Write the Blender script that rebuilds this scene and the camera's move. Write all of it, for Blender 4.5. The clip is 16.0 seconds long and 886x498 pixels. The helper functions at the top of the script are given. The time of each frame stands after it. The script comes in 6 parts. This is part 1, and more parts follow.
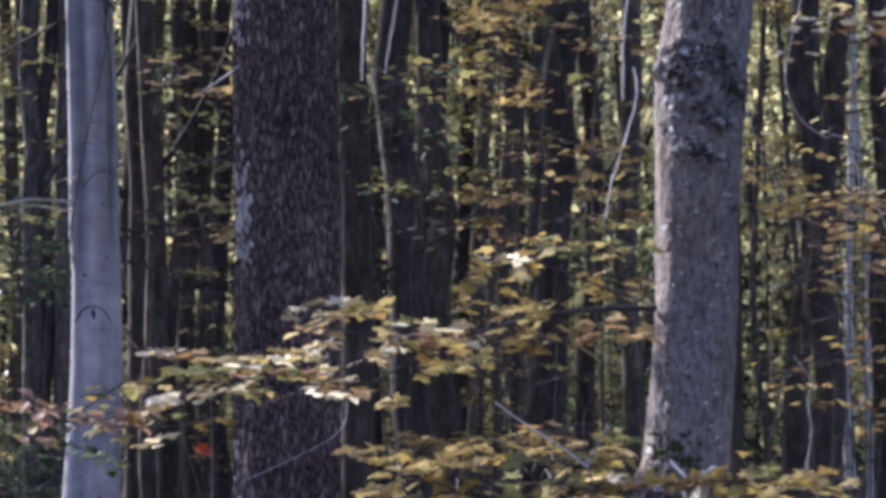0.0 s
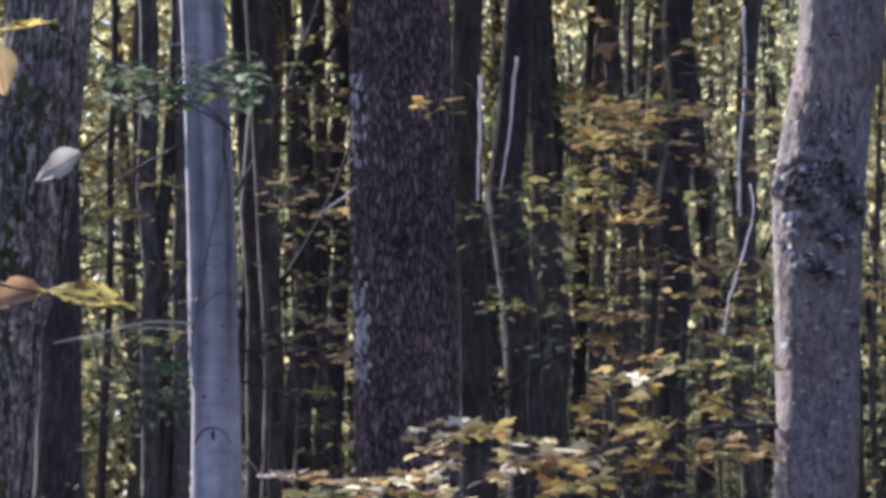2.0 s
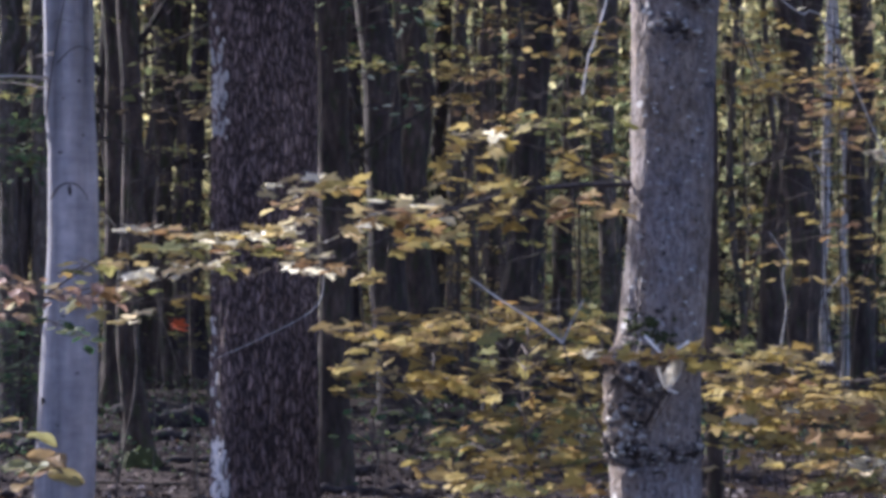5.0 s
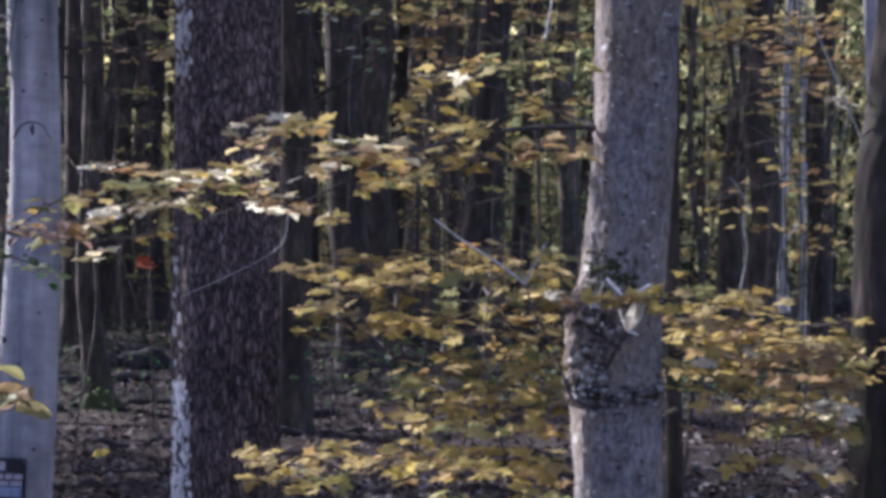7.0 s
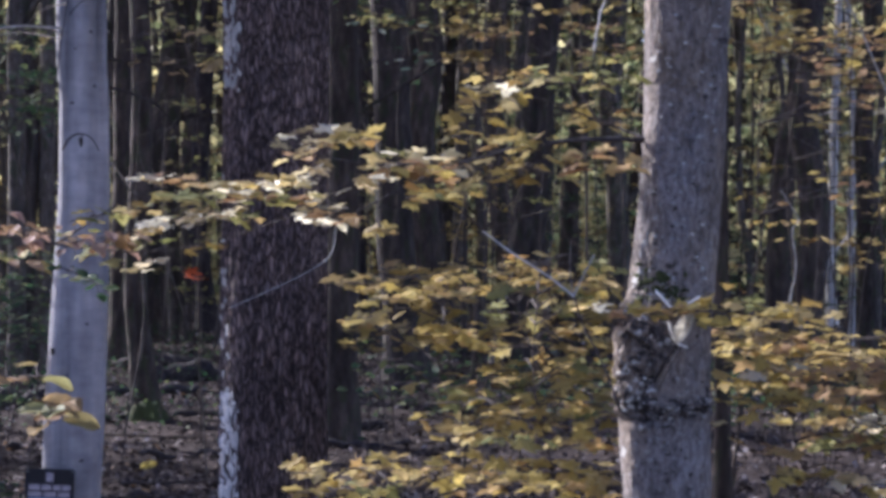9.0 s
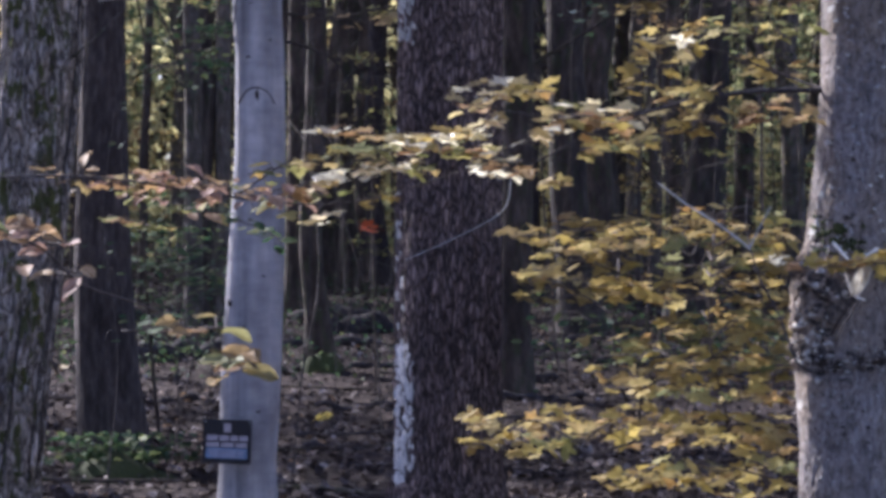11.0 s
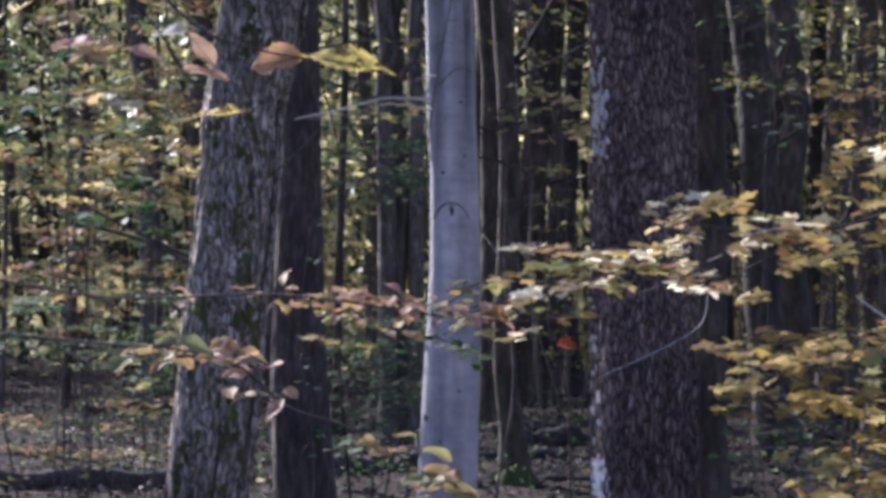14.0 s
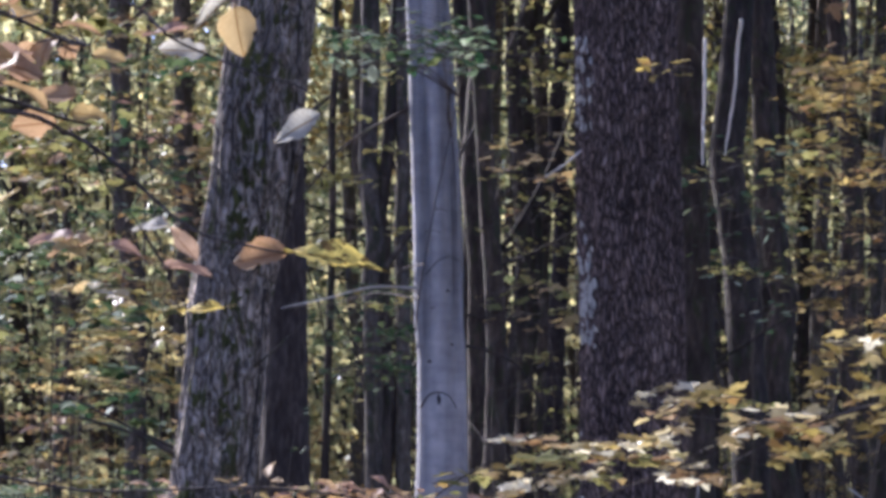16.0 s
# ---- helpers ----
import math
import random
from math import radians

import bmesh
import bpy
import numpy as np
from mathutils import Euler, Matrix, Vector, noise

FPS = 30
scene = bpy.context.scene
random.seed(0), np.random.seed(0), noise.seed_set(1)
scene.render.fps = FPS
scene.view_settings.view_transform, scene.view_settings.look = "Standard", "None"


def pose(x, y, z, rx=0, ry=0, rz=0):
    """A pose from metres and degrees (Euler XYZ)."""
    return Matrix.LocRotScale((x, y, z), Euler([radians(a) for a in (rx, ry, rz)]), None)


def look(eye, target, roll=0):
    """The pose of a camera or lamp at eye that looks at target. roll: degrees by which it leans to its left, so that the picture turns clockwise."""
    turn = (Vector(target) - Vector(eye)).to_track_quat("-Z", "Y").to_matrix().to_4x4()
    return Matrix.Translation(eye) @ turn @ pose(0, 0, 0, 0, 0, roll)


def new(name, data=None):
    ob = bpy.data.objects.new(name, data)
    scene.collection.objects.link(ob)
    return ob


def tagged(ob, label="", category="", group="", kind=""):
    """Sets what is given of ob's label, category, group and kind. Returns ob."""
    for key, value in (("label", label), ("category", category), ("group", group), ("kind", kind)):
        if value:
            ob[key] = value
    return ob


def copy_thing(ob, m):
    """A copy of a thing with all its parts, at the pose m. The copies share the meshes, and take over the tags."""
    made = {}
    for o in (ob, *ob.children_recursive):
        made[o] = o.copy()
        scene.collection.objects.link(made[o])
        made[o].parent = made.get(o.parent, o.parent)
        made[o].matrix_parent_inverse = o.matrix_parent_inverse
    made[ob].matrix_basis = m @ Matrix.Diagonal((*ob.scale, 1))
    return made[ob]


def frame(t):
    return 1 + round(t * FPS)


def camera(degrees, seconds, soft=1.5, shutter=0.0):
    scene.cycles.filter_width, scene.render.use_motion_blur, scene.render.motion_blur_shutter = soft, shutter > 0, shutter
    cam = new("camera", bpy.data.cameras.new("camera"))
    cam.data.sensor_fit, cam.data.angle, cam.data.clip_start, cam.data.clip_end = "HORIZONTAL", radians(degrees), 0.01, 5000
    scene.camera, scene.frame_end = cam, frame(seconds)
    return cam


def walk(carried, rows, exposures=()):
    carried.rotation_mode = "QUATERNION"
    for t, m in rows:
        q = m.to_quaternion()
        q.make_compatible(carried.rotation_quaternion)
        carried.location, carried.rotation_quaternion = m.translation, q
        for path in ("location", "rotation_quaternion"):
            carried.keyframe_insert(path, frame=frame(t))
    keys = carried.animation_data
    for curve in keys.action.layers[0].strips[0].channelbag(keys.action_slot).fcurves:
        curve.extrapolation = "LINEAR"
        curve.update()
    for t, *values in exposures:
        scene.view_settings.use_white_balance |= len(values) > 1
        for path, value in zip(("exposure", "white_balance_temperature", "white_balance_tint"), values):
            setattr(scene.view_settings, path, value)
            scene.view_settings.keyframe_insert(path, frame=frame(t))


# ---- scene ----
from mathutils.bvhtree import BVHTree

cam = camera(20.0, 16.0, soft=4.0)
ROWS = [
    (0, pose(0.022, 0.021, 1.760, 94.476, 0, -5.364) @ pose(0, 0, 0, 0, 0, -0.216)),
    (0.5, pose(0.010, 0.019, 1.764, 95.200, 0, -4.279) @ pose(0, 0, 0, 0, 0, -0.271)),
    (1, pose(0.004, 0.009, 1.768, 95.891, 0, -2.627) @ pose(0, 0, 0, 0, 0, -0.162)),
    (1.5, pose(0.009, 0.006, 1.771, 96.863, 0, -2.262) @ pose(0, 0, 0, 0, 0, -0.338)),
    (2, pose(0.008, 0.007, 1.770, 97.162, 0, -2.744) @ pose(0, 0, 0, 0, 0, -0.466)),
    (2.5, pose(0.009, 0.015, 1.766, 96.756, 0, -3.346) @ pose(0, 0, 0, 0, 0, -0.438)),
    (3, pose(0.011, 0.021, 1.751, 94.673, 0, -4.831) @ pose(0, 0, 0, 0, 0, -0.186)),
    (3.5, pose(0.013, 0.018, 1.747, 93.250, 0, -5.384) @ pose(0, 0, 0, 0, 0, -0.300)),
    (4, pose(0.015, 0.012, 1.747, 92.931, 0, -5.896) @ pose(0, 0, 0, 0, 0, -0.387)),
    (4.5, pose(0.022, 0.016, 1.753, 92.415, 0, -5.928) @ pose(0, 0, 0, 0, 0, -0.468)),
    (4.7, pose(0.030, 0.012, 1.757, 92.122, 0, -5.826) @ pose(0, 0, 0, 0, 0, -0.323)),
    (6.8, pose(0.006, -0.025, 1.735, 90.132, 0, -6.446) @ pose(0, 0, 0, 0, 0, 0.367)),
    (7, pose(0.005, -0.030, 1.736, 90.441, 0, -6.804) @ pose(0, 0, 0, 0, 0, 0.226)),
    (7.5, pose(0.007, -0.034, 1.741, 90.687, 0, -6.915) @ pose(0, 0, 0, 0, 0, 0.224)),
    (8, pose(0.009, -0.032, 1.744, 90.982, 0, -6.817) @ pose(0, 0, 0, 0, 0, 0.435)),
    (8.5, pose(0.006, -0.028, 1.737, 90.852, 0, -7.292) @ pose(0, 0, 0, 0, 0, 0.521)),
    (9, pose(0.003, -0.009, 1.733, 90.725, 0, -5.727) @ pose(0, 0, 0, 0, 0, 0.325)),
    (9.5, pose(0.003, 0.001, 1.730, 90.352, 0, -4.914) @ pose(0, 0, 0, 0, 0, 0.061)),
    (10, pose(0.004, 0.010, 1.729, 89.726, 0, -3.568) @ pose(0, 0, 0, 0, 0, 0.040)),
    (10.2, pose(0.002, 0.008, 1.726, 89.611, 0, -3.168) @ pose(0, 0, 0, 0, 0, 0.036)),
    (12.3, pose(-0.014, -0.038, 1.742, 89.840, 0, -0.219) @ pose(0, 0, 0, 0, 0, 0.423)),
    (12.5, pose(-0.017, -0.038, 1.741, 89.984, 0, -0.000) @ pose(0, 0, 0, 0, 0, 0.301)),
    (13, pose(-0.018, -0.032, 1.740, 90.972, 0, 2.107) @ pose(0, 0, 0, 0, 0, 0.515)),
    (13.5, pose(-0.021, -0.026, 1.741, 91.399, 0, 2.875) @ pose(0, 0, 0, 0, 0, 0.602)),
    (14, pose(-0.021, -0.022, 1.750, 92.150, 0, 2.593) @ pose(0, 0, 0, 0, 0, -0.038)),
    (14.5, pose(-0.022, 0.009, 1.766, 94.923, 0, 2.446) @ pose(0, 0, 0, 0, 0, -0.216)),
    (15, pose(-0.026, 0.043, 1.771, 97.073, 0, 2.663) @ pose(0, 0, 0, 0, 0, -0.136)),
    (15.5, pose(-0.026, 0.056, 1.769, 96.949, 0, 2.496) @ pose(0, 0, 0, 0, 0, 0.024)),
    (16, pose(-0.026, 0.061, 1.769, 96.403, 0, 2.287) @ pose(0, 0, 0, 0, 0, -0.077)),
]
walk(cam, ROWS, exposures=[(0, 1.38, 5230, 35), (16, 1.38, 5230, 35)])

# ---- sky and sun: low autumn sun from the left, behind the trees ----
SUN_BEARING, SUN_HEIGHT = radians(-41), radians(32)
world = bpy.data.worlds.new("sky")
scene.world = world
world.use_nodes = True
wn = world.node_tree.nodes
sky = wn.new("ShaderNodeTexSky")
sky.sky_type, sky.sun_disc = "NISHITA", False
sky.sun_elevation, sky.sun_rotation = SUN_HEIGHT, SUN_BEARING
wn["Background"].inputs[1].default_value = 0.1
world.node_tree.links.new(sky.outputs[0], wn["Background"].inputs[0])
SUN_WAY = Vector((math.sin(SUN_BEARING) * math.cos(SUN_HEIGHT), math.cos(SUN_BEARING) * math.cos(SUN_HEIGHT), math.sin(SUN_HEIGHT)))
sun = new("sun", bpy.data.lights.new("sun", "SUN"))
sun.data.energy, sun.data.angle, sun.data.color = 5.0, radians(0.6), (1.0, 0.96, 0.7)
sun.matrix_world = look(SUN_WAY * 60, (0, 0, 0))

# ---- materials ----
def material(name, rough=0.85):
    m = bpy.data.materials.new(name)
    m.use_nodes = True
    b = m.node_tree.nodes["Principled BSDF"]
    b.inputs["Roughness"].default_value = rough
    b.inputs["Specular IOR Level"].default_value = 0.25
    return m, m.node_tree.nodes, m.node_tree.links, b


def ramp(nodes, stops):
    r = nodes.new("ShaderNodeValToRGB")
    e = r.color_ramp.elements
    while len(e) < len(stops):
        e.new(0.5)
    for el, (p, c) in zip(e, stops):
        el.position, el.color = p, (*c, 1)
    return r


def coords(nodes, links, scale):
    tc, mp = nodes.new("ShaderNodeTexCoord"), nodes.new("ShaderNodeMapping")
    mp.inputs["Scale"].default_value = scale
    links.new(tc.outputs["Object"], mp.inputs[0])
    return mp


def noise_node(nodes, links, at_scale, detail=5, rough=0.6, scale=1.0, kind="noise"):
    n = nodes.new("ShaderNodeTexVoronoi" if kind == "cells" else "ShaderNodeTexNoise")
    n.inputs["Scale"].default_value = scale
    if kind != "cells":
        n.inputs["Detail"].default_value, n.inputs["Roughness"].default_value = detail, rough
    links.new(coords(nodes, links, at_scale).outputs[0], n.inputs["Vector"])
    return n


def mix(nodes, links, fac, a, b, mode="MIX"):
    m = nodes.new("ShaderNodeMix")
    m.data_type, m.blend_type = "RGBA", mode
    for v, i in ((fac, 0), (a, 6), (b, 7)):
        if hasattr(v, "is_linked"):
            links.new(v, m.inputs[i])
        elif i == 0:
            m.inputs[i].default_value = v
        else:
            m.inputs[i].default_value = (*v, 1)
    return m.outputs[2]


def bark(name, dark, mid, light, grain=(60, 60, 9), bump=0.6, spots=None, blotch=2.5, lichen=0.0, step=0.006, rough=0.9, streak=0.0):
    """Bark: grain along the trunk, blotches, and patches of moss or lichen."""
    m, n, l, b = material(name, rough)
    fine = noise_node(n, l, grain, 6, 0.65)
    col = ramp(n, [(0.3, dark), (0.5, mid), (0.72, light)])
    l.new(fine.outputs[0], col.inputs[0])
    big = noise_node(n, l, (blotch, blotch, blotch * 0.5), 4, 0.6)
    tone = ramp(n, [(0.32, (0.58, 0.58, 0.6)), (0.68, (1.22, 1.2, 1.17))])
    l.new(big.outputs[0], tone.inputs[0])
    out = mix(n, l, 1.0, col.outputs[0], tone.outputs[0], "MULTIPLY")
    if streak:
        st = noise_node(n, l, (streak, streak, 0.35), 3, 0.55)
        sr = ramp(n, [(0.34, (0.62, 0.62, 0.64)), (0.5, (1, 1, 1)), (0.66, (1.28, 1.27, 1.25))])
        l.new(st.outputs[0], sr.inputs[0])
        out = mix(n, l, 1.0, out, sr.outputs[0], "MULTIPLY")
    if lichen:
        li = noise_node(n, l, (34, 34, 26), 5, 0.7)
        lm = ramp(n, [(0.62 - lichen * 0.12, (0, 0, 0)), (0.66, (lichen, lichen, lichen))])
        l.new(li.outputs[0], lm.inputs[0])
        out = mix(n, l, lm.outputs[0], out, (0.46, 0.5, 0.48))
    if spots:
        sp = noise_node(n, l, (9, 9, 3.2), 6, 0.7)
        sm = ramp(n, [(0.52, (0, 0, 0)), (0.6, (0.9, 0.9, 0.9))])
        l.new(sp.outputs[0], sm.inputs[0])
        out = mix(n, l, sm.outputs[0], out, spots)
    rnd = n.new("ShaderNodeObjectInfo")
    rr = ramp(n, [(0.0, (0.78, 0.78, 0.81)), (1.0, (1.35, 1.3, 1.24))])
    l.new(rnd.outputs["Random"], rr.inputs[0])
    out = mix(n, l, 1.0, out, rr.outputs[0], "MULTIPLY")
    l.new(out, b.inputs["Base Color"])
    bp = n.new("ShaderNodeBump")
    bp.inputs["Strength"].default_value, bp.inputs["Distance"].default_value = bump, step
    l.new(fine.outputs[0], bp.inputs["Height"])
    l.new(bp.outputs[0], b.inputs["Normal"])
    return m


def plated(name, dark, mid, light, scale, moss=0.0, bump=1.0, step=0.02, warp=0.6):
    """Furrowed bark: raised plates parted by dark furrows, with grain and moss."""
    m, n, l, b = material(name, 0.92)
    mp = coords(n, l, scale)
    wob = noise_node(n, l, tuple(k * 0.6 for k in scale), 3, 0.5)
    off = n.new("ShaderNodeVectorMath")
    off.operation = "MULTIPLY_ADD"
    l.new(wob.outputs["Color"], off.inputs[0])
    off.inputs[1].default_value = (warp * 2,) * 3
    l.new(mp.outputs[0], off.inputs[2])
    vo = n.new("ShaderNodeTexVoronoi")
    vo.feature = "DISTANCE_TO_EDGE"
    vo.inputs["Scale"].default_value = 1.0
    l.new(off.outputs[0], vo.inputs["Vector"])
    col = ramp(n, [(0.0, dark), (0.1, mid), (0.3, light)])
    l.new(vo.outputs["Distance"], col.inputs[0])
    each = n.new("ShaderNodeTexVoronoi")
    each.inputs["Scale"].default_value = 1.0
    l.new(off.outputs[0], each.inputs["Vector"])
    own = ramp(n, [(0.15, (0.62, 0.61, 0.62)), (0.6, (1.0, 1.0, 1.0)), (0.95, (1.5, 1.45, 1.43))])
    l.new(each.outputs["Color"], own.inputs[0])
    fine = noise_node(n, l, (64, 64, 24), 5, 0.7)
    ft = ramp(n, [(0.3, (0.5, 0.5, 0.5)), (0.7, (1.3, 1.28, 1.26))])
    l.new(fine.outputs[0], ft.inputs[0])
    out = mix(n, l, 1.0, col.outputs[0], ft.outputs[0], "MULTIPLY")
    out = mix(n, l, 1.0, out, own.outputs[0], "MULTIPLY")
    big = noise_node(n, l, (3, 3, 1.2), 4, 0.6)
    bt = ramp(n, [(0.35, (0.7, 0.68, 0.7)), (0.65, (1.15, 1.12, 1.1))])
    l.new(big.outputs[0], bt.inputs[0])
    out = mix(n, l, 1.0, out, bt.outputs[0], "MULTIPLY")
    if moss:
        sp = noise_node(n, l, (15, 15, 6), 6, 0.75)
        sm = ramp(n, [(0.62 - moss * 0.2, (0, 0, 0)), (0.68 - moss * 0.2, (0.95, 0.95, 0.95))])
        l.new(sp.outputs[0], sm.inputs[0])
        out = mix(n, l, sm.outputs[0], out, (0.075, 0.08, 0.026))
    l.new(out, b.inputs["Base Color"])
    hgt = n.new("ShaderNodeMath")
    hgt.operation = "MULTIPLY_ADD"
    l.new(fine.outputs[0], hgt.inputs[0])
    hgt.inputs[1].default_value = 0.25
    l.new(vo.outputs["Distance"], hgt.inputs[2])
    bp = n.new("ShaderNodeBump")
    bp.inputs["Strength"].default_value, bp.inputs["Distance"].default_value = bump, step
    l.new(hgt.outputs[0], bp.inputs["Height"])
    l.new(bp.outputs[0], b.inputs["Normal"])
    return m


def speckled(name, dark, mid, light):
    """Grey maple bark: mottled, with short furrows, dark pits and pale lichen specks."""
    m, n, l, b = material(name, 0.9)
    fine = noise_node(n, l, (42, 42, 20), 6, 0.7)
    col = ramp(n, [(0.3, dark), (0.48, mid), (0.72, light)])
    l.new(fine.outputs[0], col.inputs[0])
    big = noise_node(n, l, (6, 6, 3.2), 5, 0.65)
    tone = ramp(n, [(0.32, (0.6, 0.58, 0.57)), (0.52, (1.0, 1.0, 1.0)), (0.7, (1.25, 1.24, 1.24))])
    l.new(big.outputs[0], tone.inputs[0])
    out = mix(n, l, 1.0, col.outputs[0], tone.outputs[0], "MULTIPLY")
    warm = noise_node(n, l, (3.1, 3.1, 1.3), 3, 0.6)
    wt = ramp(n, [(0.4, (0.94, 0.97, 1.08)), (0.62, (1.08, 1.0, 0.9))])
    l.new(warm.outputs[0], wt.inputs[0])
    out = mix(n, l, 1.0, out, wt.outputs[0], "MULTIPLY")
    pit = noise_node(n, l, (75, 75, 46), 3, 0.6)
    pm = ramp(n, [(0.33, (0.85, 0.85, 0.85)), (0.38, (0, 0, 0))])
    l.new(pit.outputs[0], pm.inputs[0])
    out = mix(n, l, pm.outputs[0], out, (0.05, 0.043, 0.04))
    speck = noise_node(n, l, (58, 58, 50), 4, 0.65)
    where = noise_node(n, l, (4, 4, 3), 3, 0.6)
    sm = ramp(n, [(0.61, (0, 0, 0)), (0.65, (0.8, 0.8, 0.8))])
    l.new(speck.outputs[0], sm.inputs[0])
    wm = ramp(n, [(0.4, (0.25, 0.25, 0.25)), (0.6, (1, 1, 1))])
    l.new(where.outputs[0], wm.inputs[0])
    out = mix(n, l, mix(n, l, 1.0, sm.outputs[0], wm.outputs[0], "MULTIPLY"), out, (0.47, 0.49, 0.5))
    l.new(out, b.inputs["Base Color"])
    h = n.new("ShaderNodeMath")
    h.operation = "MULTIPLY_ADD"
    l.new(pit.outputs[0], h.inputs[0])
    h.inputs[1].default_value = 0.8
    l.new(fine.outputs[0], h.inputs[2])
    bp = n.new("ShaderNodeBump")
    bp.inputs["Strength"].default_value, bp.inputs["Distance"].default_value = 1.0, 0.02
    l.new(h.outputs[0], bp.inputs["Height"])
    l.new(bp.outputs[0], b.inputs["Normal"])
    return m


def leaf_mat(name, stops, through_light=0.42, islands=False, rough=0.46, patches=0.0, dots=0.0, gloss=0.2, veins=False):
    """A leaf: coloured leaf by leaf, blotched, with light passing through it."""
    m, n, l, b = material(name, rough)
    b.inputs["Specular IOR Level"].default_value = gloss
    if islands:
        rnd = n.new("ShaderNodeNewGeometry").outputs["Random Per Island"]
    else:
        rnd = n.new("ShaderNodeObjectInfo").outputs["Random"]
    c = ramp(n, stops)
    if patches:
        where = noise_node(n, l, (patches,) * 3, 3, 0.6)
        wide = ramp(n, [(0.33, (0, 0, 0)), (0.67, (1, 1, 1))])
        l.new(where.outputs[0], wide.inputs[0])
        l.new(mix(n, l, 0.3, wide.outputs[0], rnd), c.inputs[0])
    else:
        l.new(rnd, c.inputs[0])
    sp = noise_node(n, l, (60, 60, 60) if not islands else (9, 9, 9), 4, 0.65)
    t = ramp(n, [(0.32, (0.45, 0.4, 0.35)), (0.5, (1, 1, 1)), (0.75, (1.12, 1.1, 1.0))])
    l.new(sp.outputs[0], t.inputs[0])
    out = mix(n, l, 1.0, c.outputs[0], t.outputs[0], "MULTIPLY")
    if dots:
        dn = noise_node(n, l, (dots, dots, dots), 3, 0.6)
        dm = ramp(n, [(0.53, (0, 0, 0)), (0.57, (0.9, 0.9, 0.9))])
        l.new(dn.outputs[0], dm.inputs[0])
        out = mix(n, l, dm.outputs[0], out, (0.09, 0.05, 0.025))
    if veins:
        tc, sep = n.new("ShaderNodeTexCoord"), n.new("ShaderNodeSeparateXYZ")
        l.new(tc.outputs["Object"], sep.inputs[0])
        def calc(op, a, k):
            q = n.new("ShaderNodeMath")
            q.operation = op
            l.new(a, q.inputs[0])
            if hasattr(k, "is_linked"):
                l.new(k, q.inputs[1])
            elif k is not None:
                q.inputs[1].default_value = k
            return q.outputs[0]
        across = calc("ABSOLUTE", sep.outputs[0], None)
        slant = calc("SUBTRACT", calc("MULTIPLY", sep.outputs[1], 62.0), calc("MULTIPLY", across, 38.0))
        side = ramp(n, [(0.0, (0.87, 0.84, 0.79)), (0.3, (1, 1, 1))])
        l.new(calc("MULTIPLY_ADD", calc("SINE", slant, None), 0.5), side.inputs[0])
        side.inputs[0].links[0].from_node.inputs[2].default_value = 0.5
        rib = ramp(n, [(0.012, (0.55, 0.45, 0.35)), (0.03, (1, 1, 1)), (0.2, (1, 1, 1)), (0.36, (1.1, 1.08, 1.05))])
        l.new(across, rib.inputs[0])
        out = mix(n, l, 1.0, mix(n, l, 1.0, out, side.outputs[0], "MULTIPLY"), rib.outputs[0], "MULTIPLY")
    l.new(out, b.inputs["Base Color"])
    tr, mx = n.new("ShaderNodeBsdfTranslucent"), n.new("ShaderNodeMixShader")
    l.new(out, tr.inputs[0])
    mx.inputs[0].default_value = through_light
    l.new(b.outputs[0], mx.inputs[1])
    l.new(tr.outputs[0], mx.inputs[2])
    l.new(mx.outputs[0], n["Material Output"].inputs[0])
    return m


OAK = plated("oak_bark", (0.026, 0.02, 0.019), (0.122, 0.094, 0.087), (0.33, 0.256, 0.238), (50, 50, 11.0), step=0.026, warp=1.1)
# the beech's streak bands paint light and dark along its fluted trunk
BEECH = bark("beech_bark", (0.3, 0.298, 0.322), (0.375, 0.373, 0.397), (0.45, 0.448, 0.466), (6, 6, 16), 0.12, blotch=4.5, lichen=0.25, step=0.003, rough=0.55, streak=9.0)
MAPLE = speckled("maple_bark", (0.085, 0.07, 0.06), (0.25, 0.212, 0.184), (0.46, 0.405, 0.36))
SHAGGY = plated("shaggy_bark", (0.07, 0.058, 0.044), (0.33, 0.282, 0.236), (0.58, 0.51, 0.44), (28, 28, 9.0), moss=0.33, step=0.035, warp=1.7)
# DARK is lowered to hold part of the shade on backlit trunks
DARK = bark("dark_shaded_bark", (0.025, 0.019, 0.016), (0.064, 0.05, 0.042), (0.13, 0.104, 0.088), (11, 11, 3.6), 0.9, step=0.02, spots=(0.045, 0.05, 0.026))
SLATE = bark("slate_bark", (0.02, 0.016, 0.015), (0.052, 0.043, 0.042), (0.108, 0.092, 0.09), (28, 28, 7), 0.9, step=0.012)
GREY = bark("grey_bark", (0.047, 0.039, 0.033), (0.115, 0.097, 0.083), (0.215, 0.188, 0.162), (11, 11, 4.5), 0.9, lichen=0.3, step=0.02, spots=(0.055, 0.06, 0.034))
TWIG = bark("twig_bark", (0.036, 0.028, 0.026), (0.075, 0.062, 0.057), (0.17, 0.15, 0.142), (90, 90, 90), 0.3)
PALE = bark("dead_wood", (0.5, 0.48, 0.45), (0.7, 0.67, 0.63), (0.82, 0.8, 0.76), (60, 60, 10), 0.4)
# pale wood whitened so that it looks sunlit
BLEACHED_SUNLIT = bark("bleached_sunlit_wood", (0.7, 0.69, 0.66), (0.82, 0.81, 0.78), (0.88, 0.87, 0.85), (60, 60, 10), 0.3)
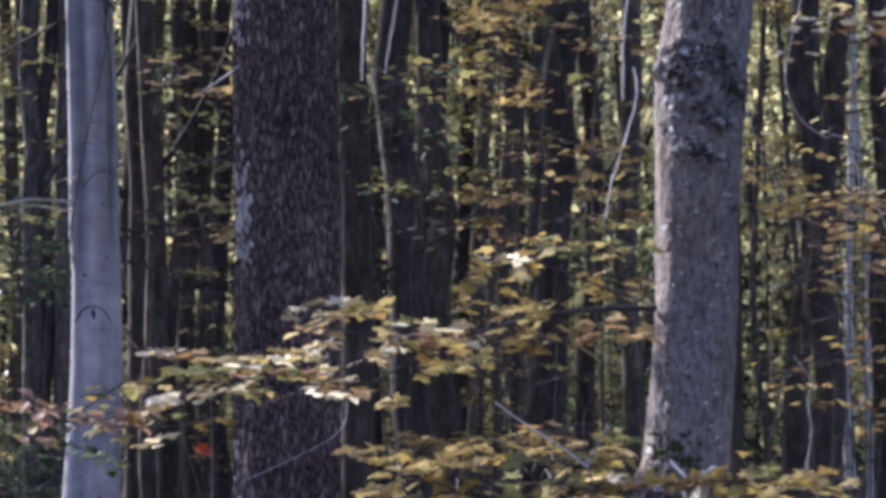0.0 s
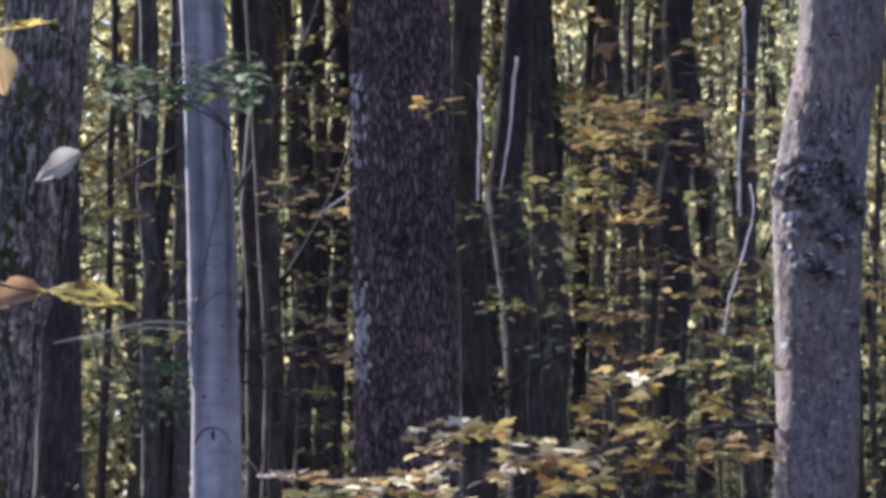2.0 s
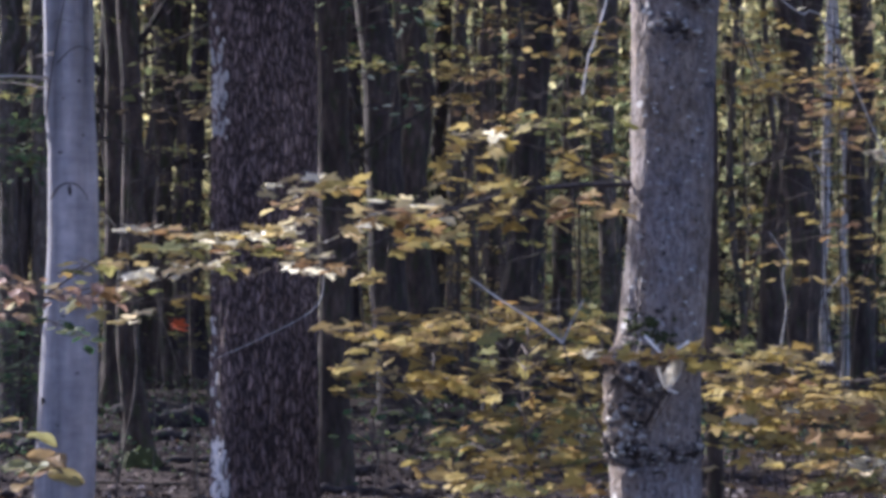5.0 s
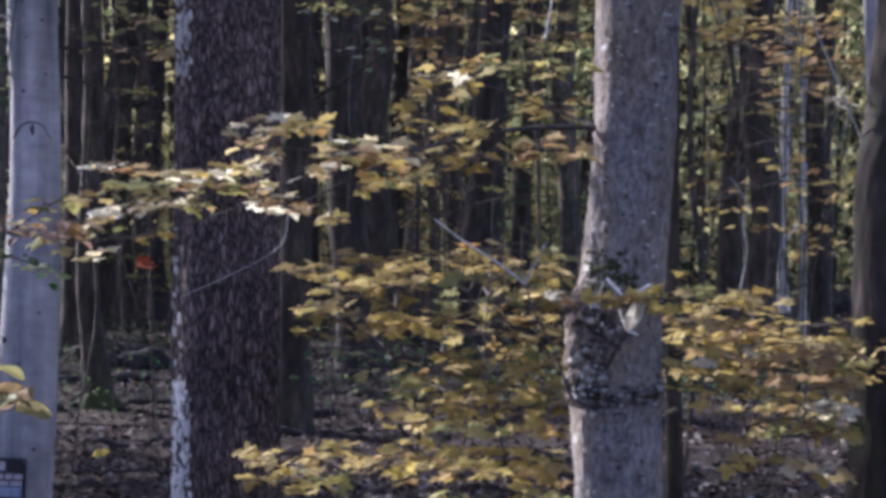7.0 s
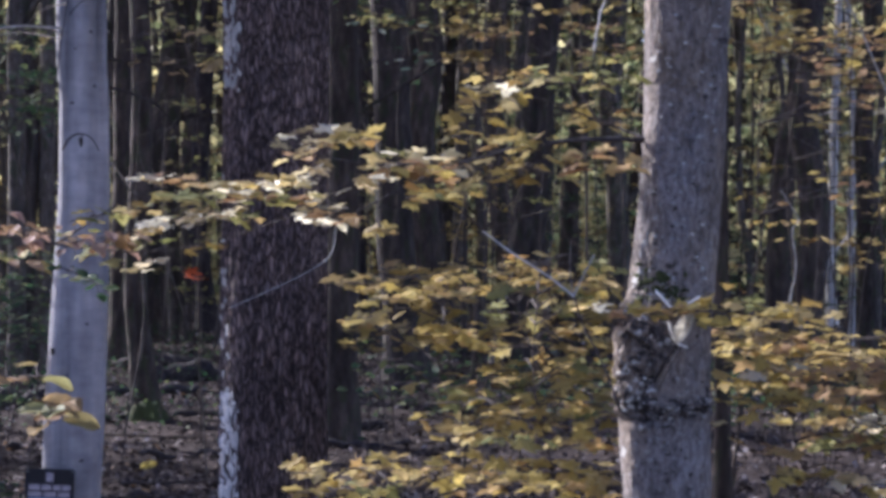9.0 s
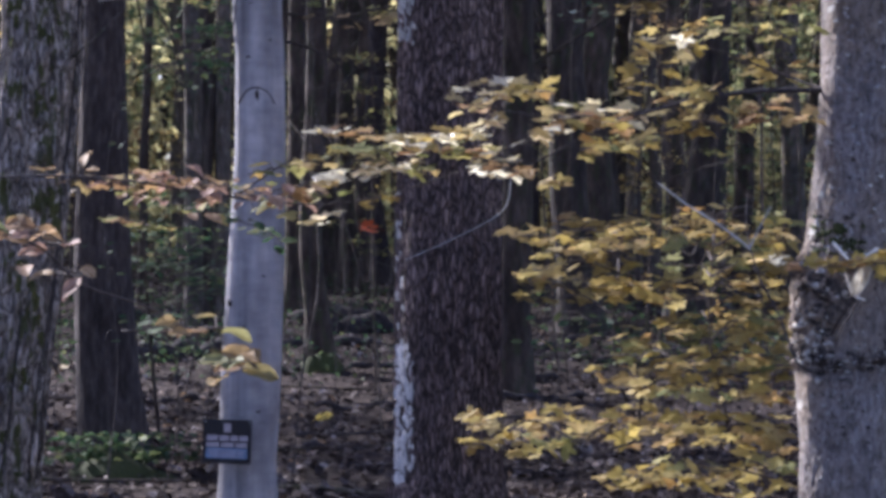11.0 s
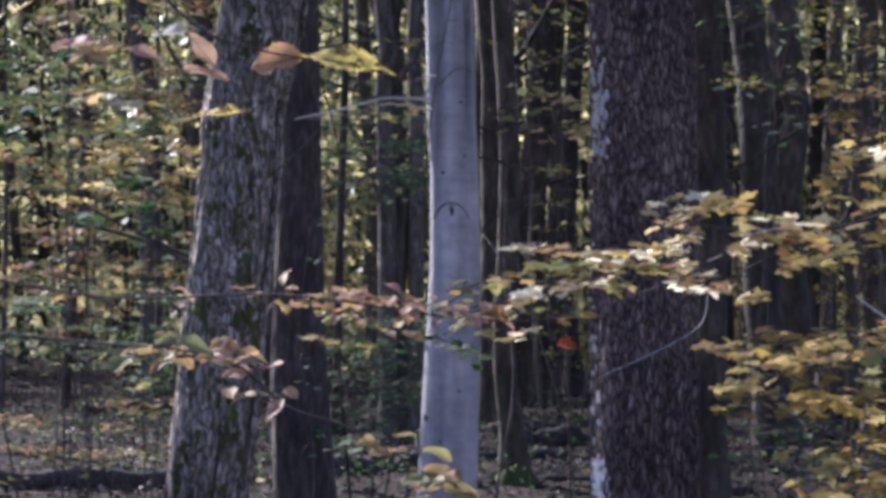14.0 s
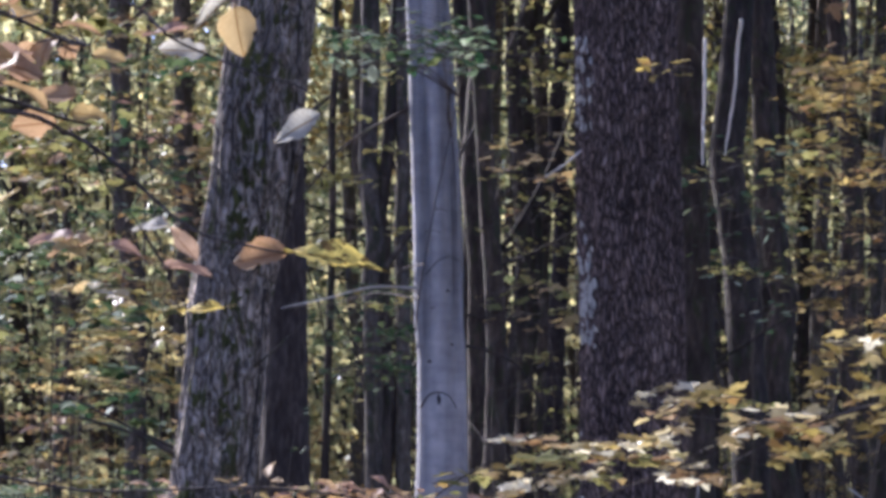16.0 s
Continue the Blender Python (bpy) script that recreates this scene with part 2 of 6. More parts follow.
MOSS = bark("moss", (0.02, 0.026, 0.01), (0.045, 0.055, 0.02), (0.09, 0.1, 0.042), (80, 80, 80), 0.8)
BARK_MOSS = bark("bark_moss", (0.035, 0.04, 0.014), (0.075, 0.08, 0.026), (0.14, 0.14, 0.055), (80, 80, 80), 0.8)
CRACK = bark("cracked_bark", (0.026, 0.022, 0.022), (0.075, 0.066, 0.063), (0.2, 0.18, 0.172), (55, 55, 40), 0.9)
# pale crust for lichen, also used to paint sunlit bark
LICHEN_SUNLIT = bark("lichen_sunlit_crust", (0.32, 0.315, 0.297), (0.5, 0.495, 0.47), (0.68, 0.67, 0.64), (70, 70, 50), 0.5)
SCAR = bark("scar", (0.02, 0.018, 0.018), (0.045, 0.04, 0.04), (0.08, 0.07, 0.07), (80, 80, 80), 0.6)

GOLD_STOPS = [(0.0, (0.29, 0.2, 0.07)), (0.3, (0.44, 0.335, 0.095)), (0.6, (0.6, 0.47, 0.13)), (0.85, (0.52, 0.42, 0.19)), (1.0, (0.53, 0.325, 0.105))]
# the pale leaf colours have the sun's brightness painted in
SUNLIT_LEAF_STOPS = [(0.0, (0.42, 0.31, 0.12)), (0.25, (0.68, 0.56, 0.26)), (0.45, (0.86, 0.79, 0.55)), (0.8, (0.9, 0.86, 0.68)), (1.0, (0.66, 0.45, 0.14))]
ORANGE_STOPS = [(0.0, (0.34, 0.2, 0.1)), (0.5, (0.45, 0.29, 0.13)), (1.0, (0.5, 0.38, 0.16))]
PINK_STOPS = [(0.0, (0.34, 0.215, 0.165)), (0.5, (0.46, 0.305, 0.235)), (1.0, (0.5, 0.36, 0.2))]
LIME_STOPS = [(0.0, (0.16, 0.18, 0.06)), (0.5, (0.34, 0.33, 0.12)), (1.0, (0.46, 0.36, 0.13))]
GREEN_STOPS = [(0.0, (0.03, 0.075, 0.036)), (0.5, (0.068, 0.12, 0.056)), (1.0, (0.16, 0.185, 0.072))]
WHITE_STOPS = [(0.0, (0.5, 0.48, 0.41)), (1.0, (0.6, 0.57, 0.49))]
# the palest green kind is green leaf with sunlight painted into its colour
LEAF = {k: leaf_mat(k + "_leaf", s, 0.52 if k == "pale" else 0.42, rough={"pale": 0.38, "white": 0.7, "tan": 0.65, "pink": 0.6, "spotted": 0.6}.get(k, 0.62), dots={"spotted": 7}.get(k, 0.0), gloss=0.4 if k == "pale" else 0.14, veins=k in ("white", "tan", "pink", "peach", "spotted", "beech")) for k, s in (("gold", GOLD_STOPS), ("pale", SUNLIT_LEAF_STOPS), ("orange", ORANGE_STOPS), ("pink", PINK_STOPS),
                                                ("lime", LIME_STOPS), ("green", GREEN_STOPS), ("white", WHITE_STOPS), ("mint", [(0, (0.2, 0.3, 0.17)), (0.6, (0.36, 0.45, 0.28)), (1, (0.6, 0.66, 0.5))]), ("tan", [(0, (0.5, 0.37, 0.18)), (1, (0.56, 0.42, 0.22))]), ("peach", [(0, (0.46, 0.28, 0.15)), (0.5, (0.5, 0.34, 0.19)), (1, (0.52, 0.38, 0.16))]), ("beech", [(0, (0.32, 0.2, 0.11)), (0.4, (0.34, 0.25, 0.12)), (0.7, (0.29, 0.26, 0.11)), (1, (0.2, 0.23, 0.11))]), ("spotted", [(0, (0.82, 0.66, 0.16)), (1, (0.85, 0.68, 0.18))]), ("red", [(0, (0.45, 0.09, 0.03)), (1, (0.5, 0.12, 0.04))]))}
DULL_STOPS = [(0.0, (0.22, 0.15, 0.07)), (0.4, (0.36, 0.27, 0.12)), (0.7, (0.5, 0.39, 0.19)), (1.0, (0.42, 0.27, 0.12))]
LEAF["dull"] = leaf_mat("dull_leaf", DULL_STOPS, rough=0.6)
MASS = {k: leaf_mat(k + "_foliage", s, islands=True, rough=0.65) for k, s in (("gold", [(0.0, (0.24, 0.17, 0.06)), (0.35, (0.42, 0.31, 0.1)), (0.65, (0.58, 0.44, 0.15)), (0.85, (0.46, 0.36, 0.17)), (1.0, (0.42, 0.25, 0.09))]), ("orange", ORANGE_STOPS), ("lime", LIME_STOPS), ("green", GREEN_STOPS))}
# far leaf colours, with pale patches that paint in gaps of light
MASS["far"] = leaf_mat("far_foliage", [(0.0, (0.07, 0.11, 0.065)), (0.3, (0.26, 0.3, 0.15)), (0.6, (0.72, 0.67, 0.36)), (0.8, (0.82, 0.72, 0.34)), (1.0, (0.54, 0.36, 0.16))], 0.62, islands=True, patches=0.35)
# gold foliage brightened in colour to pass for a sunlit patch
MASS["bright"] = leaf_mat("painted_sunlit_foliage", [(0.0, (0.5, 0.36, 0.12)), (0.3, (0.78, 0.64, 0.26)), (0.7, (0.88, 0.8, 0.42)), (1.0, (0.7, 0.5, 0.18))], 0.6, islands=True, rough=0.65)
MASS["litter"] = leaf_mat("litter_leaves", [(0.0, (0.02, 0.016, 0.015)), (0.42, (0.052, 0.042, 0.041)), (0.76, (0.1, 0.083, 0.083)), (0.92, (0.3, 0.265, 0.255)), (0.97, (0.42, 0.37, 0.35)), (1.0, (0.38, 0.22, 0.09))], 0.15, islands=True, rough=0.9, gloss=0.05)


def litter_ground():
    m, n, l, b = material("leaf_litter", 1.0)
    b.inputs["Specular IOR Level"].default_value = 0.05
    cells = noise_node(n, l, (14, 14, 14), kind="cells")
    c = ramp(n, [(0.0, (0.017, 0.013, 0.013)), (0.5, (0.044, 0.035, 0.033)), (0.85, (0.09, 0.073, 0.069)), (1.0, (0.2, 0.17, 0.155))])
    l.new(cells.outputs["Color"], c.inputs[0])
    big = noise_node(n, l, (0.5, 0.5, 0.5), 5, 0.6)
    t = ramp(n, [(0.35, (0.6, 0.58, 0.56)), (0.65, (1.15, 1.1, 1.05))])
    l.new(big.outputs[0], t.inputs[0])
    l.new(mix(n, l, 1.0, c.outputs[0], t.outputs[0], "MULTIPLY"), b.inputs["Base Color"])
    bp = n.new("ShaderNodeBump")
    bp.inputs["Strength"].default_value, bp.inputs["Distance"].default_value = 0.8, 0.03
    l.new(cells.outputs["Distance"], bp.inputs["Height"])
    l.new(bp.outputs[0], b.inputs["Normal"])
    return m


LITTER = litter_ground()


def plain(name, color, rough=0.5, grain=0.12):
    m, n, l, b = material(name, rough)
    w = noise_node(n, l, (40, 40, 40), 4)
    c = ramp(n, [(0.3, tuple(v * (1 - grain) for v in color)), (0.7, tuple(v * (1 + grain) for v in color))])
    l.new(w.outputs[0], c.inputs[0])
    l.new(c.outputs[0], b.inputs["Base Color"])
    return m


# ---- plan helpers ----
EYE = 1.75
rng = np.random.default_rng(7)


def ground_z(x, y):
    slope = 0.03 * min(max(0.0, y - 23.0), 46.0)
    return slope + 0.16 * noise.noise((x * 0.09, y * 0.09, 0.3)) + 0.05 * noise.noise((x * 0.4, y * 0.4, 2.1)) - 0.05


def at(u, v, d):
    """The place d metres ahead, u to the side and v up from eye height, both per metre ahead."""
    return Vector((u * d, d, EYE + v * d))


def mesh_of(name, verts, faces, mat, smooth=True):
    me = bpy.data.meshes.new(name)
    me.from_pydata(verts, [], faces)
    me.materials.append(mat)
    if smooth:
        me.polygons.foreach_set("use_smooth", [True] * len(me.polygons))
    me.update()
    return me


def part(name, me, parent, label="", place=None):
    """Links a mesh as one object under a thing or a part."""
    ob = new(name, me)
    ob.parent = parent
    if place is not None:
        ob.matrix_basis = place
    if label:
        ob["label"] = label
    return ob


def thing(name, base, label, category, group="", kind=""):
    ob = new(name)
    ob.empty_display_size = 0.2
    ob.location = base
    return tagged(ob, label, category, group, kind)


def catmull(pts, n):
    """A smooth curve through the rows of pts, n samples."""
    p = np.array(pts, float)
    p = np.vstack([2 * p[0] - p[1], p, 2 * p[-1] - p[-2]])
    s = np.linspace(0, len(p) - 3 - 1e-6, n)
    i = s.astype(int)
    t = (s - i)[:, None]
    a, b, c, d = p[i], p[i + 1], p[i + 2], p[i + 3]
    return 0.5 * (2 * b + (c - a) * t + (2 * a - 5 * b + 4 * c - d) * t ** 2 + (3 * b - a - 3 * c + d) * t ** 3)


def tube_data(path, radii, seg=6):
    """Vertices and faces of a round tube along a path, closed at its far end."""
    path, radii = np.asarray(path, float), np.asarray(radii, float)
    tan = np.gradient(path, axis=0)
    tan /= np.linalg.norm(tan, axis=1)[:, None] + 1e-9
    ref = np.array([0.31, 0.95, 0.05]) if abs(tan[0, 2]) > 0.7 else np.array([0.05, 0.1, 1.0])
    a = np.cross(tan, ref)
    a /= np.linalg.norm(a, axis=1)[:, None] + 1e-9
    b = np.cross(tan, a)
    ang = np.linspace(0, 2 * np.pi, seg, endpoint=False)
    v = path[:, None] + radii[:, None, None] * (np.cos(ang)[None, :, None] * a[:, None] + np.sin(ang)[None, :, None] * b[:, None])
    v = v.reshape(-1, 3)
    f = [(i * seg + j, i * seg + (j + 1) % seg, (i + 1) * seg + (j + 1) % seg, (i + 1) * seg + j) for i in range(len(path) - 1) for j in range(seg)]
    f.append(tuple(range((len(path) - 1) * seg, len(path) * seg)))
    return v, f


def tubes(name, items, mat, seg=5):
    """One mesh of many thin tubes: (path, radii) each."""
    vs, fs, k = [], [], 0
    for path, radii in items:
        v, f = tube_data(path, radii, seg)
        vs.append(v)
        fs += [tuple(i + k for i in q) for q in f]
        k += len(v)
    return mesh_of(name, np.vstack(vs).tolist(), fs, mat)


# ---- leaves ----
MAPLE_OUT = [(0, 0), (0.12, -0.03), (0.33, -0.12), (0.3, 0.02), (0.25, 0.1), (0.41, 0.18), (0.59, 0.2), (0.52, 0.31), (0.6, 0.42), (0.4, 0.43), (0.21, 0.45), (0.29, 0.6), (0.21, 0.67), (0.23, 0.8), (0.09, 0.84), (0, 1.03)]
MAPLE_OUT = MAPLE_OUT + [(-x, y) for x, y in MAPLE_OUT[-2:0:-1]]
OVAL_OUT = [(0, 0), (0.13, 0.07), (0.24, 0.2), (0.31, 0.36), (0.32, 0.52), (0.27, 0.7), (0.16, 0.87), (0, 1.0)]
OVAL_OUT = OVAL_OUT + [(-x, y) for x, y in OVAL_OUT[-2:0:-1]]


def leaf_shape(name, outline, fold, curl, seed, mat):
    """One leaf a metre long from its stalk, folded along the rib and curled, with a stalk."""
    r = random.Random(seed)
    pts = [(x * r.uniform(0.88, 1.12), y + r.uniform(-0.03, 0.03)) for x, y in outline]
    mids = [(0, y) for y in (0.25, 0.5, 0.75)]
    def lift(x, y):
        return fold * abs(x) - 0.5 * curl * x * x - curl * y * y + 0.035 * math.sin(7 * x + 5 * y + seed)
    v = [(x, y, lift(x, y)) for x, y in pts] + [(x, y, lift(x, y)) for x, y in mids]
    n, h = len(pts), len(pts) // 2
    right = list(range(0, h + 1)) + [n + 2, n + 1, n]
    left = [h] + list(range(h + 1, n)) + [0, n, n + 1, n + 2]
    v += [(-0.012, 0.02, 0.012), (0.012, 0.02, 0.012), (0.01, -0.35, 0.1), (-0.01, -0.35, 0.1)]
    k = n + 3
    return mesh_of(name, v, [tuple(right), tuple(left), (k, k + 1, k + 2, k + 3)], mat, False)


def dry_leaf(name, seed, mat, ragged, curl, wide=1.0):
    """A dry leaf a metre long: wavy, ribbed by its veins, with a ragged and notched edge, and a stalk."""
    rows, cols = 18, 7
    v, f = [], []
    for i in range(rows + 1):
        y = i / rows
        for j in range(cols):
            q = j / (cols - 1) * 2 - 1
            half = 0.32 * wide * max(0.02, math.sin(math.pi * y ** 0.85)) ** 0.7 * (1 + 0.05 * math.sin(48 * y))
            bite = noise.noise((y * 5.5, math.copysign(3.0, q), seed * 2.3))
            half *= 1 + 0.12 * bite - ragged * max(0.0, bite - 0.12) * 2.2
            x = q * half + 0.03 * math.sin(3 * y + seed)
            z = 0.3 * half * q * q - curl * y * y + 0.045 * math.sin(8 * y + seed + 2 * q) * abs(q) + 0.014 * math.sin(48 * y - 9 * abs(q)) * abs(q)
            v.append((x, y, z))
    f = [(i * cols + j, i * cols + j + 1, (i + 1) * cols + j + 1, (i + 1) * cols + j) for i in range(rows) for j in range(cols - 1)]
    k = len(v)
    v += [(-0.012, 0.02, 0.012), (0.012, 0.02, 0.012), (0.01, -0.3, 0.08), (-0.01, -0.3, 0.08)]
    return mesh_of(name, v, f + [(k, k + 1, k + 2, k + 3)], mat)


SHAPES = {}
for key, m in LEAF.items():
    outline = OVAL_OUT if key in ("pink", "green", "mint", "white", "tan", "peach", "spotted", "beech") else MAPLE_OUT
    SHAPES[key] = [leaf_shape("leaf", outline, f, c, i, m) for i, (f, c) in enumerate(((0.1, 0.1), (0.04, 0.2), (0.18, 0.04), (-0.08, 0.22), (0.08, -0.08)))]

for key, ragged, wide in (("white", 0.4, 0.95), ("tan", 0.25, 1.35), ("spotted", 0.15, 0.8), ("pink", 0.2, 1.0), ("peach", 0.3, 1.2), ("beech", 0.1, 1.0)):
    SHAPES[key] = [dry_leaf("leaf", i + 3, LEAF[key], ragged, c if key != "spotted" else c * 0.3, wide) for i, c in enumerate((0.1, 0.25, -0.05, 0.35, 0.0))]


def rolled_leaf(name, seed, mat):
    """A dry leaf a metre long, rolled in along its rib into an open tube, with a stalk."""
    rows, cols, v = 16, 9, []
    for i in range(rows + 1):
        y = i / rows
        r = 0.12 * max(0.05, math.sin(math.pi * y ** 0.8)) ** 0.7
        for j in range(cols):
            a = math.radians(-60 + 300 * j / (cols - 1)) * (0.85 + 0.1 * math.sin(5 * y + seed))
            v.append((r * math.sin(a) * (1 + 0.06 * math.sin(40 * y + j)), y, r * (1 - math.cos(a)) - 0.12 * y * y))
    f = [(i * cols + j, i * cols + j + 1, (i + 1) * cols + j + 1, (i + 1) * cols + j) for i in range(rows) for j in range(cols - 1)]
    k = len(v)
    v += [(-0.012, 0.02, 0.012), (0.012, 0.02, 0.012), (0.01, -0.25, 0.06), (-0.01, -0.25, 0.06)]
    return mesh_of(name, v, f + [(k, k + 1, k + 2, k + 3)], mat)


SHAPES["rolled"] = [rolled_leaf("leaf", i, LEAF["white"]) for i in range(5)]


def turn_to(ahead, up):
    """The turn that points a leaf's length along ahead, with its face to up."""
    y = Vector(ahead).normalized()
    x = y.cross(Vector(up))
    x.normalize()
    return Matrix((x, y, x.cross(y))).transposed().to_4x4()


def leaf(parent, place, size, key, ahead, up, pick, base=None):
    ob = new("leaf", SHAPES[key][pick % 5])
    ob.parent = parent
    ob.matrix_basis = Matrix.Translation(Vector(place) - (parent.location if base is None else base)) @ turn_to(ahead, up) @ Matrix.Scale(size, 4)
    return ob


def foliage(name, P, size, mat, tilt=0.5, outline=None, up=(0, 0, 1)):
    """Many small leaves at the rows of P in one mesh."""
    n = len(P)
    size = np.broadcast_to(size, (n,))
    nrm = np.array(up) + rng.normal(0, tilt, (n, 3))
    nrm /= np.linalg.norm(nrm, axis=1)[:, None]
    d = np.cross(nrm, rng.normal(0, 1, (n, 3)))
    d /= np.linalg.norm(d, axis=1)[:, None]
    s = np.cross(d, nrm)
    out = np.array(outline or [(0, 0, 0), (0.33, 0.45, 0.1), (0, 1, -0.12), (-0.33, 0.45, 0.1)])
    k = len(out)
    V = P[:, None] + size[:, None, None] * (out[None, :, 0:1] * s[:, None] + (out[None, :, 1:2] - 0.5) * d[:, None] + out[None, :, 2:3] * nrm[:, None])
    me = bpy.data.meshes.new(name)
    me.vertices.add(n * k)
    me.vertices.foreach_set("co", V.reshape(-1))
    me.loops.add(n * k)
    me.loops.foreach_set("vertex_index", np.arange(n * k))
    me.polygons.add(n)
    me.polygons.foreach_set("loop_start", np.arange(n) * k)
    me.polygons.foreach_set("loop_total", np.full(n, k))
    me.materials.append(mat)
    me.update()
    return me


MAPLE_SIMPLE = [(0, 0, 0), (0.3, -0.06, 0.03), (0.24, 0.14, 0.05), (0.55, 0.3, 0.02), (0.22, 0.46, 0.06), (0.22, 0.72, 0.0), (0, 1, -0.12), (-0.22, 0.72, 0.0), (-0.22, 0.46, 0.06), (-0.55, 0.3, 0.02), (-0.24, 0.14, 0.05), (-0.3, -0.06, 0.03)]


# ---- ground ----
def build_ground():
    xs = np.concatenate([-np.geomspace(900, 12, 26), np.linspace(-11.5, 11.5, 110), np.geomspace(12, 900, 26)])
    ys = np.concatenate([-np.geomspace(900, 9, 22), np.linspace(-8, 45, 190), np.geomspace(46, 900, 26)])
    v = [(x, y, ground_z(x, y) + (0.025 * noise.noise((x * 3, y * 3, 5)) if abs(x) < 12 and -8 < y < 46 else 0)) for y in ys for x in xs]
    nx = len(xs)
    f = [(j * nx + i, j * nx + i + 1, (j + 1) * nx + i + 1, (j + 1) * nx + i) for j in range(len(ys) - 1) for i in range(nx - 1)]
    tagged(new("ground", mesh_of("ground", v, f, LITTER)), "forest floor of brown leaf litter on soft soil", "ground", kind="structure")


build_ground()


def build_litter(n=46000):
    d = 9 + 54 * rng.random(n) ** 1.3
    u = rng.uniform(-0.33, 0.4, n)
    P = np.stack([u * d, d, np.zeros(n)], 1)
    P[:, 2] = [ground_z(x, y) + 0.02 + 0.03 * rng.random() for x, y, _ in P]
    tagged(new("fallen_leaves", foliage("fallen_leaves", P, rng.uniform(0.05, 0.125, n), MASS["litter"], 0.45)), "scattered dry brown and tan fallen leaves", "leaf litter", kind="stuff")


build_litter()

# ---- trees ----
def trunk_mesh(name, curve, mat, seg, relief=None, lobes=None):
    """A trunk through the rows of curve (x, y, z, radius), with relief(angle, height) added to the radius."""
    c = np.asarray(curve, float)
    ang = np.linspace(0, 2 * np.pi, seg, endpoint=False)
    V = []
    for x, y, z, r in c:
        for a in ang:
            rr = r
            if lobes:
                rr *= 1 + lobes(a, z)
            if relief:
                rr += relief(a, z, r)
            V.append((x + rr * math.cos(a), y + rr * math.sin(a), z))
    n = len(c)
    F = [(i * seg + j, i * seg + (j + 1) % seg, (i + 1) * seg + (j + 1) % seg, (i + 1) * seg + j) for i in range(n - 1) for j in range(seg)]
    F.append(tuple(range((n - 1) * seg, n * seg)))
    return mesh_of(name, V, F, mat)


def ridged(ks, kz, amp, cell=0.0):
    def f(a, z, r):
        p = (math.cos(a) * r * ks, math.sin(a) * r * ks, z * kz)
        h = 1 - 2.2 * abs(noise.noise(p)) + 0.5 * noise.noise((p[0] * 2.3, p[1] * 2.3, p[2] * 2.6))
        return amp * (h - 0.5)
    return f


def limb_set(seed, height, low, reach):
    """Paths of limbs about an upright axis, as (path, radii)."""
    r = random.Random(seed)
    out = []
    for i in range(7):
        z = low + (height - low) * (i + 0.3) / 8
        a = i * 2.4 + r.uniform(-0.4, 0.4)
        L = reach * (1 - 0.55 * i / 7) * r.uniform(0.8, 1.15)
        pts = [(0, 0, z)]
        for s in (0.35, 0.7, 1.0):
            pts.append((math.cos(a) * L * s + r.uniform(-.2, .2), math.sin(a) * L * s + r.uniform(-.2, .2), z + L * (0.35 * s + 0.45 * s * s)))
        out.append((catmull(pts, 8), np.linspace(0.06, 0.012, 8)))
    return out


def crown_points(seed, limbs, n, spread):
    """Leaf places in clumps along the limbs' outer halves."""
    r = np.random.default_rng(seed)
    hubs = np.vstack([p[3:] for p, _ in limbs])
    hubs = hubs[r.integers(0, len(hubs), n // 40)] + r.normal(0, spread, (n // 40, 3))
    return hubs[r.integers(0, len(hubs), n)] + r.normal(0, 0.34, (n, 3)) * (1, 1, 0.55)


LIMB_PATHS = [limb_set(i, h, lo, re) for i, (h, lo, re) in enumerate(((17, 8.0, 3.6), (15, 7.0, 3.2), (18, 9.0, 4.0)))]
CROWN_MESH = [foliage("crown", crown_points(i, L, 2600, 0.7), rng.uniform(0.14, 0.26, 2600), MASS[k], 0.7) for i, (L, k) in enumerate(zip(LIMB_PATHS, ("gold", "lime", "gold")))]
LIMB_MESH = [[(lambda v, f: mesh_of("limb", v.tolist(), f, GREY))(*tube_data(p, q, 6)) for p, q in L] for L in LIMB_PATHS]
TREE_TOP = (17, 15, 18)


def crown(tree, i, foot, spin, rise=0.0):
    """Limbs and crown of kind i on a tree whose trunk rises from foot (relative to the tree)."""
    place = Matrix.Translation(foot) @ pose(0, 0, rise, 0, 0, spin)
    for me in LIMB_MESH[i]:
        part("limb", me, tree, place=place)
    part("crown", CROWN_MESH[i], tree, place=place)


def full_curve(points, d, n, top, flare=0.5):
    """Rows of (x, y, z, radius) from below the ground to the tree's top, through the seen points (u, v, width), low to high."""
    rows = []
    for u, v, w in points:
        p = at(u, v, d)
        rows.append((p.x, d, p.z, w * d / 2))
    rows.sort(key=lambda q: q[2])
    x0, _, z0, r0 = rows[0]
    x1, _, z1, r1 = rows[min(1, len(rows) - 1)]
    g = ground_z(x0, d)
    lean = max(-0.12, min(0.12, (x1 - x0) / max(z1 - z0, 0.3))) if len(rows) > 1 else 0
    if z0 > g + 0.35:
        xb = x0 - lean * (z0 - g) * 0.6
        rows = [(xb, d, g - 0.2, r0 * (1.25 + flare)), (xb, d, g + 0.12, r0 * (1.12 + flare * 0.4)), (xb + lean * 0.3, d, g + 0.4, r0 * 1.08)][: 3 if z0 > g + 0.7 else 2] + rows
    else:
        rows = [(x0, d, g - 0.2, r0 * 1.25)] + rows
    x2, _, z2, r2 = rows[-1]
    xa, _, za, _ = rows[-2]
    lean = max(-0.06, min(0.06, (x2 - xa) / max(z2 - za, 0.3)))
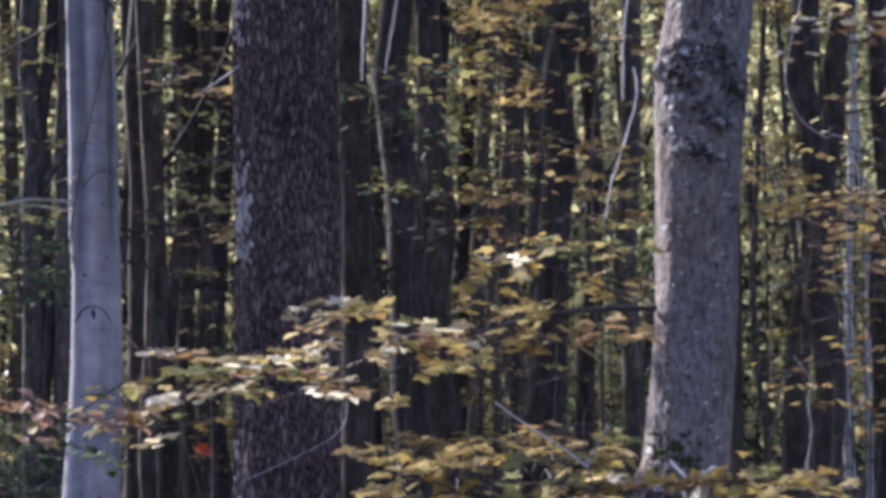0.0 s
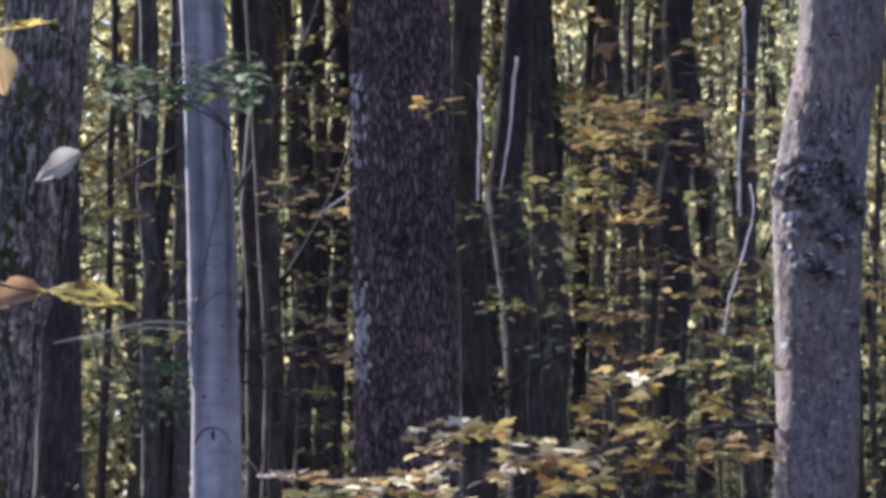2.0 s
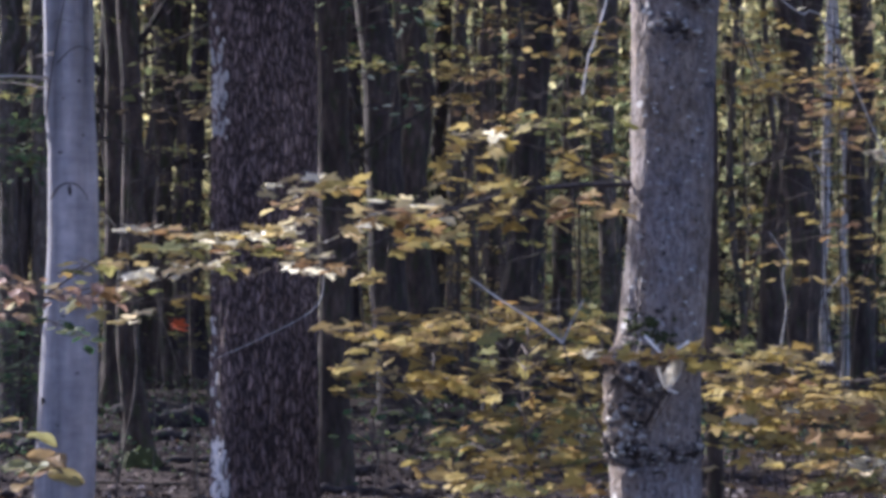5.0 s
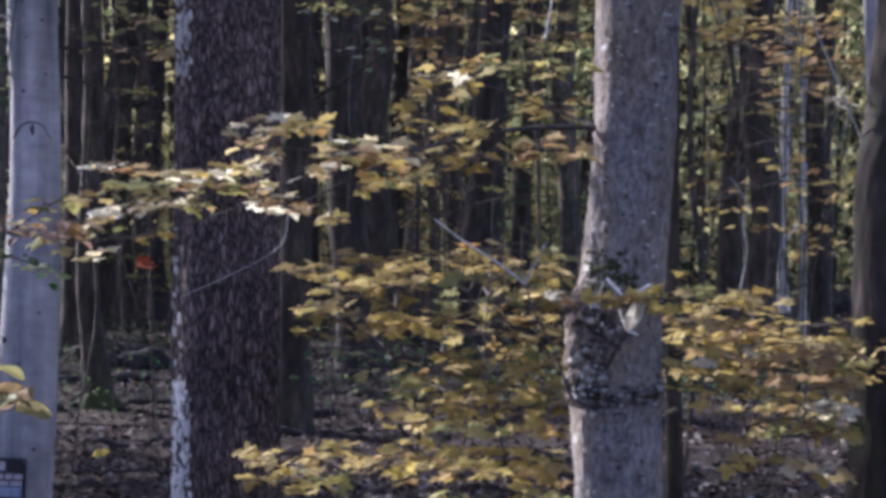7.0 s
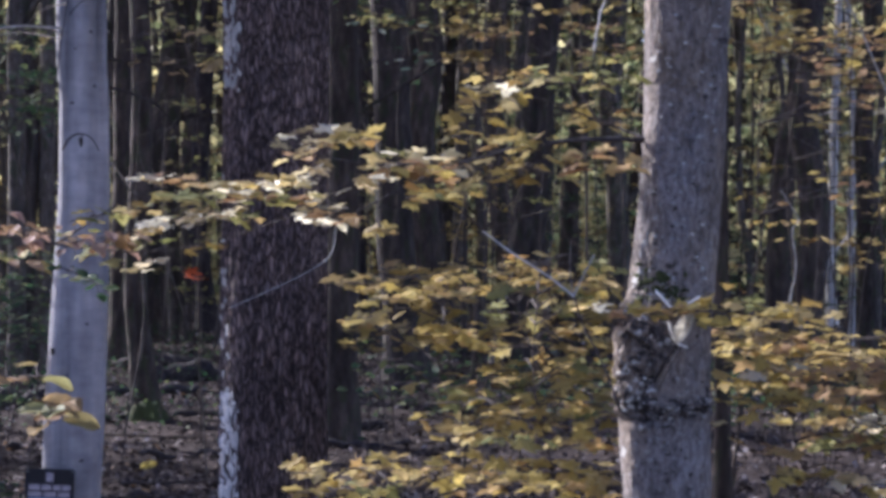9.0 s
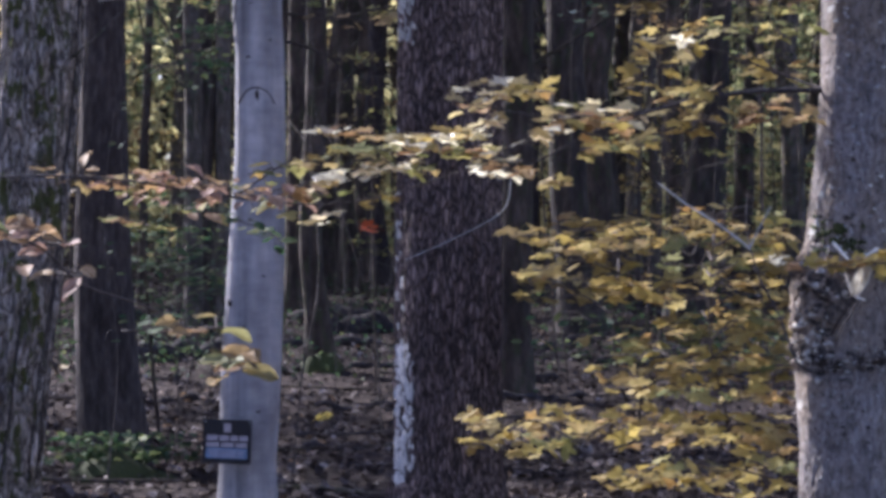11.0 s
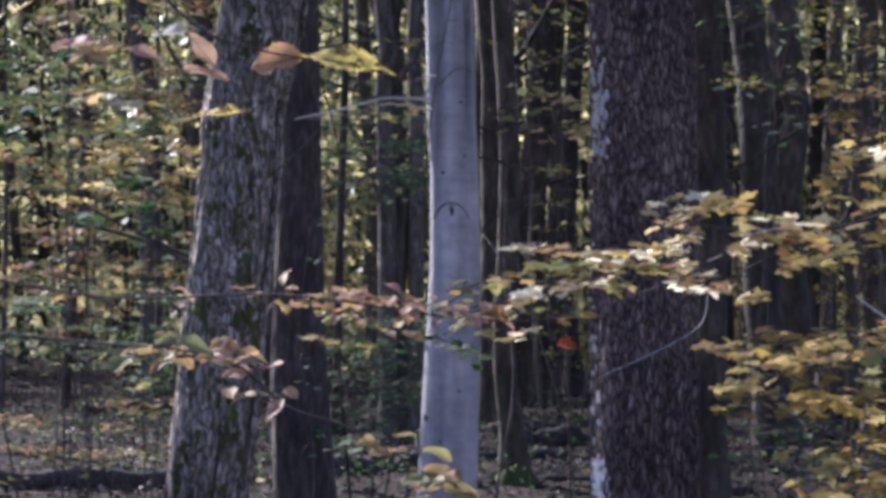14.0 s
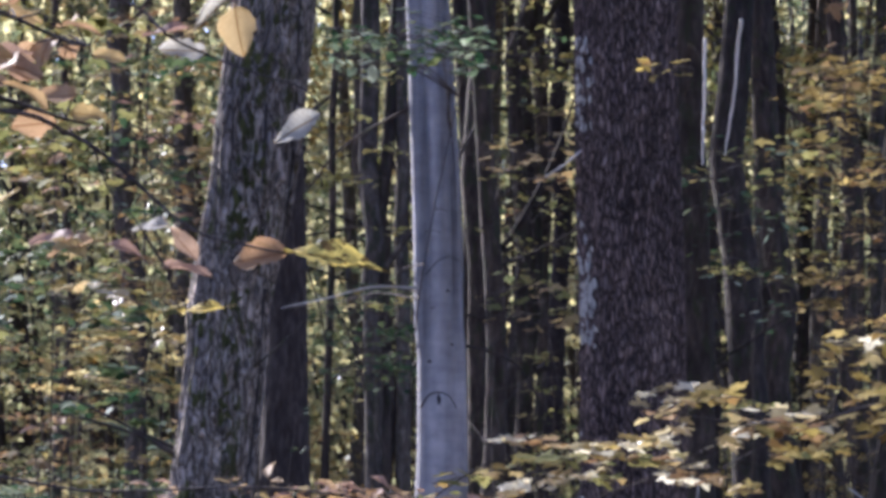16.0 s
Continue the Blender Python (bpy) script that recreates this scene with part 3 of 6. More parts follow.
    for k in (0.35, 0.7, 1.0):
        rows.append((x2 + lean * (top - z2) * k, d, z2 + (top - z2) * k, max(0.03, r2 * (1 - 0.85 * k))))
    low = np.array([q for q in rows])
    zs = np.concatenate([np.linspace(low[0, 2], 5.6, n), np.linspace(5.9, top, 14)])
    out = np.stack([np.interp(zs, low[:, 2], low[:, c]) for c in range(4)], 1)
    k = np.ones(9) / 9
    for c in (0, 3):
        pad = np.pad(out[:, c], 4, mode="edge")
        sm = np.convolve(pad, k, "valid")
        out[3:n - 3, c] = sm[3:n - 3]
    return out


def main_tree(name, points, d, mat, seg, n, label, relief=None, lobes=None, kind=0, trunk_label="", rise=0.0):
    c = full_curve(points, d, n, TREE_TOP[kind] + rise)
    base = Vector((c[0, 0], d, ground_z(c[0, 0], d)))
    t = thing(name, base, label, "tree")
    c[:, 0] -= base.x
    c[:, 1] -= base.y
    c[:, 2] -= base.z
    lift = base.z
    part("trunk", trunk_mesh("trunk", c, mat, seg, (lambda a, z, r: relief(a, z + lift, r)) if relief else None, lobes), t, trunk_label)
    crown(t, kind, (c[-8, 0], 0, 0), rng.uniform(0, 360), rise)
    return t


def beech_lobes(a, z):
    """Fluting of the beech: a rounded ridge with a hollow beside it, and a seam where two stems have grown together higher up."""
    deg, up = math.degrees(a) % 360, min(1.0, max(0.0, (z - 2.3) / 1.3))
    def bump(mid, half):
        return math.exp(-((deg - mid) / half) ** 2)
    h = 0.04 * math.cos(2 * a + 0.8 + 0.12 * z) + 0.02 * math.cos(3 * a + 1.5)
    return h + up * (0.24 * bump(282, 16) - 0.3 * bump(241, 15) - 0.34 * bump(317, 7) + 0.05 * bump(205, 20) - 0.05 * bump(345, 20)) - (1 - up) * 0.05 * bump(292 + 5 * z, 15)


BEECH_TREE = main_tree("beech_tree", [(-0.0464, -0.0956, 0.0220), (-0.0453, -0.0595, 0.0234), (-0.0435, -0.0144, 0.0220), (-0.0419, 0.0307, 0.0198), (-0.0421, 0.0758, 0.0189),
                                      (-0.0432, 0.0772, 0.0193), (-0.0436, 0.1225, 0.0193), (-0.0463, 0.1912, 0.0180), (-0.0476, 0.2144, 0.0175)], 14.5, BEECH, 72, 260,
                       "smooth blue-grey beech tree with branch scars", lobes=beech_lobes, kind=0)
OAK_TREE = main_tree("oak_tree", [(0.0333, -0.0952, 0.0432), (0.0331, -0.0479, 0.0427), (0.0334, 0.0085, 0.0418), (0.0335, 0.0762, 0.0414), (0.0333, 0.0994, 0.0418), (0.0320, 0.1562, 0.0414), (0.0317, 0.2137, 0.0405)],
                     13.5, OAK, 240, 520, "broad oak tree with deeply furrowed dark brown bark", relief=ridged(30, 5.5, 0.012), kind=2)
# swellings on the maple: bearing round the trunk in degrees, height, spans in degrees and metres, rise
SWELLINGS = [(215, 1.4, 26, 0.07, 0.030), (205, 1.29, 20, 0.035, 0.027), (270, 1.24, 70, 0.018, 0.016), (225, 1.57, 30, 0.05, 0.022), (262, 1.66, 22, 0.05, 0.019), (235, 1.47, 10, 0.02, -0.024),
             (250, 1.35, 9, 0.018, -0.022), (212, 1.345, 8, 0.02, -0.030), (240, 3.28, 24, 0.07, 0.031), (243, 3.29, 9, 0.03, -0.034), (285, 3.04, 16, 0.03, 0.024), (272, 2.91, 12, 0.02, 0.020),
             (272, 2.895, 8, 0.012, -0.024), (300, 3.22, 18, 0.05, 0.024), (255, 3.12, 14, 0.03, 0.017), (285, 2.62, 10, 0.02, 0.008), (265, 2.3, 8, 0.02, 0.007), (295, 2.1, 9, 0.02, 0.008)]


# creases in the maple's bark: bearings and rises from the eye along each
CREASES = [
    [(0.1898, 0.1579), (0.1943, 0.1602), (0.1983, 0.1597), (0.1991, 0.1552)], [(0.1994, 0.1508), (0.2041, 0.1588), (0.2085, 0.1588), (0.2119, 0.1534), (0.2153, 0.1463), (0.2187, 0.1409)],
    [(0.1878, 0.1526), (0.1922, 0.1472), (0.1975, 0.1481), (0.2003, 0.1508)], [(0.2034, 0.1329), (0.2078, 0.1338), (0.2131, 0.1302)], [(0.1963, 0.1178), (0.2003, 0.1196), (0.2064, 0.1142)],
]
LOW_CREASES = [
    [(0.178, -0.0527), (0.1831, -0.0571), (0.1899, -0.0566), (0.1978, -0.0549), (0.2046, -0.0527), (0.2089, -0.0515)], [(0.1715, -0.0137), (0.1749, -0.0204), (0.1818, -0.0259), (0.1863, -0.0326), (0.1853, -0.0426)],
    [(0.1722, -0.0420), (0.1745, -0.0470), (0.1728, -0.0510)], [(0.1785, -0.0480), (0.1800, -0.0530), (0.1850, -0.0545)],
]


def crease_depth(u, v, creases):
    """How deep in a crease of the bark a place lies, 0 to 1, and how near to the torn bark round it."""
    deep, near = 0.0, 0.0
    for pts in creases:
        for (ua, va), (ub, vb) in zip(pts, pts[1:]):
            du, dv = ub - ua, vb - va
            q = min(1.0, max(0.0, ((u - ua) * du + (v - va) * dv) / (du * du + dv * dv)))
            e = math.hypot(u - ua - q * du, v - va - q * dv)
            deep, near = max(deep, math.exp(-(e / 0.0014) ** 2)), max(near, math.exp(-(e / 0.0045) ** 2))
    return deep, near


def maple_relief(a, z, r):
    h = 0.006 * noise.noise((math.cos(a) * 3, math.sin(a) * 3, z * 5)) + 0.003 * noise.noise((math.cos(a) * 12, math.sin(a) * 12, z * 22))
    n = noise.noise((math.cos(a) * 9, math.sin(a) * 9, z * 30))
    h += 0.007 * max(0.0, n - 0.25)
    deg = math.degrees(a) % 360
    near = 0.0
    for ca, cz, sa, sz, amp in SWELLINGS:
        q = ((deg - ca) / sa) ** 2 + ((z - cz) / sz) ** 2
        if q < 9:
            h += amp * math.exp(-q)
            near = max(near, math.exp(-q * 0.4))
    v = (z - EYE) / 10
    for low, high, creases in ((0.11, 0.166, CREASES), (-0.062, -0.008, LOW_CREASES)):
        if low < v < high and math.cos(a - radians(259)) > 0.1:
            mid = 0.2025 if low > 0 else 0.19
            deep, torn = crease_depth(mid + 0.0187 * math.sin(a - radians(259)), v, creases)
            h += -0.024 * deep + torn * (0.016 + 0.03 * noise.noise((math.cos(a) * 13, math.sin(a) * 13, z * 21)))
    return h + near * 0.03 * noise.noise((math.cos(a) * 15, math.sin(a) * 15, z * 26))


MAPLE_TREE = main_tree("maple_tree", [(0.1920, -0.0862, 0.0355), (0.1907, -0.0520, 0.0373), (0.1901, -0.0247, 0.0387), (0.1939, -0.0018, 0.0342), (0.1979, 0.0439, 0.0333), (0.1993, 0.0897, 0.0333),
                                      (0.2002, 0.1238, 0.0355), (0.2013, 0.1515, 0.0373), (0.2058, 0.1817, 0.0349), (0.2108, 0.2013, 0.0351), (0.2128, 0.2248, 0.0342)], 10.0, MAPLE, 200, 620,
                       "grey maple tree with rough knots and lichen", relief=maple_relief, kind=1)
MOSSY_TREE = main_tree("shaggy_tree", [(-0.1451, -0.0963, 0.0319), (-0.1394, -0.0376, 0.0328), (-0.1327, 0.0301, 0.0328), (-0.1287, 0.0843, 0.0319), (-0.1275, 0.0778, 0.0319), (-0.1178, 0.1460, 0.0346), (-0.1122, 0.1966, 0.0342), (-0.1100, 0.2151, 0.0337)],
                       11.5, SHAGGY, 150, 380, "leaning tree with loose grey bark strips and green moss", relief=ridged(22, 1.6, 0.016), kind=1)
DARK_TREE = main_tree("dark_tree", [(-0.0987, -0.0889, 0.0288), (-0.1018, -0.0597, 0.0252), (-0.1043, -0.0146, 0.0225), (-0.1041, 0.0418, 0.0189), (-0.1042, 0.0981, 0.0171), (-0.1038, 0.0773, 0.0162)],
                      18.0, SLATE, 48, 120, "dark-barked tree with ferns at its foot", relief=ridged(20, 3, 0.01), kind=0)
GREY_TREE = main_tree("grey_tree", [(0.3050, -0.0861, 0.0345), (0.3060, -0.0211, 0.0335), (0.3060, 0.0369, 0.0315), (0.3097, 0.0718, 0.0275), (0.3132, 0.1185, 0.0250)], 13.0, DARK, 60, 160, "dark grey tree with rough bark", relief=ridged(16, 3, 0.007), kind=2)

def low_limbs(tree, bent, d, mat, seed):
    """Bare crooked limbs low on a forest trunk, some of them forking upwards."""
    r = random.Random(seed + 500)
    for _ in range(r.randrange(2, 6)):
        u, v, w = r.choice(bent)
        p = at(u, v, d)
        p.y = d
        if not 2.2 < p.z < 0.24 * d:
            continue
        side, L, steep = r.choice((-1, 1)), r.uniform(0.8, 3.2), r.choice((-0.15, 0.3, 0.8, 1.9))
        away = r.uniform(-0.5, 0.3)
        pts = [tuple(p)]
        for s in (0.3, 0.65, 1.0):
            pts.append((p.x + side * L * s + r.gauss(0, 0.07), p.y + away * L * s, p.z + steep * L * s * (0.6 + 0.4 * s) + r.gauss(0, 0.08)))
        path = catmull(pts, 14) - np.array(tree.location)
        rad = w * d * (0.17 if steep > 1 else r.uniform(0.05, 0.11))
        part("limb", tubes("limb", [(path, np.linspace(rad, rad * 0.3, 14))], mat, 6), tree)


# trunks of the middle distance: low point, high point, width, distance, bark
# bark colour also carries light: dark barks paint shade, the palest ones sun
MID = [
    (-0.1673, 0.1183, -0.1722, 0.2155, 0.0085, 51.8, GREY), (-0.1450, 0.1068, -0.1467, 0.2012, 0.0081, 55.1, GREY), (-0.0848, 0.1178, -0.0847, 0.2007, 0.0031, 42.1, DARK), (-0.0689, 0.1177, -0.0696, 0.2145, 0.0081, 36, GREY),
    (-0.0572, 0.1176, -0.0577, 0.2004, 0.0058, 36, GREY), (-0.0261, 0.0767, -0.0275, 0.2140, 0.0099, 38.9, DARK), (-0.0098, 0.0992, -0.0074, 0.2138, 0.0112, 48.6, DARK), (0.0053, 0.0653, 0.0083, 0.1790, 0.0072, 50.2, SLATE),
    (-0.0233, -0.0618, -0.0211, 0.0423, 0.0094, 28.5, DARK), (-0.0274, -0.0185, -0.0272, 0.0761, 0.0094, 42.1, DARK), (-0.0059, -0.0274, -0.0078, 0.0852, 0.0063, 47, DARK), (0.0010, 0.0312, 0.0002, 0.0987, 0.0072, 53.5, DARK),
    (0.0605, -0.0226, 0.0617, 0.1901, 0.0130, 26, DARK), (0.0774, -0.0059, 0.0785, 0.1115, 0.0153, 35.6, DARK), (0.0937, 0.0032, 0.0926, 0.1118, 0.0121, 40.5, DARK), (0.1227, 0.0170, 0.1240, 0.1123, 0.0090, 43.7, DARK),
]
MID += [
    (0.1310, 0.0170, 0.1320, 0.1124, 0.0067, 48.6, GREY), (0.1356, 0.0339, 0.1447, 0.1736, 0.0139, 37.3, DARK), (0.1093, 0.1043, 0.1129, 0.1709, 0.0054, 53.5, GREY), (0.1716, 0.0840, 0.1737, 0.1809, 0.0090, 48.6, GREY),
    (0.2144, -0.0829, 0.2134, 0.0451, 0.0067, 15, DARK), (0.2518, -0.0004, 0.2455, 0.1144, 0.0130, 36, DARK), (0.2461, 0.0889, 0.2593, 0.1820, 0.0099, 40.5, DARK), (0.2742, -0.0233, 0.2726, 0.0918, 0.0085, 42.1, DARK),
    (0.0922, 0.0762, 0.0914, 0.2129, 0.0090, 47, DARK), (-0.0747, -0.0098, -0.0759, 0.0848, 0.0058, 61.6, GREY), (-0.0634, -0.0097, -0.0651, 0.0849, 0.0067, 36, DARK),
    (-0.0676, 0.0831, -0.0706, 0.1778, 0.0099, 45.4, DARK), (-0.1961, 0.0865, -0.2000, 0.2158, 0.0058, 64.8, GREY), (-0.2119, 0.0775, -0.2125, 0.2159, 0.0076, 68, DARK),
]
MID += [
    (0.0672, 0.0763, 0.0697, 0.1992, 0.0049, 55, SLATE), (-0.0184, 0.0767, -0.0188, 0.2000, 0.0054, 58, GREY), (0.2664, -0.0233, 0.2669, 0.0456, 0.0029, 44, LICHEN_SUNLIT),
    (0.1040, 0.0168, 0.1049, 0.0984, 0.0076, 54, DARK), (0.1406, 0.0171, 0.1390, 0.0989, 0.0067, 56, GREY), (0.1520, 0.0172, 0.1539, 0.0991, 0.0081, 50, DARK), (0.1150, 0.0169, 0.1132, 0.0985, 0.0040, 47, GREY), (0.2781, -0.0003, 0.2789, 0.0458, 0.0036, 47, GREY), (0.2383, -0.0143, 0.2395, 0.0454, 0.0027, 42, GREY), (0.2234, -0.0143, 0.2217, 0.0452, 0.0031, 49, GREY), (0.2570, -0.0142, 0.2587, 0.0455, 0.0040, 52, LICHEN_SUNLIT), (-0.1920, 0.1185, -0.1968, 0.2017, 0.0031, 45, DARK),
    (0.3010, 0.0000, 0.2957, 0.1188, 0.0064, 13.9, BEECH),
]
MID_TREES = []
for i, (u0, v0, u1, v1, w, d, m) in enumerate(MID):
    lbl = {"slate_bark": "forest tree painted nearly black for shade", "dark_shaded_bark": "slender forest tree painted dark for shade", "grey_bark": "slender grey-barked tree in the forest", "beech_bark": "slim pale smooth-barked beech tree", "lichen_sunlit_crust": "slim far tree painted whitish for sun"}[m.name]
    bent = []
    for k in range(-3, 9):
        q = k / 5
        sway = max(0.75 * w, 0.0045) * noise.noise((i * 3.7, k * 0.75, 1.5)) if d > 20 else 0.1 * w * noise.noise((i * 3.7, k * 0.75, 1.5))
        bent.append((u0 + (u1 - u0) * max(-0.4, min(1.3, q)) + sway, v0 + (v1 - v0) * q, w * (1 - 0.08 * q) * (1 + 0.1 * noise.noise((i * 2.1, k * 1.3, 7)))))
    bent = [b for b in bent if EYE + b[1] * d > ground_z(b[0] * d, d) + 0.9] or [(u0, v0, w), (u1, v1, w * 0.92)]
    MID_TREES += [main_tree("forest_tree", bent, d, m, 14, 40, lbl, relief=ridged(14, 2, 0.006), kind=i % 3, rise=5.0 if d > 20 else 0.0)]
    MID_TREES[-1]["group"] = "forest trees"
    if d > 20:
        low_limbs(MID_TREES[-1], bent, d, m, i)


def template_tree(kind, radius, mat):
    z = np.linspace(-0.3, TREE_TOP[kind], 16)
    c = [(0.06 * noise.noise((kind, 0, q * 0.2)), 0.06 * noise.noise((kind, 5, q * 0.2)), q, radius * (1.3 if q < 0.2 else 1.05 - 0.9 * q / TREE_TOP[kind])) for q in z]
    t = thing("forest_tree", (0, 0, 0), "forest tree with yellowing autumn crown", "tree", "forest trees")
    part("trunk", trunk_mesh("trunk", c, mat, 12, ridged(12, 2, 0.006)), t)
    crown(t, kind, (0, 0, 0), 0)
    return t


TEMPLATES = [template_tree(0, 0.16, DARK), template_tree(1, 0.12, GREY), template_tree(2, 0.21, DARK)]
spots = []
r2 = random.Random(11)
SUN_FLAT = Vector((math.sin(SUN_BEARING), math.cos(SUN_BEARING), 0))


def in_sun_lane(x, y):
    """Whether a crown here would stand in the canopy gaps left open on purpose to let the low sun in."""
    for tx, ty, half in ((0.3, 13.5, 3.6), (-1.2, 8.5, 4.0), (2.0, 10.0, 2.6), (-0.7, 3.2, 2.2)):
        q = Vector((x - tx, y - ty, 0))
        if 5 < q.dot(SUN_FLAT) < 36 and abs(q.cross(SUN_FLAT).z) < half:
            return True
    return False



for tries in range(1600):
    if len(spots) > 165:
        break
    x, y = r2.uniform(-45, 45), r2.uniform(-30, 75)
    # extra trees out of view on the left, added to shade the floor
    if len(spots) > 120:
        x, y = r2.uniform(-30, -5), r2.uniform(12, 40)
    if y > 44 and abs(x) < 0.42 * y and r2.random() < 0.9:
        continue
    if -6 < y < 46 and -0.26 * max(y, 0) - 2.2 < x < 0.34 * max(y, 0) + 2.2:
        continue
    if in_sun_lane(x, y) or math.hypot(x, y) < 5 or any(math.hypot(x - a, y - b) < 2.6 for a, b in spots):
        continue
    spots.append((x, y))
# one more unseen tree, added to shade the maple's upper trunk
spots += [(-5.1, 19.8)]
for i, (x, y) in enumerate(spots):
    m = pose(x, y, ground_z(x, y), r2.uniform(-2, 2), r2.uniform(-2, 2), r2.uniform(0, 360))
    if i < 3:
        TEMPLATES[i].matrix_basis = m
    else:
        s = r2.uniform(0.6, 1.1)
        TEMPLATES[i % 3].scale = (s, s, r2.uniform(0.9, 1.15))
        copy_thing(TEMPLATES[i % 3], m)
for t in TEMPLATES:
    t.scale = (1, 1, 1)


def far_woods():
    """The woods far behind: thin trunks and lit autumn leaves."""
    items = []
    for i in range(500):
        d = rng.uniform(62, 125)
        x = d * (rng.uniform(-0.42, 0.47) if i < 420 else rng.uniform(-0.05, 0.2))
        r = rng.uniform(0.05, 0.19)
        a, b = rng.normal(0, 0.45), rng.normal(0, 0.9)
        items.append((np.array([(x, d, -0.5), (x + a * 0.4, d, 4), (x + a, d, 9), (x + a + b, d, 22)]), (r, r * 0.9, r * 0.75, r * 0.3)))
    tagged(new("far_trunks", tubes("far_trunks", items, DARK, 6)), "many thin far trunks in the woods", "woods", kind="stuff")
    for name, near, far, hubs, n, low, high, spread in (("far_foliage", 55, 110, 2600, 190000, 0.3, 26, 0.9), ("wood_edge", 112, 150, 2600, 135000, 0.5, 37, 2.0)):
        hub = np.stack([rng.uniform(-0.44, 0.5, hubs), rng.uniform(near, far, hubs), low + (high - low) * rng.random(hubs) ** 1.15], 1)
        hub[:, 0] *= hub[:, 1]
        P = hub[rng.integers(0, hubs, n)] + rng.normal(0, spread, (n, 3)) * (1.2, 1.2, 0.5)
        P[:, 2] = np.maximum(P[:, 2], 0.1)
        size = rng.uniform(0.2, 0.42, n) * (1 if near < 100 else 3.8)
        tagged(new(name, foliage(name, P, size, MASS["far"], 0.8)), "sunlit yellow and green autumn leaves far off", "woods", kind="stuff")


far_woods()


def sapling_foliage(seed, key, h):
    r = np.random.default_rng(seed)
    P, items = [], []
    items.append((catmull([(0, 0, -0.1), (0.05, 0, h * 0.4), (-0.04, 0.05, h)], 8), np.linspace(0.018, 0.004, 8) * (1 if h < 5 else 2.2)))
    count = 12 if h < 5 else 26
    for i in range(count):
        z = h * (0.2 + 0.8 * i / count)
        a, L = i * 2.4, r.uniform(0.5, 1.1) * (1 if h < 5 else 1.7)
        e = np.array([math.cos(a) * L, math.sin(a) * L, z + r.uniform(-0.1, 0.2)])
        items.append((catmull([(0, 0, z - 0.15), tuple(e * (0.5, 0.5, 1) + (0, 0, 0.03)), tuple(e)], 5), np.linspace(0.006, 0.002, 5)))
        t = r.uniform(0.25, 1.05, 26)[:, None]
        P.append(np.array([0, 0, z]) * (1 - t) + e * t + r.normal(0, 1, (26, 3)) * (0.16, 0.16, 0.035))
    return np.vstack(P), items


SAPLINGS = []
for i, (key, h) in enumerate((("gold", 2.6), ("lime", 3.4), ("orange", 4.2), ("green", 1.6), ("gold", 8.0), ("lime", 9.0), ("green", 6.5))):
    P, items = sapling_foliage(40 + i, key, h)
    t = thing("sapling", (0, 0, 0), {"gold": "slender sapling with layered golden leaves", "lime": "slender young tree with yellow-green leaves", "orange": "tall thin sapling with orange leaves", "green": "green-leaved sapling in the shade"}[key], "sapling", "saplings")
    part("stem", tubes("stem", items[:1], TWIG, 6), t)
    part("branch_work", tubes("branch_work", items[1:], TWIG, 5), t)["kind"] = "stuff"
    part("foliage", foliage("foliage", P, rng.uniform(0.06, 0.11, len(P)), MASS[key], 0.3, MAPLE_SIMPLE), t)["kind"] = "stuff"
    SAPLINGS.append(t)


def scatter_saplings():
    spots = []
    for i in range(84):
        d = r2.uniform(42, 70)
        u = r2.uniform(-0.3, 0.38)
        spots.append((u * d, d))
    for i, (x, y) in enumerate(spots):
        k = r2.choice((0, 0, 1, 2, 3, 0, 4, 5, 1))

        m = pose(x, y, ground_z(x, y), 0, 0, r2.uniform(0, 360))
        if i < 7:
            SAPLINGS[i].matrix_basis = m
        else:
            s = r2.uniform(0.8, 1.4)
            SAPLINGS[k].scale = (s, s, s)
            copy_thing(SAPLINGS[k], m)
    for t in SAPLINGS:
        t.scale = (1, 1, 1)


scatter_saplings()


# ---- leafy boughs ----
def clusters(plant, rows, rnd, twigs, flat=0.2, base=None, lean=-0.12):
    """Leaves in flat sprays: each row is one corner, the other corner, distance, count, leaf length, kind."""
    for ua, va, ub, vb, d, n, size, key in rows:
        lo, hi = at(ua, max(va, vb), d), at(ub, min(va, vb), d)
        mid_z = (lo.z + hi.z) / 2
        w = abs(hi.x - lo.x)
        tilt = rnd.uniform(-0.05, 0.08)
        spine = [Vector((lo.x + w * s, d + 0.12 * math.sin(3 * s + ua * 90), mid_z + tilt * w * (s - 0.5) - 0.01)) for s in (0.02, 0.35, 0.7, 0.98)]
        if n > 3:
            twigs.append((catmull([tuple(p) for p in spine], 7), np.linspace(0.0035, 0.0015, 7)))
        for i in range(n):
            s, q = rnd.random(), rnd.uniform(-1, 1)
            p = Vector((lo.x + w * s, d + 0.3 * rnd.gauss(0, 0.6), mid_z + q * abs(lo.z - hi.z) * 0.45))
            face = Vector((rnd.gauss(0, flat), rnd.gauss(lean, flat), 1))
            ahead = Vector((rnd.gauss(-0.2, 0.8), rnd.gauss(-0.1, 0.55), rnd.gauss(-0.08, 0.1)))
            leaf(plant, p, size * rnd.uniform(0.75, 1.2), key, ahead, face, rnd.randrange(5), base)
            near = min(spine, key=lambda k: (k - p).length)
            twigs.append(([tuple(near), tuple((near + p) / 2 + Vector((0, 0, 0.01))), tuple(p)], (0.0016, 0.0013, 0.001)))


def local(items, base):
    return [(np.asarray(p, float) - np.array(base), r) for p, r in items]


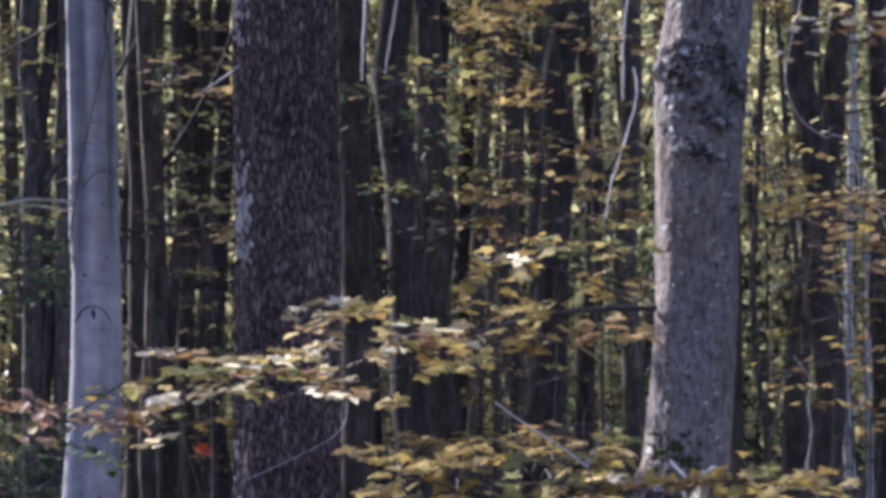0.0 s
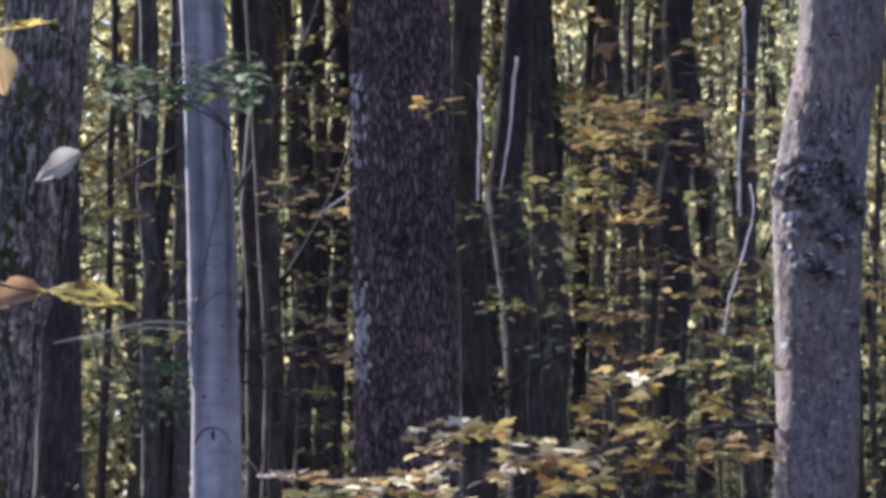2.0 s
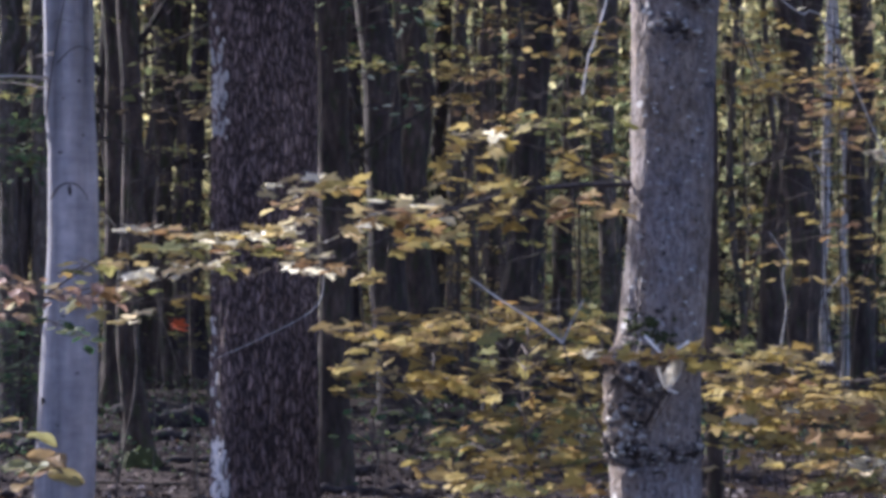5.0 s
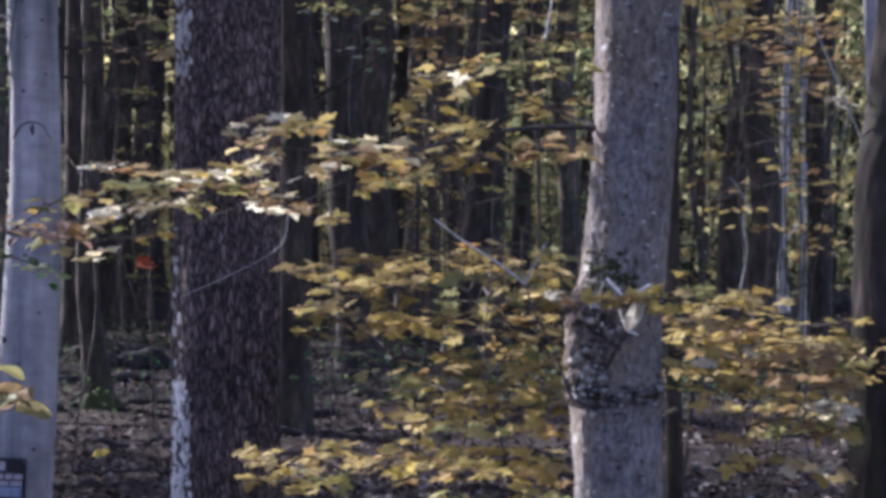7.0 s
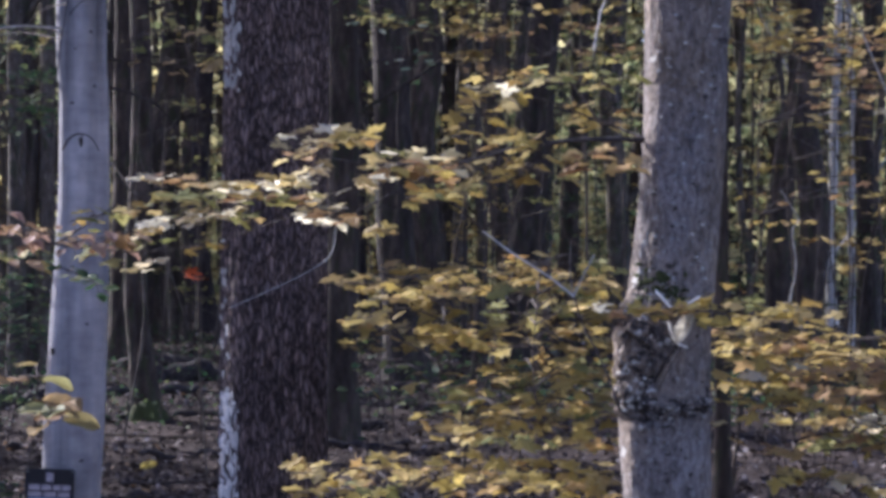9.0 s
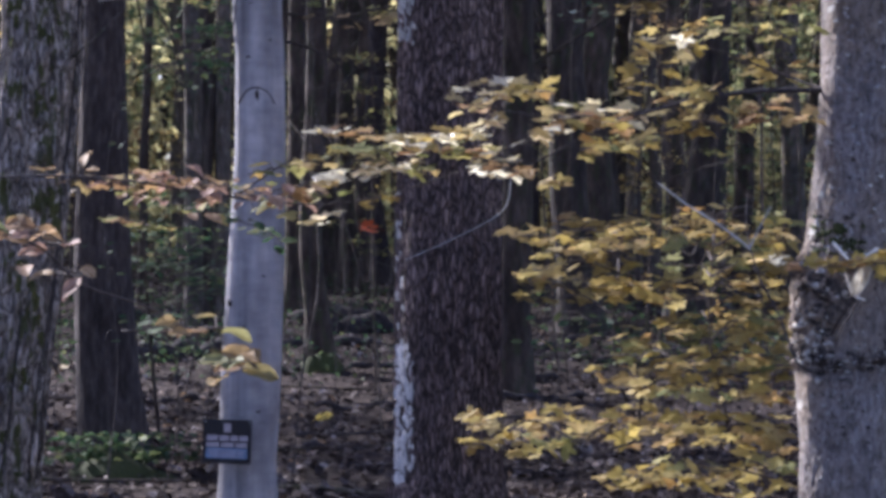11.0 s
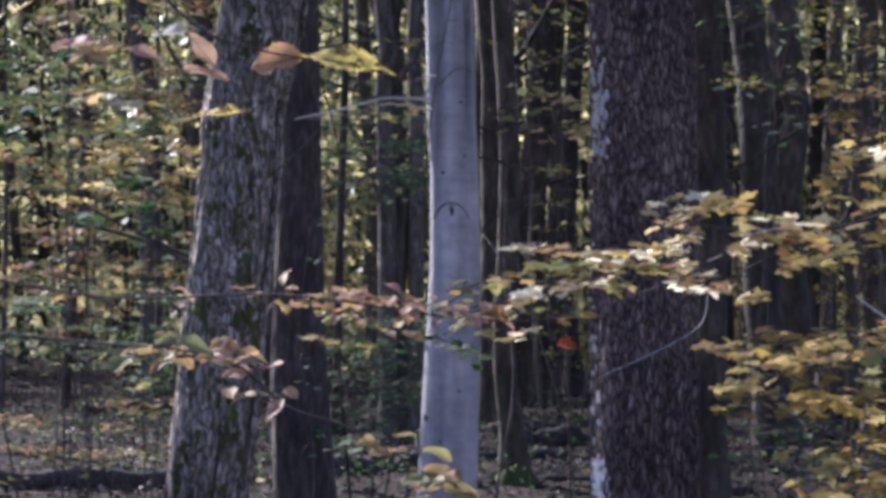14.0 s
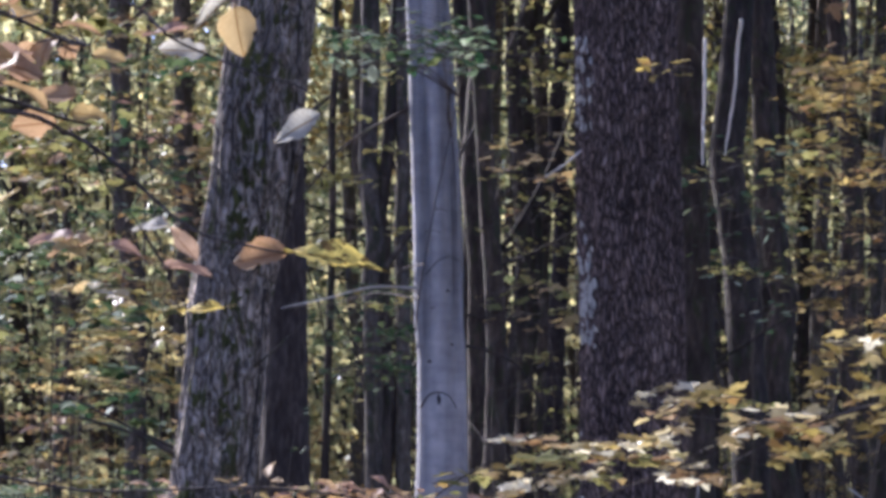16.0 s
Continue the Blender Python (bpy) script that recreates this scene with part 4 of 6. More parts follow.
def line(pts, r0, r1, n=14):
    return catmull([tuple(at(*p)) for p in pts], n), np.linspace(r0, r1, n)


def finish(t, foot, stems, twigs):
    """The main stem, each side branch and the fine twigs of a plant."""
    for i, item in enumerate(local(stems, foot)):
        nm = "branch" if i else "stem"
        part(nm, tubes(nm, [item], TWIG, 7), t)
    if twigs:
        part("twig_work", tubes("twig_work", local(twigs, foot), TWIG, 4), t)["kind"] = "stuff"


def plant(name, foot, label, rows, stems, seed, category="sapling", flat=0.2, lean=-0.36):
    """A young tree or bough: stems and twigs in one mesh, each leaf a piece of its own."""
    rnd = random.Random(seed)
    t = thing(name, foot, label, category)
    twigs = []
    clusters(t, rows, rnd, twigs, flat, None, lean)
    finish(t, foot, stems, twigs)
    return t


def foot_at(u, d):
    return Vector((u * d, d, ground_z(u * d, d)))


# the maple's own low bough, reaching across
BOUGH = [
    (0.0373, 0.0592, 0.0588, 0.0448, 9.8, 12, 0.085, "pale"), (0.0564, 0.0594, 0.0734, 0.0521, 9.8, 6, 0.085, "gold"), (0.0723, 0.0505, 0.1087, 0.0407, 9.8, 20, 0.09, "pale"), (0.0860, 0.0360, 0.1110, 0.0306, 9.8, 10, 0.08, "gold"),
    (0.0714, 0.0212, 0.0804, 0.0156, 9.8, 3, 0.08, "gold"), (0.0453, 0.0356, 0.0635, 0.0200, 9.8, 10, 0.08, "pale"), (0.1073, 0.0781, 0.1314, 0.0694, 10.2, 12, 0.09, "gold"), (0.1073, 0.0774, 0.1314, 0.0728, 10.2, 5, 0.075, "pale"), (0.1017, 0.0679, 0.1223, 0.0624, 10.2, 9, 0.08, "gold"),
    (0.1040, 0.0599, 0.1155, 0.0544, 10.2, 6, 0.08, "gold"), (0.1200, 0.0590, 0.1406, 0.0513, 9.9, 8, 0.085, "gold"), (0.1223, 0.0511, 0.1499, 0.0366, 9.9, 18, 0.095, "gold"), (0.1498, 0.0537, 0.1798, 0.0414, 9.9, 20, 0.085, "orange"),
]
BOUGH += [
    (0.1336, 0.0842, 0.1704, 0.0756, 10.4, 20, 0.085, "lime"), (0.1497, 0.0707, 0.1797, 0.0574, 10.4, 18, 0.085, "gold"),
]


def bough(tree, rows, stems, seed, label):
    """A bough that is part of a tree, with each leaf a piece of it."""
    rnd, twigs, base = random.Random(seed), [], tree.location.copy()
    items = local(stems, base)
    b = part("bough", tubes("bough", items[:1], TWIG, 7), tree, label)
    for item in items[1:]:
        part("branch", tubes("branch", [item], TWIG, 7), b)
    clusters(b, rows, rnd, twigs, 0.24, base, -0.3)
    part("twig_work", tubes("twig_work", local(twigs, base), TWIG, 4), b)["kind"] = "stuff"


bough(MAPLE_TREE, BOUGH, [
    line([(0.1867, 0.0559, 10.0), (0.1498, 0.0548, 9.9), (0.1109, 0.0464, 9.8), (0.0860, 0.0360, 9.8), (0.0580, 0.0210, 9.74)], 0.012, 0.003, 24),
    line([(0.1109, 0.0464, 9.8), (0.0723, 0.0449, 9.8), (0.0498, 0.0480, 9.8), (0.0385, 0.0502, 9.8)], 0.005, 0.002),
    line([(0.1844, 0.0559, 10.0), (0.1636, 0.0629, 10.3), (0.1359, 0.0728, 10.3), (0.1039, 0.0735, 10.3)], 0.007, 0.002),
    line([(0.1636, 0.0629, 10.3), (0.1497, 0.0798, 10.4), (0.1336, 0.0808, 10.4)], 0.005, 0.002)], 3, "thin drooping bough of gold leaves")
bough(MAPLE_TREE, [(0.1616, -0.0088, 0.1743, -0.0145, 9.6, 4, 0.08, "pale"), (0.1743, -0.0110, 0.1998, -0.0160, 9.6, 12, 0.08, "orange"), (0.1997, -0.0068, 0.2300, -0.0181, 9.6, 16, 0.085, "gold"), (0.2092, -0.0554, 0.2173, -0.0584, 9.7, 2, 0.07, "pale")],
      [line([(0.1848, -0.0452, 9.85), (0.1940, -0.0292, 9.75), (0.2021, -0.0178, 9.65), (0.2265, -0.0119, 9.6)], 0.006, 0.003), line([(0.2021, -0.0178, 9.65), (0.1893, -0.0041, 9.6)], 0.004, 0.002), line([(0.2021, -0.0178, 9.65), (0.1755, -0.0122, 9.6)], 0.004, 0.002)], 4, "broken twig with orange leaves")

# sunlit spray in front of the oak: sloping twigs from one end to the other, depth of the tier, leaves, kinds
# pale kinds paint sun on the leaves, some lime rows the shade beneath
SPRAY = [
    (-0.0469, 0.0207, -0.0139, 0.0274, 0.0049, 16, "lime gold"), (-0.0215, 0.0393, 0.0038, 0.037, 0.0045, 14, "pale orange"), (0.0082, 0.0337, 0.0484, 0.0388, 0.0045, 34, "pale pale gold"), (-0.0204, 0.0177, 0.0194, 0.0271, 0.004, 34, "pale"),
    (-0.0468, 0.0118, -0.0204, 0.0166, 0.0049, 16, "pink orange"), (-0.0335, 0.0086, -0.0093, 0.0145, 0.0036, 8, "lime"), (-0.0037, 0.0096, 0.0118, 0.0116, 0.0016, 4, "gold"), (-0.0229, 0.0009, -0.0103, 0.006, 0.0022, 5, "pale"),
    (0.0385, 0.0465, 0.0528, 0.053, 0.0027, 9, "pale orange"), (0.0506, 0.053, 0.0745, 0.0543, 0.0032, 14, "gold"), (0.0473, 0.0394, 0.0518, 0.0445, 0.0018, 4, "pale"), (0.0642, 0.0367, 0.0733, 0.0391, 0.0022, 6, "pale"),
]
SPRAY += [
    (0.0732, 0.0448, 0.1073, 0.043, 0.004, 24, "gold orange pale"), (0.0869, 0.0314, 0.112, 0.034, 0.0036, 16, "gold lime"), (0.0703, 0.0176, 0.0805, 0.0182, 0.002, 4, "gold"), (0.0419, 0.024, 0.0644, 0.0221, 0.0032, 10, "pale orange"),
    (0.0194, 0.0316, 0.0474, 0.0304, 0.0036, 20, "lime orange"), (-0.0139, 0.0312, 0.0083, 0.0299, 0.0032, 16, "lime"), (0.0039, 0.0247, 0.0262, 0.0227, 0.0027, 12, "lime gold"), (-0.0046, 0.003, -0.0008, -0.002, 0.001, 2, "red"),
    (-0.1115, 0.019, -0.082, 0.0165, 0.006, 22, "pink orange"), (-0.0843, 0.0195, -0.0526, 0.0155, 0.006, 26, "pink pink orange"), (-0.0527, 0.0125, -0.0323, 0.009, 0.0045, 12, "pink lime"), (-0.1023, 0.004, -0.08, -0.002, 0.003, 11, "orange lime"),
    (-0.0526, 0.003, -0.0345, -0.005, 0.006, 16, "green"), (-0.1657, 0.0218, -0.1498, 0.0158, 0.003, 5, "pink"), (-0.1318, 0.0242, -0.1193, 0.0186, 0.003, 4, "orange"), (-0.1, 0.012, -0.056, 0.006, 0.005, 18, "pink lime"),
]


def sprays(t, rows, rnd, twigs, d, size):
    """Leaves set along sloping twigs, alternately to either side, nearly level."""
    for ua, va, ub, vb, thick, n, keys in rows:
        dd = d + rnd.uniform(-0.25, 0.25)
        a, b = at(ua, va, dd), at(ub, vb, dd + rnd.uniform(-0.2, 0.2))
        mid = (a + b) / 2 + Vector((0, rnd.uniform(-0.08, 0.08), 0.12 * thick * d))
        twigs.append((catmull([tuple(a), tuple(mid), tuple(b)], 9), np.linspace(0.0026, 0.0012, 9)))
        kinds = keys.split()
        for i in range(n):
            q = (i + rnd.random()) / n
            stem = a.lerp(b, q)
            side = 1 if i % 2 else -1
            p = stem + Vector((rnd.gauss(0, 0.02), side * rnd.uniform(0.02, 0.2), rnd.gauss(0, 0.42) * thick * d))
            face = Vector((rnd.gauss(-0.12, 0.2), rnd.gauss(-0.1, 0.2), 1))
            ahead = Vector((rnd.gauss(0.25, 0.6), side * rnd.uniform(0.2, 0.9), rnd.gauss(-0.1, 0.08)))
            leaf(t, p, size * rnd.uniform(0.7, 1.2), rnd.choice(kinds), ahead, face, rnd.randrange(5))
            twigs.append(([tuple(stem), tuple((stem + p) / 2 + Vector((0, 0, 0.008))), tuple(p)], (0.0013, 0.0011, 0.0009)))


def spray_sapling():
    foot = foot_at(-0.31, 8.4)
    t = thing("maple_sapling", foot, "maple sapling with a long spray of gold leaves painted sunlit pale", "sapling")
    rnd, twigs = random.Random(5), []
    sprays(t, SPRAY, rnd, twigs, 8.4, 0.066)
    finish(t, foot, [line([(-0.31, -0.2, 8.4), (-0.3, -0.1, 8.4), (-0.28, 0.02, 8.2), (-0.1792, 0.0179, 8.2), (-0.1114, 0.0194, 8.2), (-0.0527, 0.0113, 8.3), (-0.0165, 0.0088, 8.4), (0.0129, 0.0141, 8.45), (0.048, 0.0262, 8.5), (0.0733, 0.036, 8.5)], 0.006, 0.002, 44),
                     line([(-0.0391, 0.0105, 8.3), (-0.0075, 0.0247, 8.4), (0.0240, 0.0352, 8.45), (0.0466, 0.0406, 8.5), (0.0528, 0.053, 8.5)], 0.0035, 0.0015), line([(-0.0527, 0.0113, 8.3), (-0.0257, 0.0288, 8.4), (0.0009, 0.0377, 8.4)], 0.0035, 0.0015),
                     line([(0.048, 0.0262, 8.5), (0.066, 0.038, 8.5), (0.0869, 0.0445, 8.5), (0.1073, 0.0435, 8.5)], 0.003, 0.0012), line([(0.048, 0.0262, 8.5), (0.076, 0.027, 8.5), (0.112, 0.034, 8.5)], 0.0025, 0.0012)], twigs)


spray_sapling()

# leaves close to the camera
plant("beech_sapling", foot_at(-0.34, 5.0), "beech sapling with tan and yellow leaves", [
    (-0.1627, 0.0047, -0.1502, -0.0018, 5.0, 4, 0.06, "beech"), (-0.1537, 0.0043, -0.1328, -0.0092, 5.0, 7, 0.07, "beech"), (-0.1808, 0.0008, -0.1627, -0.0066, 5.0, 6, 0.06, "beech"), (-0.1344, -0.0001, -0.1185, -0.0136, 5.05, 5, 0.06, "pink"),
    (-0.1275, -0.0155, -0.1100, -0.0231, 5.1, 4, 0.06, "pink"), (-0.0770, -0.0372, -0.0537, -0.0440, 6.0, 6, 0.075, "beech"), (-0.0590, -0.0495, -0.0420, -0.0600, 6.0, 8, 0.08, "beech"), (-0.0957, -0.0362, -0.0809, -0.0440, 6.0, 5, 0.05, "green"),
], [line([(-0.34, -0.34, 5.0), (-0.33, -0.15, 5.0), (-0.27, -0.01, 5.0), (-0.1808, -0.0008, 5.0), (-0.1343, -0.0081, 5.0), (-0.1127, -0.0249, 5.2), (-0.0855, -0.0338, 5.8), (-0.0628, -0.0473, 6.0), (-0.0469, -0.0586, 6.0)], 0.0045, 0.0015, 30)], 6, flat=0.38, lean=-0.5)
NEAR = [  # place, length, kind, the way it points, the way it faces
    (-0.0942, 0.1695, 4.0, 0.088, "white", (-1, 0.1, -0.5), (-0.3, -1, 0.6)), (-0.1290, 0.2134, 4.0, 0.078, "tan", (0.1, 0, -1), (-0.3, -1, 0.2)), 
    (-0.1401, 0.1956, 4.0, 0.078, "white", (-1, 0.1, 0.02), (0, -1, 0.55)), (-0.1107, 0.1155, 3.0, 0.128, "spotted", (1, 0, -0.1), (0.05, -0.45, 1)), (-0.1096, 0.1151, 3.0, 0.066, "peach", (-1, 0.2, -0.14), (0.1, -1, 0.75)),
    (-0.1340, 0.0933, 3.0, 0.058, "spotted", (-1, 0.2, 0), (0.1, -0.5, 1)), (-0.1556, 0.1264, 3.0, 0.05, "white", (-1, 0.2, 0.1), (0, -0.7, 1)), (-0.1561, 0.1255, 3.0, 0.055, "pink", (0.6, 0, -0.75), (0.7, -0.6, 0.5)),
]
NEAR += [
    (-0.1298, 0.2189, 4.0, 0.088, "rolled", (-1, 0.1, -0.8), (-0.5, -1, 0.5)), (-0.1298, 0.2189, 4.0, 0.1, "spotted", (1, 0.1, 0.2), (0, -0.25, 1)),
    (-0.1588, 0.1102, 3.0, 0.06, "pink", (1, 0.2, -0.1), (0, -0.4, 1)), (-0.1859, 0.1205, 3.0, 0.06, "pink", (-1, 0.1, -0.1), (0, -0.5, 1)), (-0.1938, 0.1228, 3.0, 0.06, "pink", (-1, 0.3, -0.2), (0.1, -0.6, 1)),
    (-0.1814, 0.1189, 3.0, 0.05, "pink", (1, 0.1, -0.05), (0, -0.5, 1)), (-0.2025, 0.1019, 3.0, 0.03, "gold", (1, 0.1, 0), (0, -0.5, 1)), (-0.1474, 0.2048, 4.0, 0.08, "pink", (-1, 0.1, -0.05), (0, -0.4, 1)),
    (-0.1983, 0.1217, 3.0, 0.045, "gold", (0.5, -0.3, -0.3), (0, -0.5, 1)),
]


def near_sapling():
    foot = foot_at(-0.42, 3.0)
    t = thing("young_beech", foot, "young beech with dry pale and spotted leaves on bare twigs", "sapling")
    rnd, twigs = random.Random(8), []
    for i, (u, v, d, size, key, ahead, face) in enumerate(NEAR):
        leaf(t, at(u, v, d), size, key, ahead, face, i)
    clusters(t, [(-0.2249, 0.2175, -0.1973, 0.2035, 2.9, 12, 0.05, "peach"), (-0.2244, 0.1923, -0.2083, 0.1830, 2.9, 3, 0.05, "pink"), (-0.2242, 0.1813, -0.1946, 0.1733, 2.9, 9, 0.05, "peach")], rnd, twigs, 0.6)
    stems = [line([(-0.42, -0.65, 3.0), (-0.41, -0.3, 3.0), (-0.4, 0.05, 3.0), (-0.39, 0.3, 3.0)], 0.012, 0.006), line([(-0.4, 0.12, 3.0), (-0.3, 0.17, 3.0), (-0.2240, 0.1728, 3.0), (-0.1967, 0.1635, 3.0), (-0.1785, 0.1520, 3.0), (-0.1489, 0.1259, 3.0), (-0.1231, 0.1178, 3.0), (-0.1096, 0.1151, 3.0)], 0.0042, 0.0012, 30),
             line([(-0.39, 0.26, 3.0), (-0.28, 0.245, 3.0), (-0.1759, 0.2170, 4.0), (-0.1542, 0.2008, 4.0), (-0.1247, 0.1879, 4.0), (-0.1010, 0.1798, 4.0), (-0.0942, 0.1695, 4.0)], 0.004, 0.001, 26), line([(-0.1864, 0.1573, 3.0), (-0.1794, 0.1396, 3.0), (-0.1691, 0.1282, 3.0), (-0.1554, 0.1057, 3.0)], 0.0015, 0.0008)]
    stems += [line([(-0.1691, 0.1282, 3.0), (-0.1486, 0.0989, 3.0), (-0.1340, 0.0933, 3.0)], 0.001, 0.0007), line([(-0.1542, 0.2008, 4.0), (-0.1339, 0.2120, 4.0), (-0.1272, 0.2234, 4.0)], 0.0012, 0.0008)]
    finish(t, foot, stems, twigs)


near_sapling()

# golden maple thicket behind the knotted maple
def thicket(u, _, d, boxes, seed, label):
    foot = foot_at(u, d)
    mids = [at((a[0] + a[2]) / 2, (a[1] + a[3]) / 2, a[4]) for a in boxes]
    top = max(mids, key=lambda p: p.z)
    axis = catmull([tuple(foot - Vector((0, 0, 0.1))), tuple(foot.lerp(top, 0.35) + Vector((0.06, 0.05, 0))), tuple(foot.lerp(top, 0.7) - Vector((0.05, 0, 0))), tuple(top)], 24)
    stems = [(axis, np.linspace(0.0055, 0.0025, 24))]
    rnd = random.Random(seed)
    if d > 15:
        boxes = [(*b[:7], "dull" if b[7] in ("gold", "orange") and rnd.random() < 0.6 else b[7]) for b in boxes]
    for p in mids:
        near = Vector(axis[np.argmin(np.abs(axis[:, 2] - (p.z - 0.25 * abs(p.x - foot.x) * rnd.uniform(0.2, 1))))])
        if (near - p).length > 0.1:
            stems.append((catmull([tuple(near), tuple(near.lerp(p, 0.5) + Vector((0, 0, 0.05))), tuple(p)], 7), np.linspace(0.005, 0.002, 7)))
    plant("maple_sapling", foot, label, boxes, stems, seed)


def layers(ua, va, ub, vb, d, rows, n, size, keys, seed):
    """Cuts a region into tiers of short flat sprays."""
    r, out = random.Random(seed), []
    for i in range(rows):
        v = va + (vb - va) * (i + 0.5) / rows
        u = ua + r.uniform(0, 0.01)
        while u < ub - 0.004:
            w = r.uniform(0.016, 0.036)
            dv = r.uniform(-0.4, 0.4) * (vb - va) / rows
            out.append((u, v + dv + 0.003, min(u + w, ub), v + dv - 0.003, d + r.uniform(-0.7, 0.7), max(3, int(n * w / 0.03)), size, r.choice(keys)))
            u += w * r.uniform(0.75, 1.1)
    return out


GOLDS = ("gold", "gold", "gold", "gold", "lime")
thicket(0.1048, -0.0879, 12.2, layers(0.0579, 0.0022, 0.1137, -0.0290, 12.2, 5, 11, 0.094, GOLDS, 1), 21, "golden maple sapling with flat tiers of leaves")
thicket(0.1459, -0.0880, 11.8, layers(0.1134, 0.0071, 0.1710, -0.0517, 11.8, 8, 11, 0.094, GOLDS, 2), 22, "golden maple sapling with flat tiers of leaves")
thicket(0.1376, -0.0880, 11.4, layers(0.0920, -0.0460, 0.1711, -0.0690, 11.4, 3, 11, 0.094, GOLDS, 3), 23, "low golden maple sapling spreading over leaf litter")
thicket(0.0960, -0.0879, 11.2, layers(0.0360, -0.0740, 0.1711, -0.0860, 11.2, 2, 13, 0.09, GOLDS, 4), 24, "low golden maple sapling spreading over leaf litter")
thicket(0.1376, -0.0880, 10.9, layers(0.0960, -0.0920, 0.1711, -0.1050, 10.9, 2, 11, 0.09, GOLDS, 44), 44, "low golden maple sapling spreading over leaf litter")
thicket(0.2384, -0.0883, 11.6, layers(0.2101, -0.0060, 0.2546, -0.0517, 11.6, 7, 11, 0.094, GOLDS, 5), 25, "golden maple sapling with flat tiers of leaves")
thicket(0.2688, -0.0884, 12.0, layers(0.2521, -0.0196, 0.2899, -0.0701, 12.0, 7, 11, 0.094, GOLDS, 6), 26, "golden maple sapling with flat tiers of leaves")
thicket(0.2314, -0.0883, 14.5, layers(0.2165, 0.1131, 0.2470, 0.0883, 14.5, 4, 10, 0.09, ("gold", "gold", "pale", "gold"), 7) + layers(0.2399, 0.0997, 0.2894, 0.0636, 14.8, 5, 8, 0.09, ("orange", "gold", "pale"), 8) + layers(0.2168, 0.0467, 0.2848, 0.0312, 14.6, 2, 5, 0.085, ("gold", "orange"), 9), 27, "tall maple sapling with orange and gold leaves")
thicket(0.2547, -0.0884, 14.0, layers(0.2388, 0.1774, 0.2857, 0.1639, 14.0, 2, 11, 0.094, ("orange", "pale"), 10) + layers(0.2170, 0.1307, 0.2378, 0.1124, 14.2, 2, 6, 0.08, ("gold", "orange"), 11), 28, "tall maple sapling with orange leaves")
thicket(0.1505, -0.0881, 13.0, layers(0.0880, 0.2147, 0.1908, 0.1637, 13.0, 4, 4, 0.085, ("orange", "orange", "tan", "lime"), 12) + layers(0.1418, 0.1245, 0.1804, 0.1130, 13.0, 1, 6, 0.085, ("gold",), 13), 29, "tall maple sapling with thin gold foliage")
thicket(-0.0298, -0.0871, 16.0, layers(-0.0344, 0.1566, 0.0097, 0.1403, 16.0, 2, 8, 0.09, ("orange", "gold", "pale"), 14) + layers(-0.0266, 0.1019, 0.0093, 0.0791, 16.5, 3, 6, 0.09, ("lime", "gold"), 15), 30, "maple sapling with orange and lime leaves")
thicket(0.0191, -0.0873, 21.0, layers(-0.0286, 0.2003, 0.0094, 0.1039, 21.0, 7, 2, 0.09, ("green", "green", "orange", "lime"), 71), 71, "tall thin sapling with mixed autumn leaves")
thicket(0.0730, -0.0875, 18.5, layers(0.0535, 0.1658, 0.0987, 0.0703, 18.5, 4, 3, 0.075, ("green", "green", "lime"), 72), 72, "tall thin green sapling in shade")
thicket(0.1275, -0.0876, 19.0, layers(0.0992, 0.1801, 0.1790, 0.0843, 19.0, 6, 3, 0.09, ("gold", "orange", "gold", "lime"), 73), 73, "tall thin sapling with gold and orange leaves")
thicket(0.2546, -0.0880, 18.0, layers(0.2220, 0.1817, 0.2884, 0.0709, 18.0, 6, 3, 0.095, ("gold", "orange", "gold", "pale"), 74), 74, "tall sapling with bright gold and orange leaves")
thicket(0.2616, -0.0880, 11.0, layers(0.2263, -0.0239, 0.2898, -0.0835, 11.0, 6, 11, 0.094, ("gold", "gold", "pale", "orange"), 75), 75, "golden maple sapling with flat tiers of leaves")
thicket(-0.1322, -0.1005, 19.0, layers(-0.2216, 0.2161, -0.1378, 0.1390, 19.0, 6, 4, 0.13, ("orange", "green", "green", "orange", "lime", "pink"), 76), 76, "tall sapling with yellow and green leaves")
bough(OAK_TREE, [(0.0353, 0.1880, 0.0579, 0.1860, 12.6, 14, 0.06, "gold")], [line([(0.0531, 0.1709, 13.5), (0.0590, 0.1845, 13.0), (0.0502, 0.1868, 12.6), (0.0361, 0.1866, 12.6)], 0.004, 0.0015)], 31, "thin twig with gold leaves")
thicket(-0.0830, -0.1005, 15.0, layers(-0.0929, 0.2033, -0.0223, 0.1870, 12.8, 4, 22, 0.075, ("mint", "mint", "green", "green"), 16) + layers(-0.1061, 0.1003, -0.0541, 0.0898, 15.0, 1, 7, 0.06, ("green", "lime"), 17), 32, "slim sapling with green leaves painted sunlit pale")
thicket(-0.0649, -0.1004, 19.0, layers(-0.0925, 0.0912, -0.0541, 0.0640, 19.0, 3, 9, 0.07, ("green",), 18) + layers(-0.0936, -0.0058, -0.0518, -0.0326, 19.5, 4, 10, 0.08, ("green",), 19), 33, "bushy sapling with dark green leaves in shade")
thicket(-0.1033, -0.1006, 16.0, layers(-0.1154, 0.0596, -0.0934, -0.0509, 16.2, 6, 4, 0.06, ("green",), 20), 34, "thin green sapling before a dark trunk")
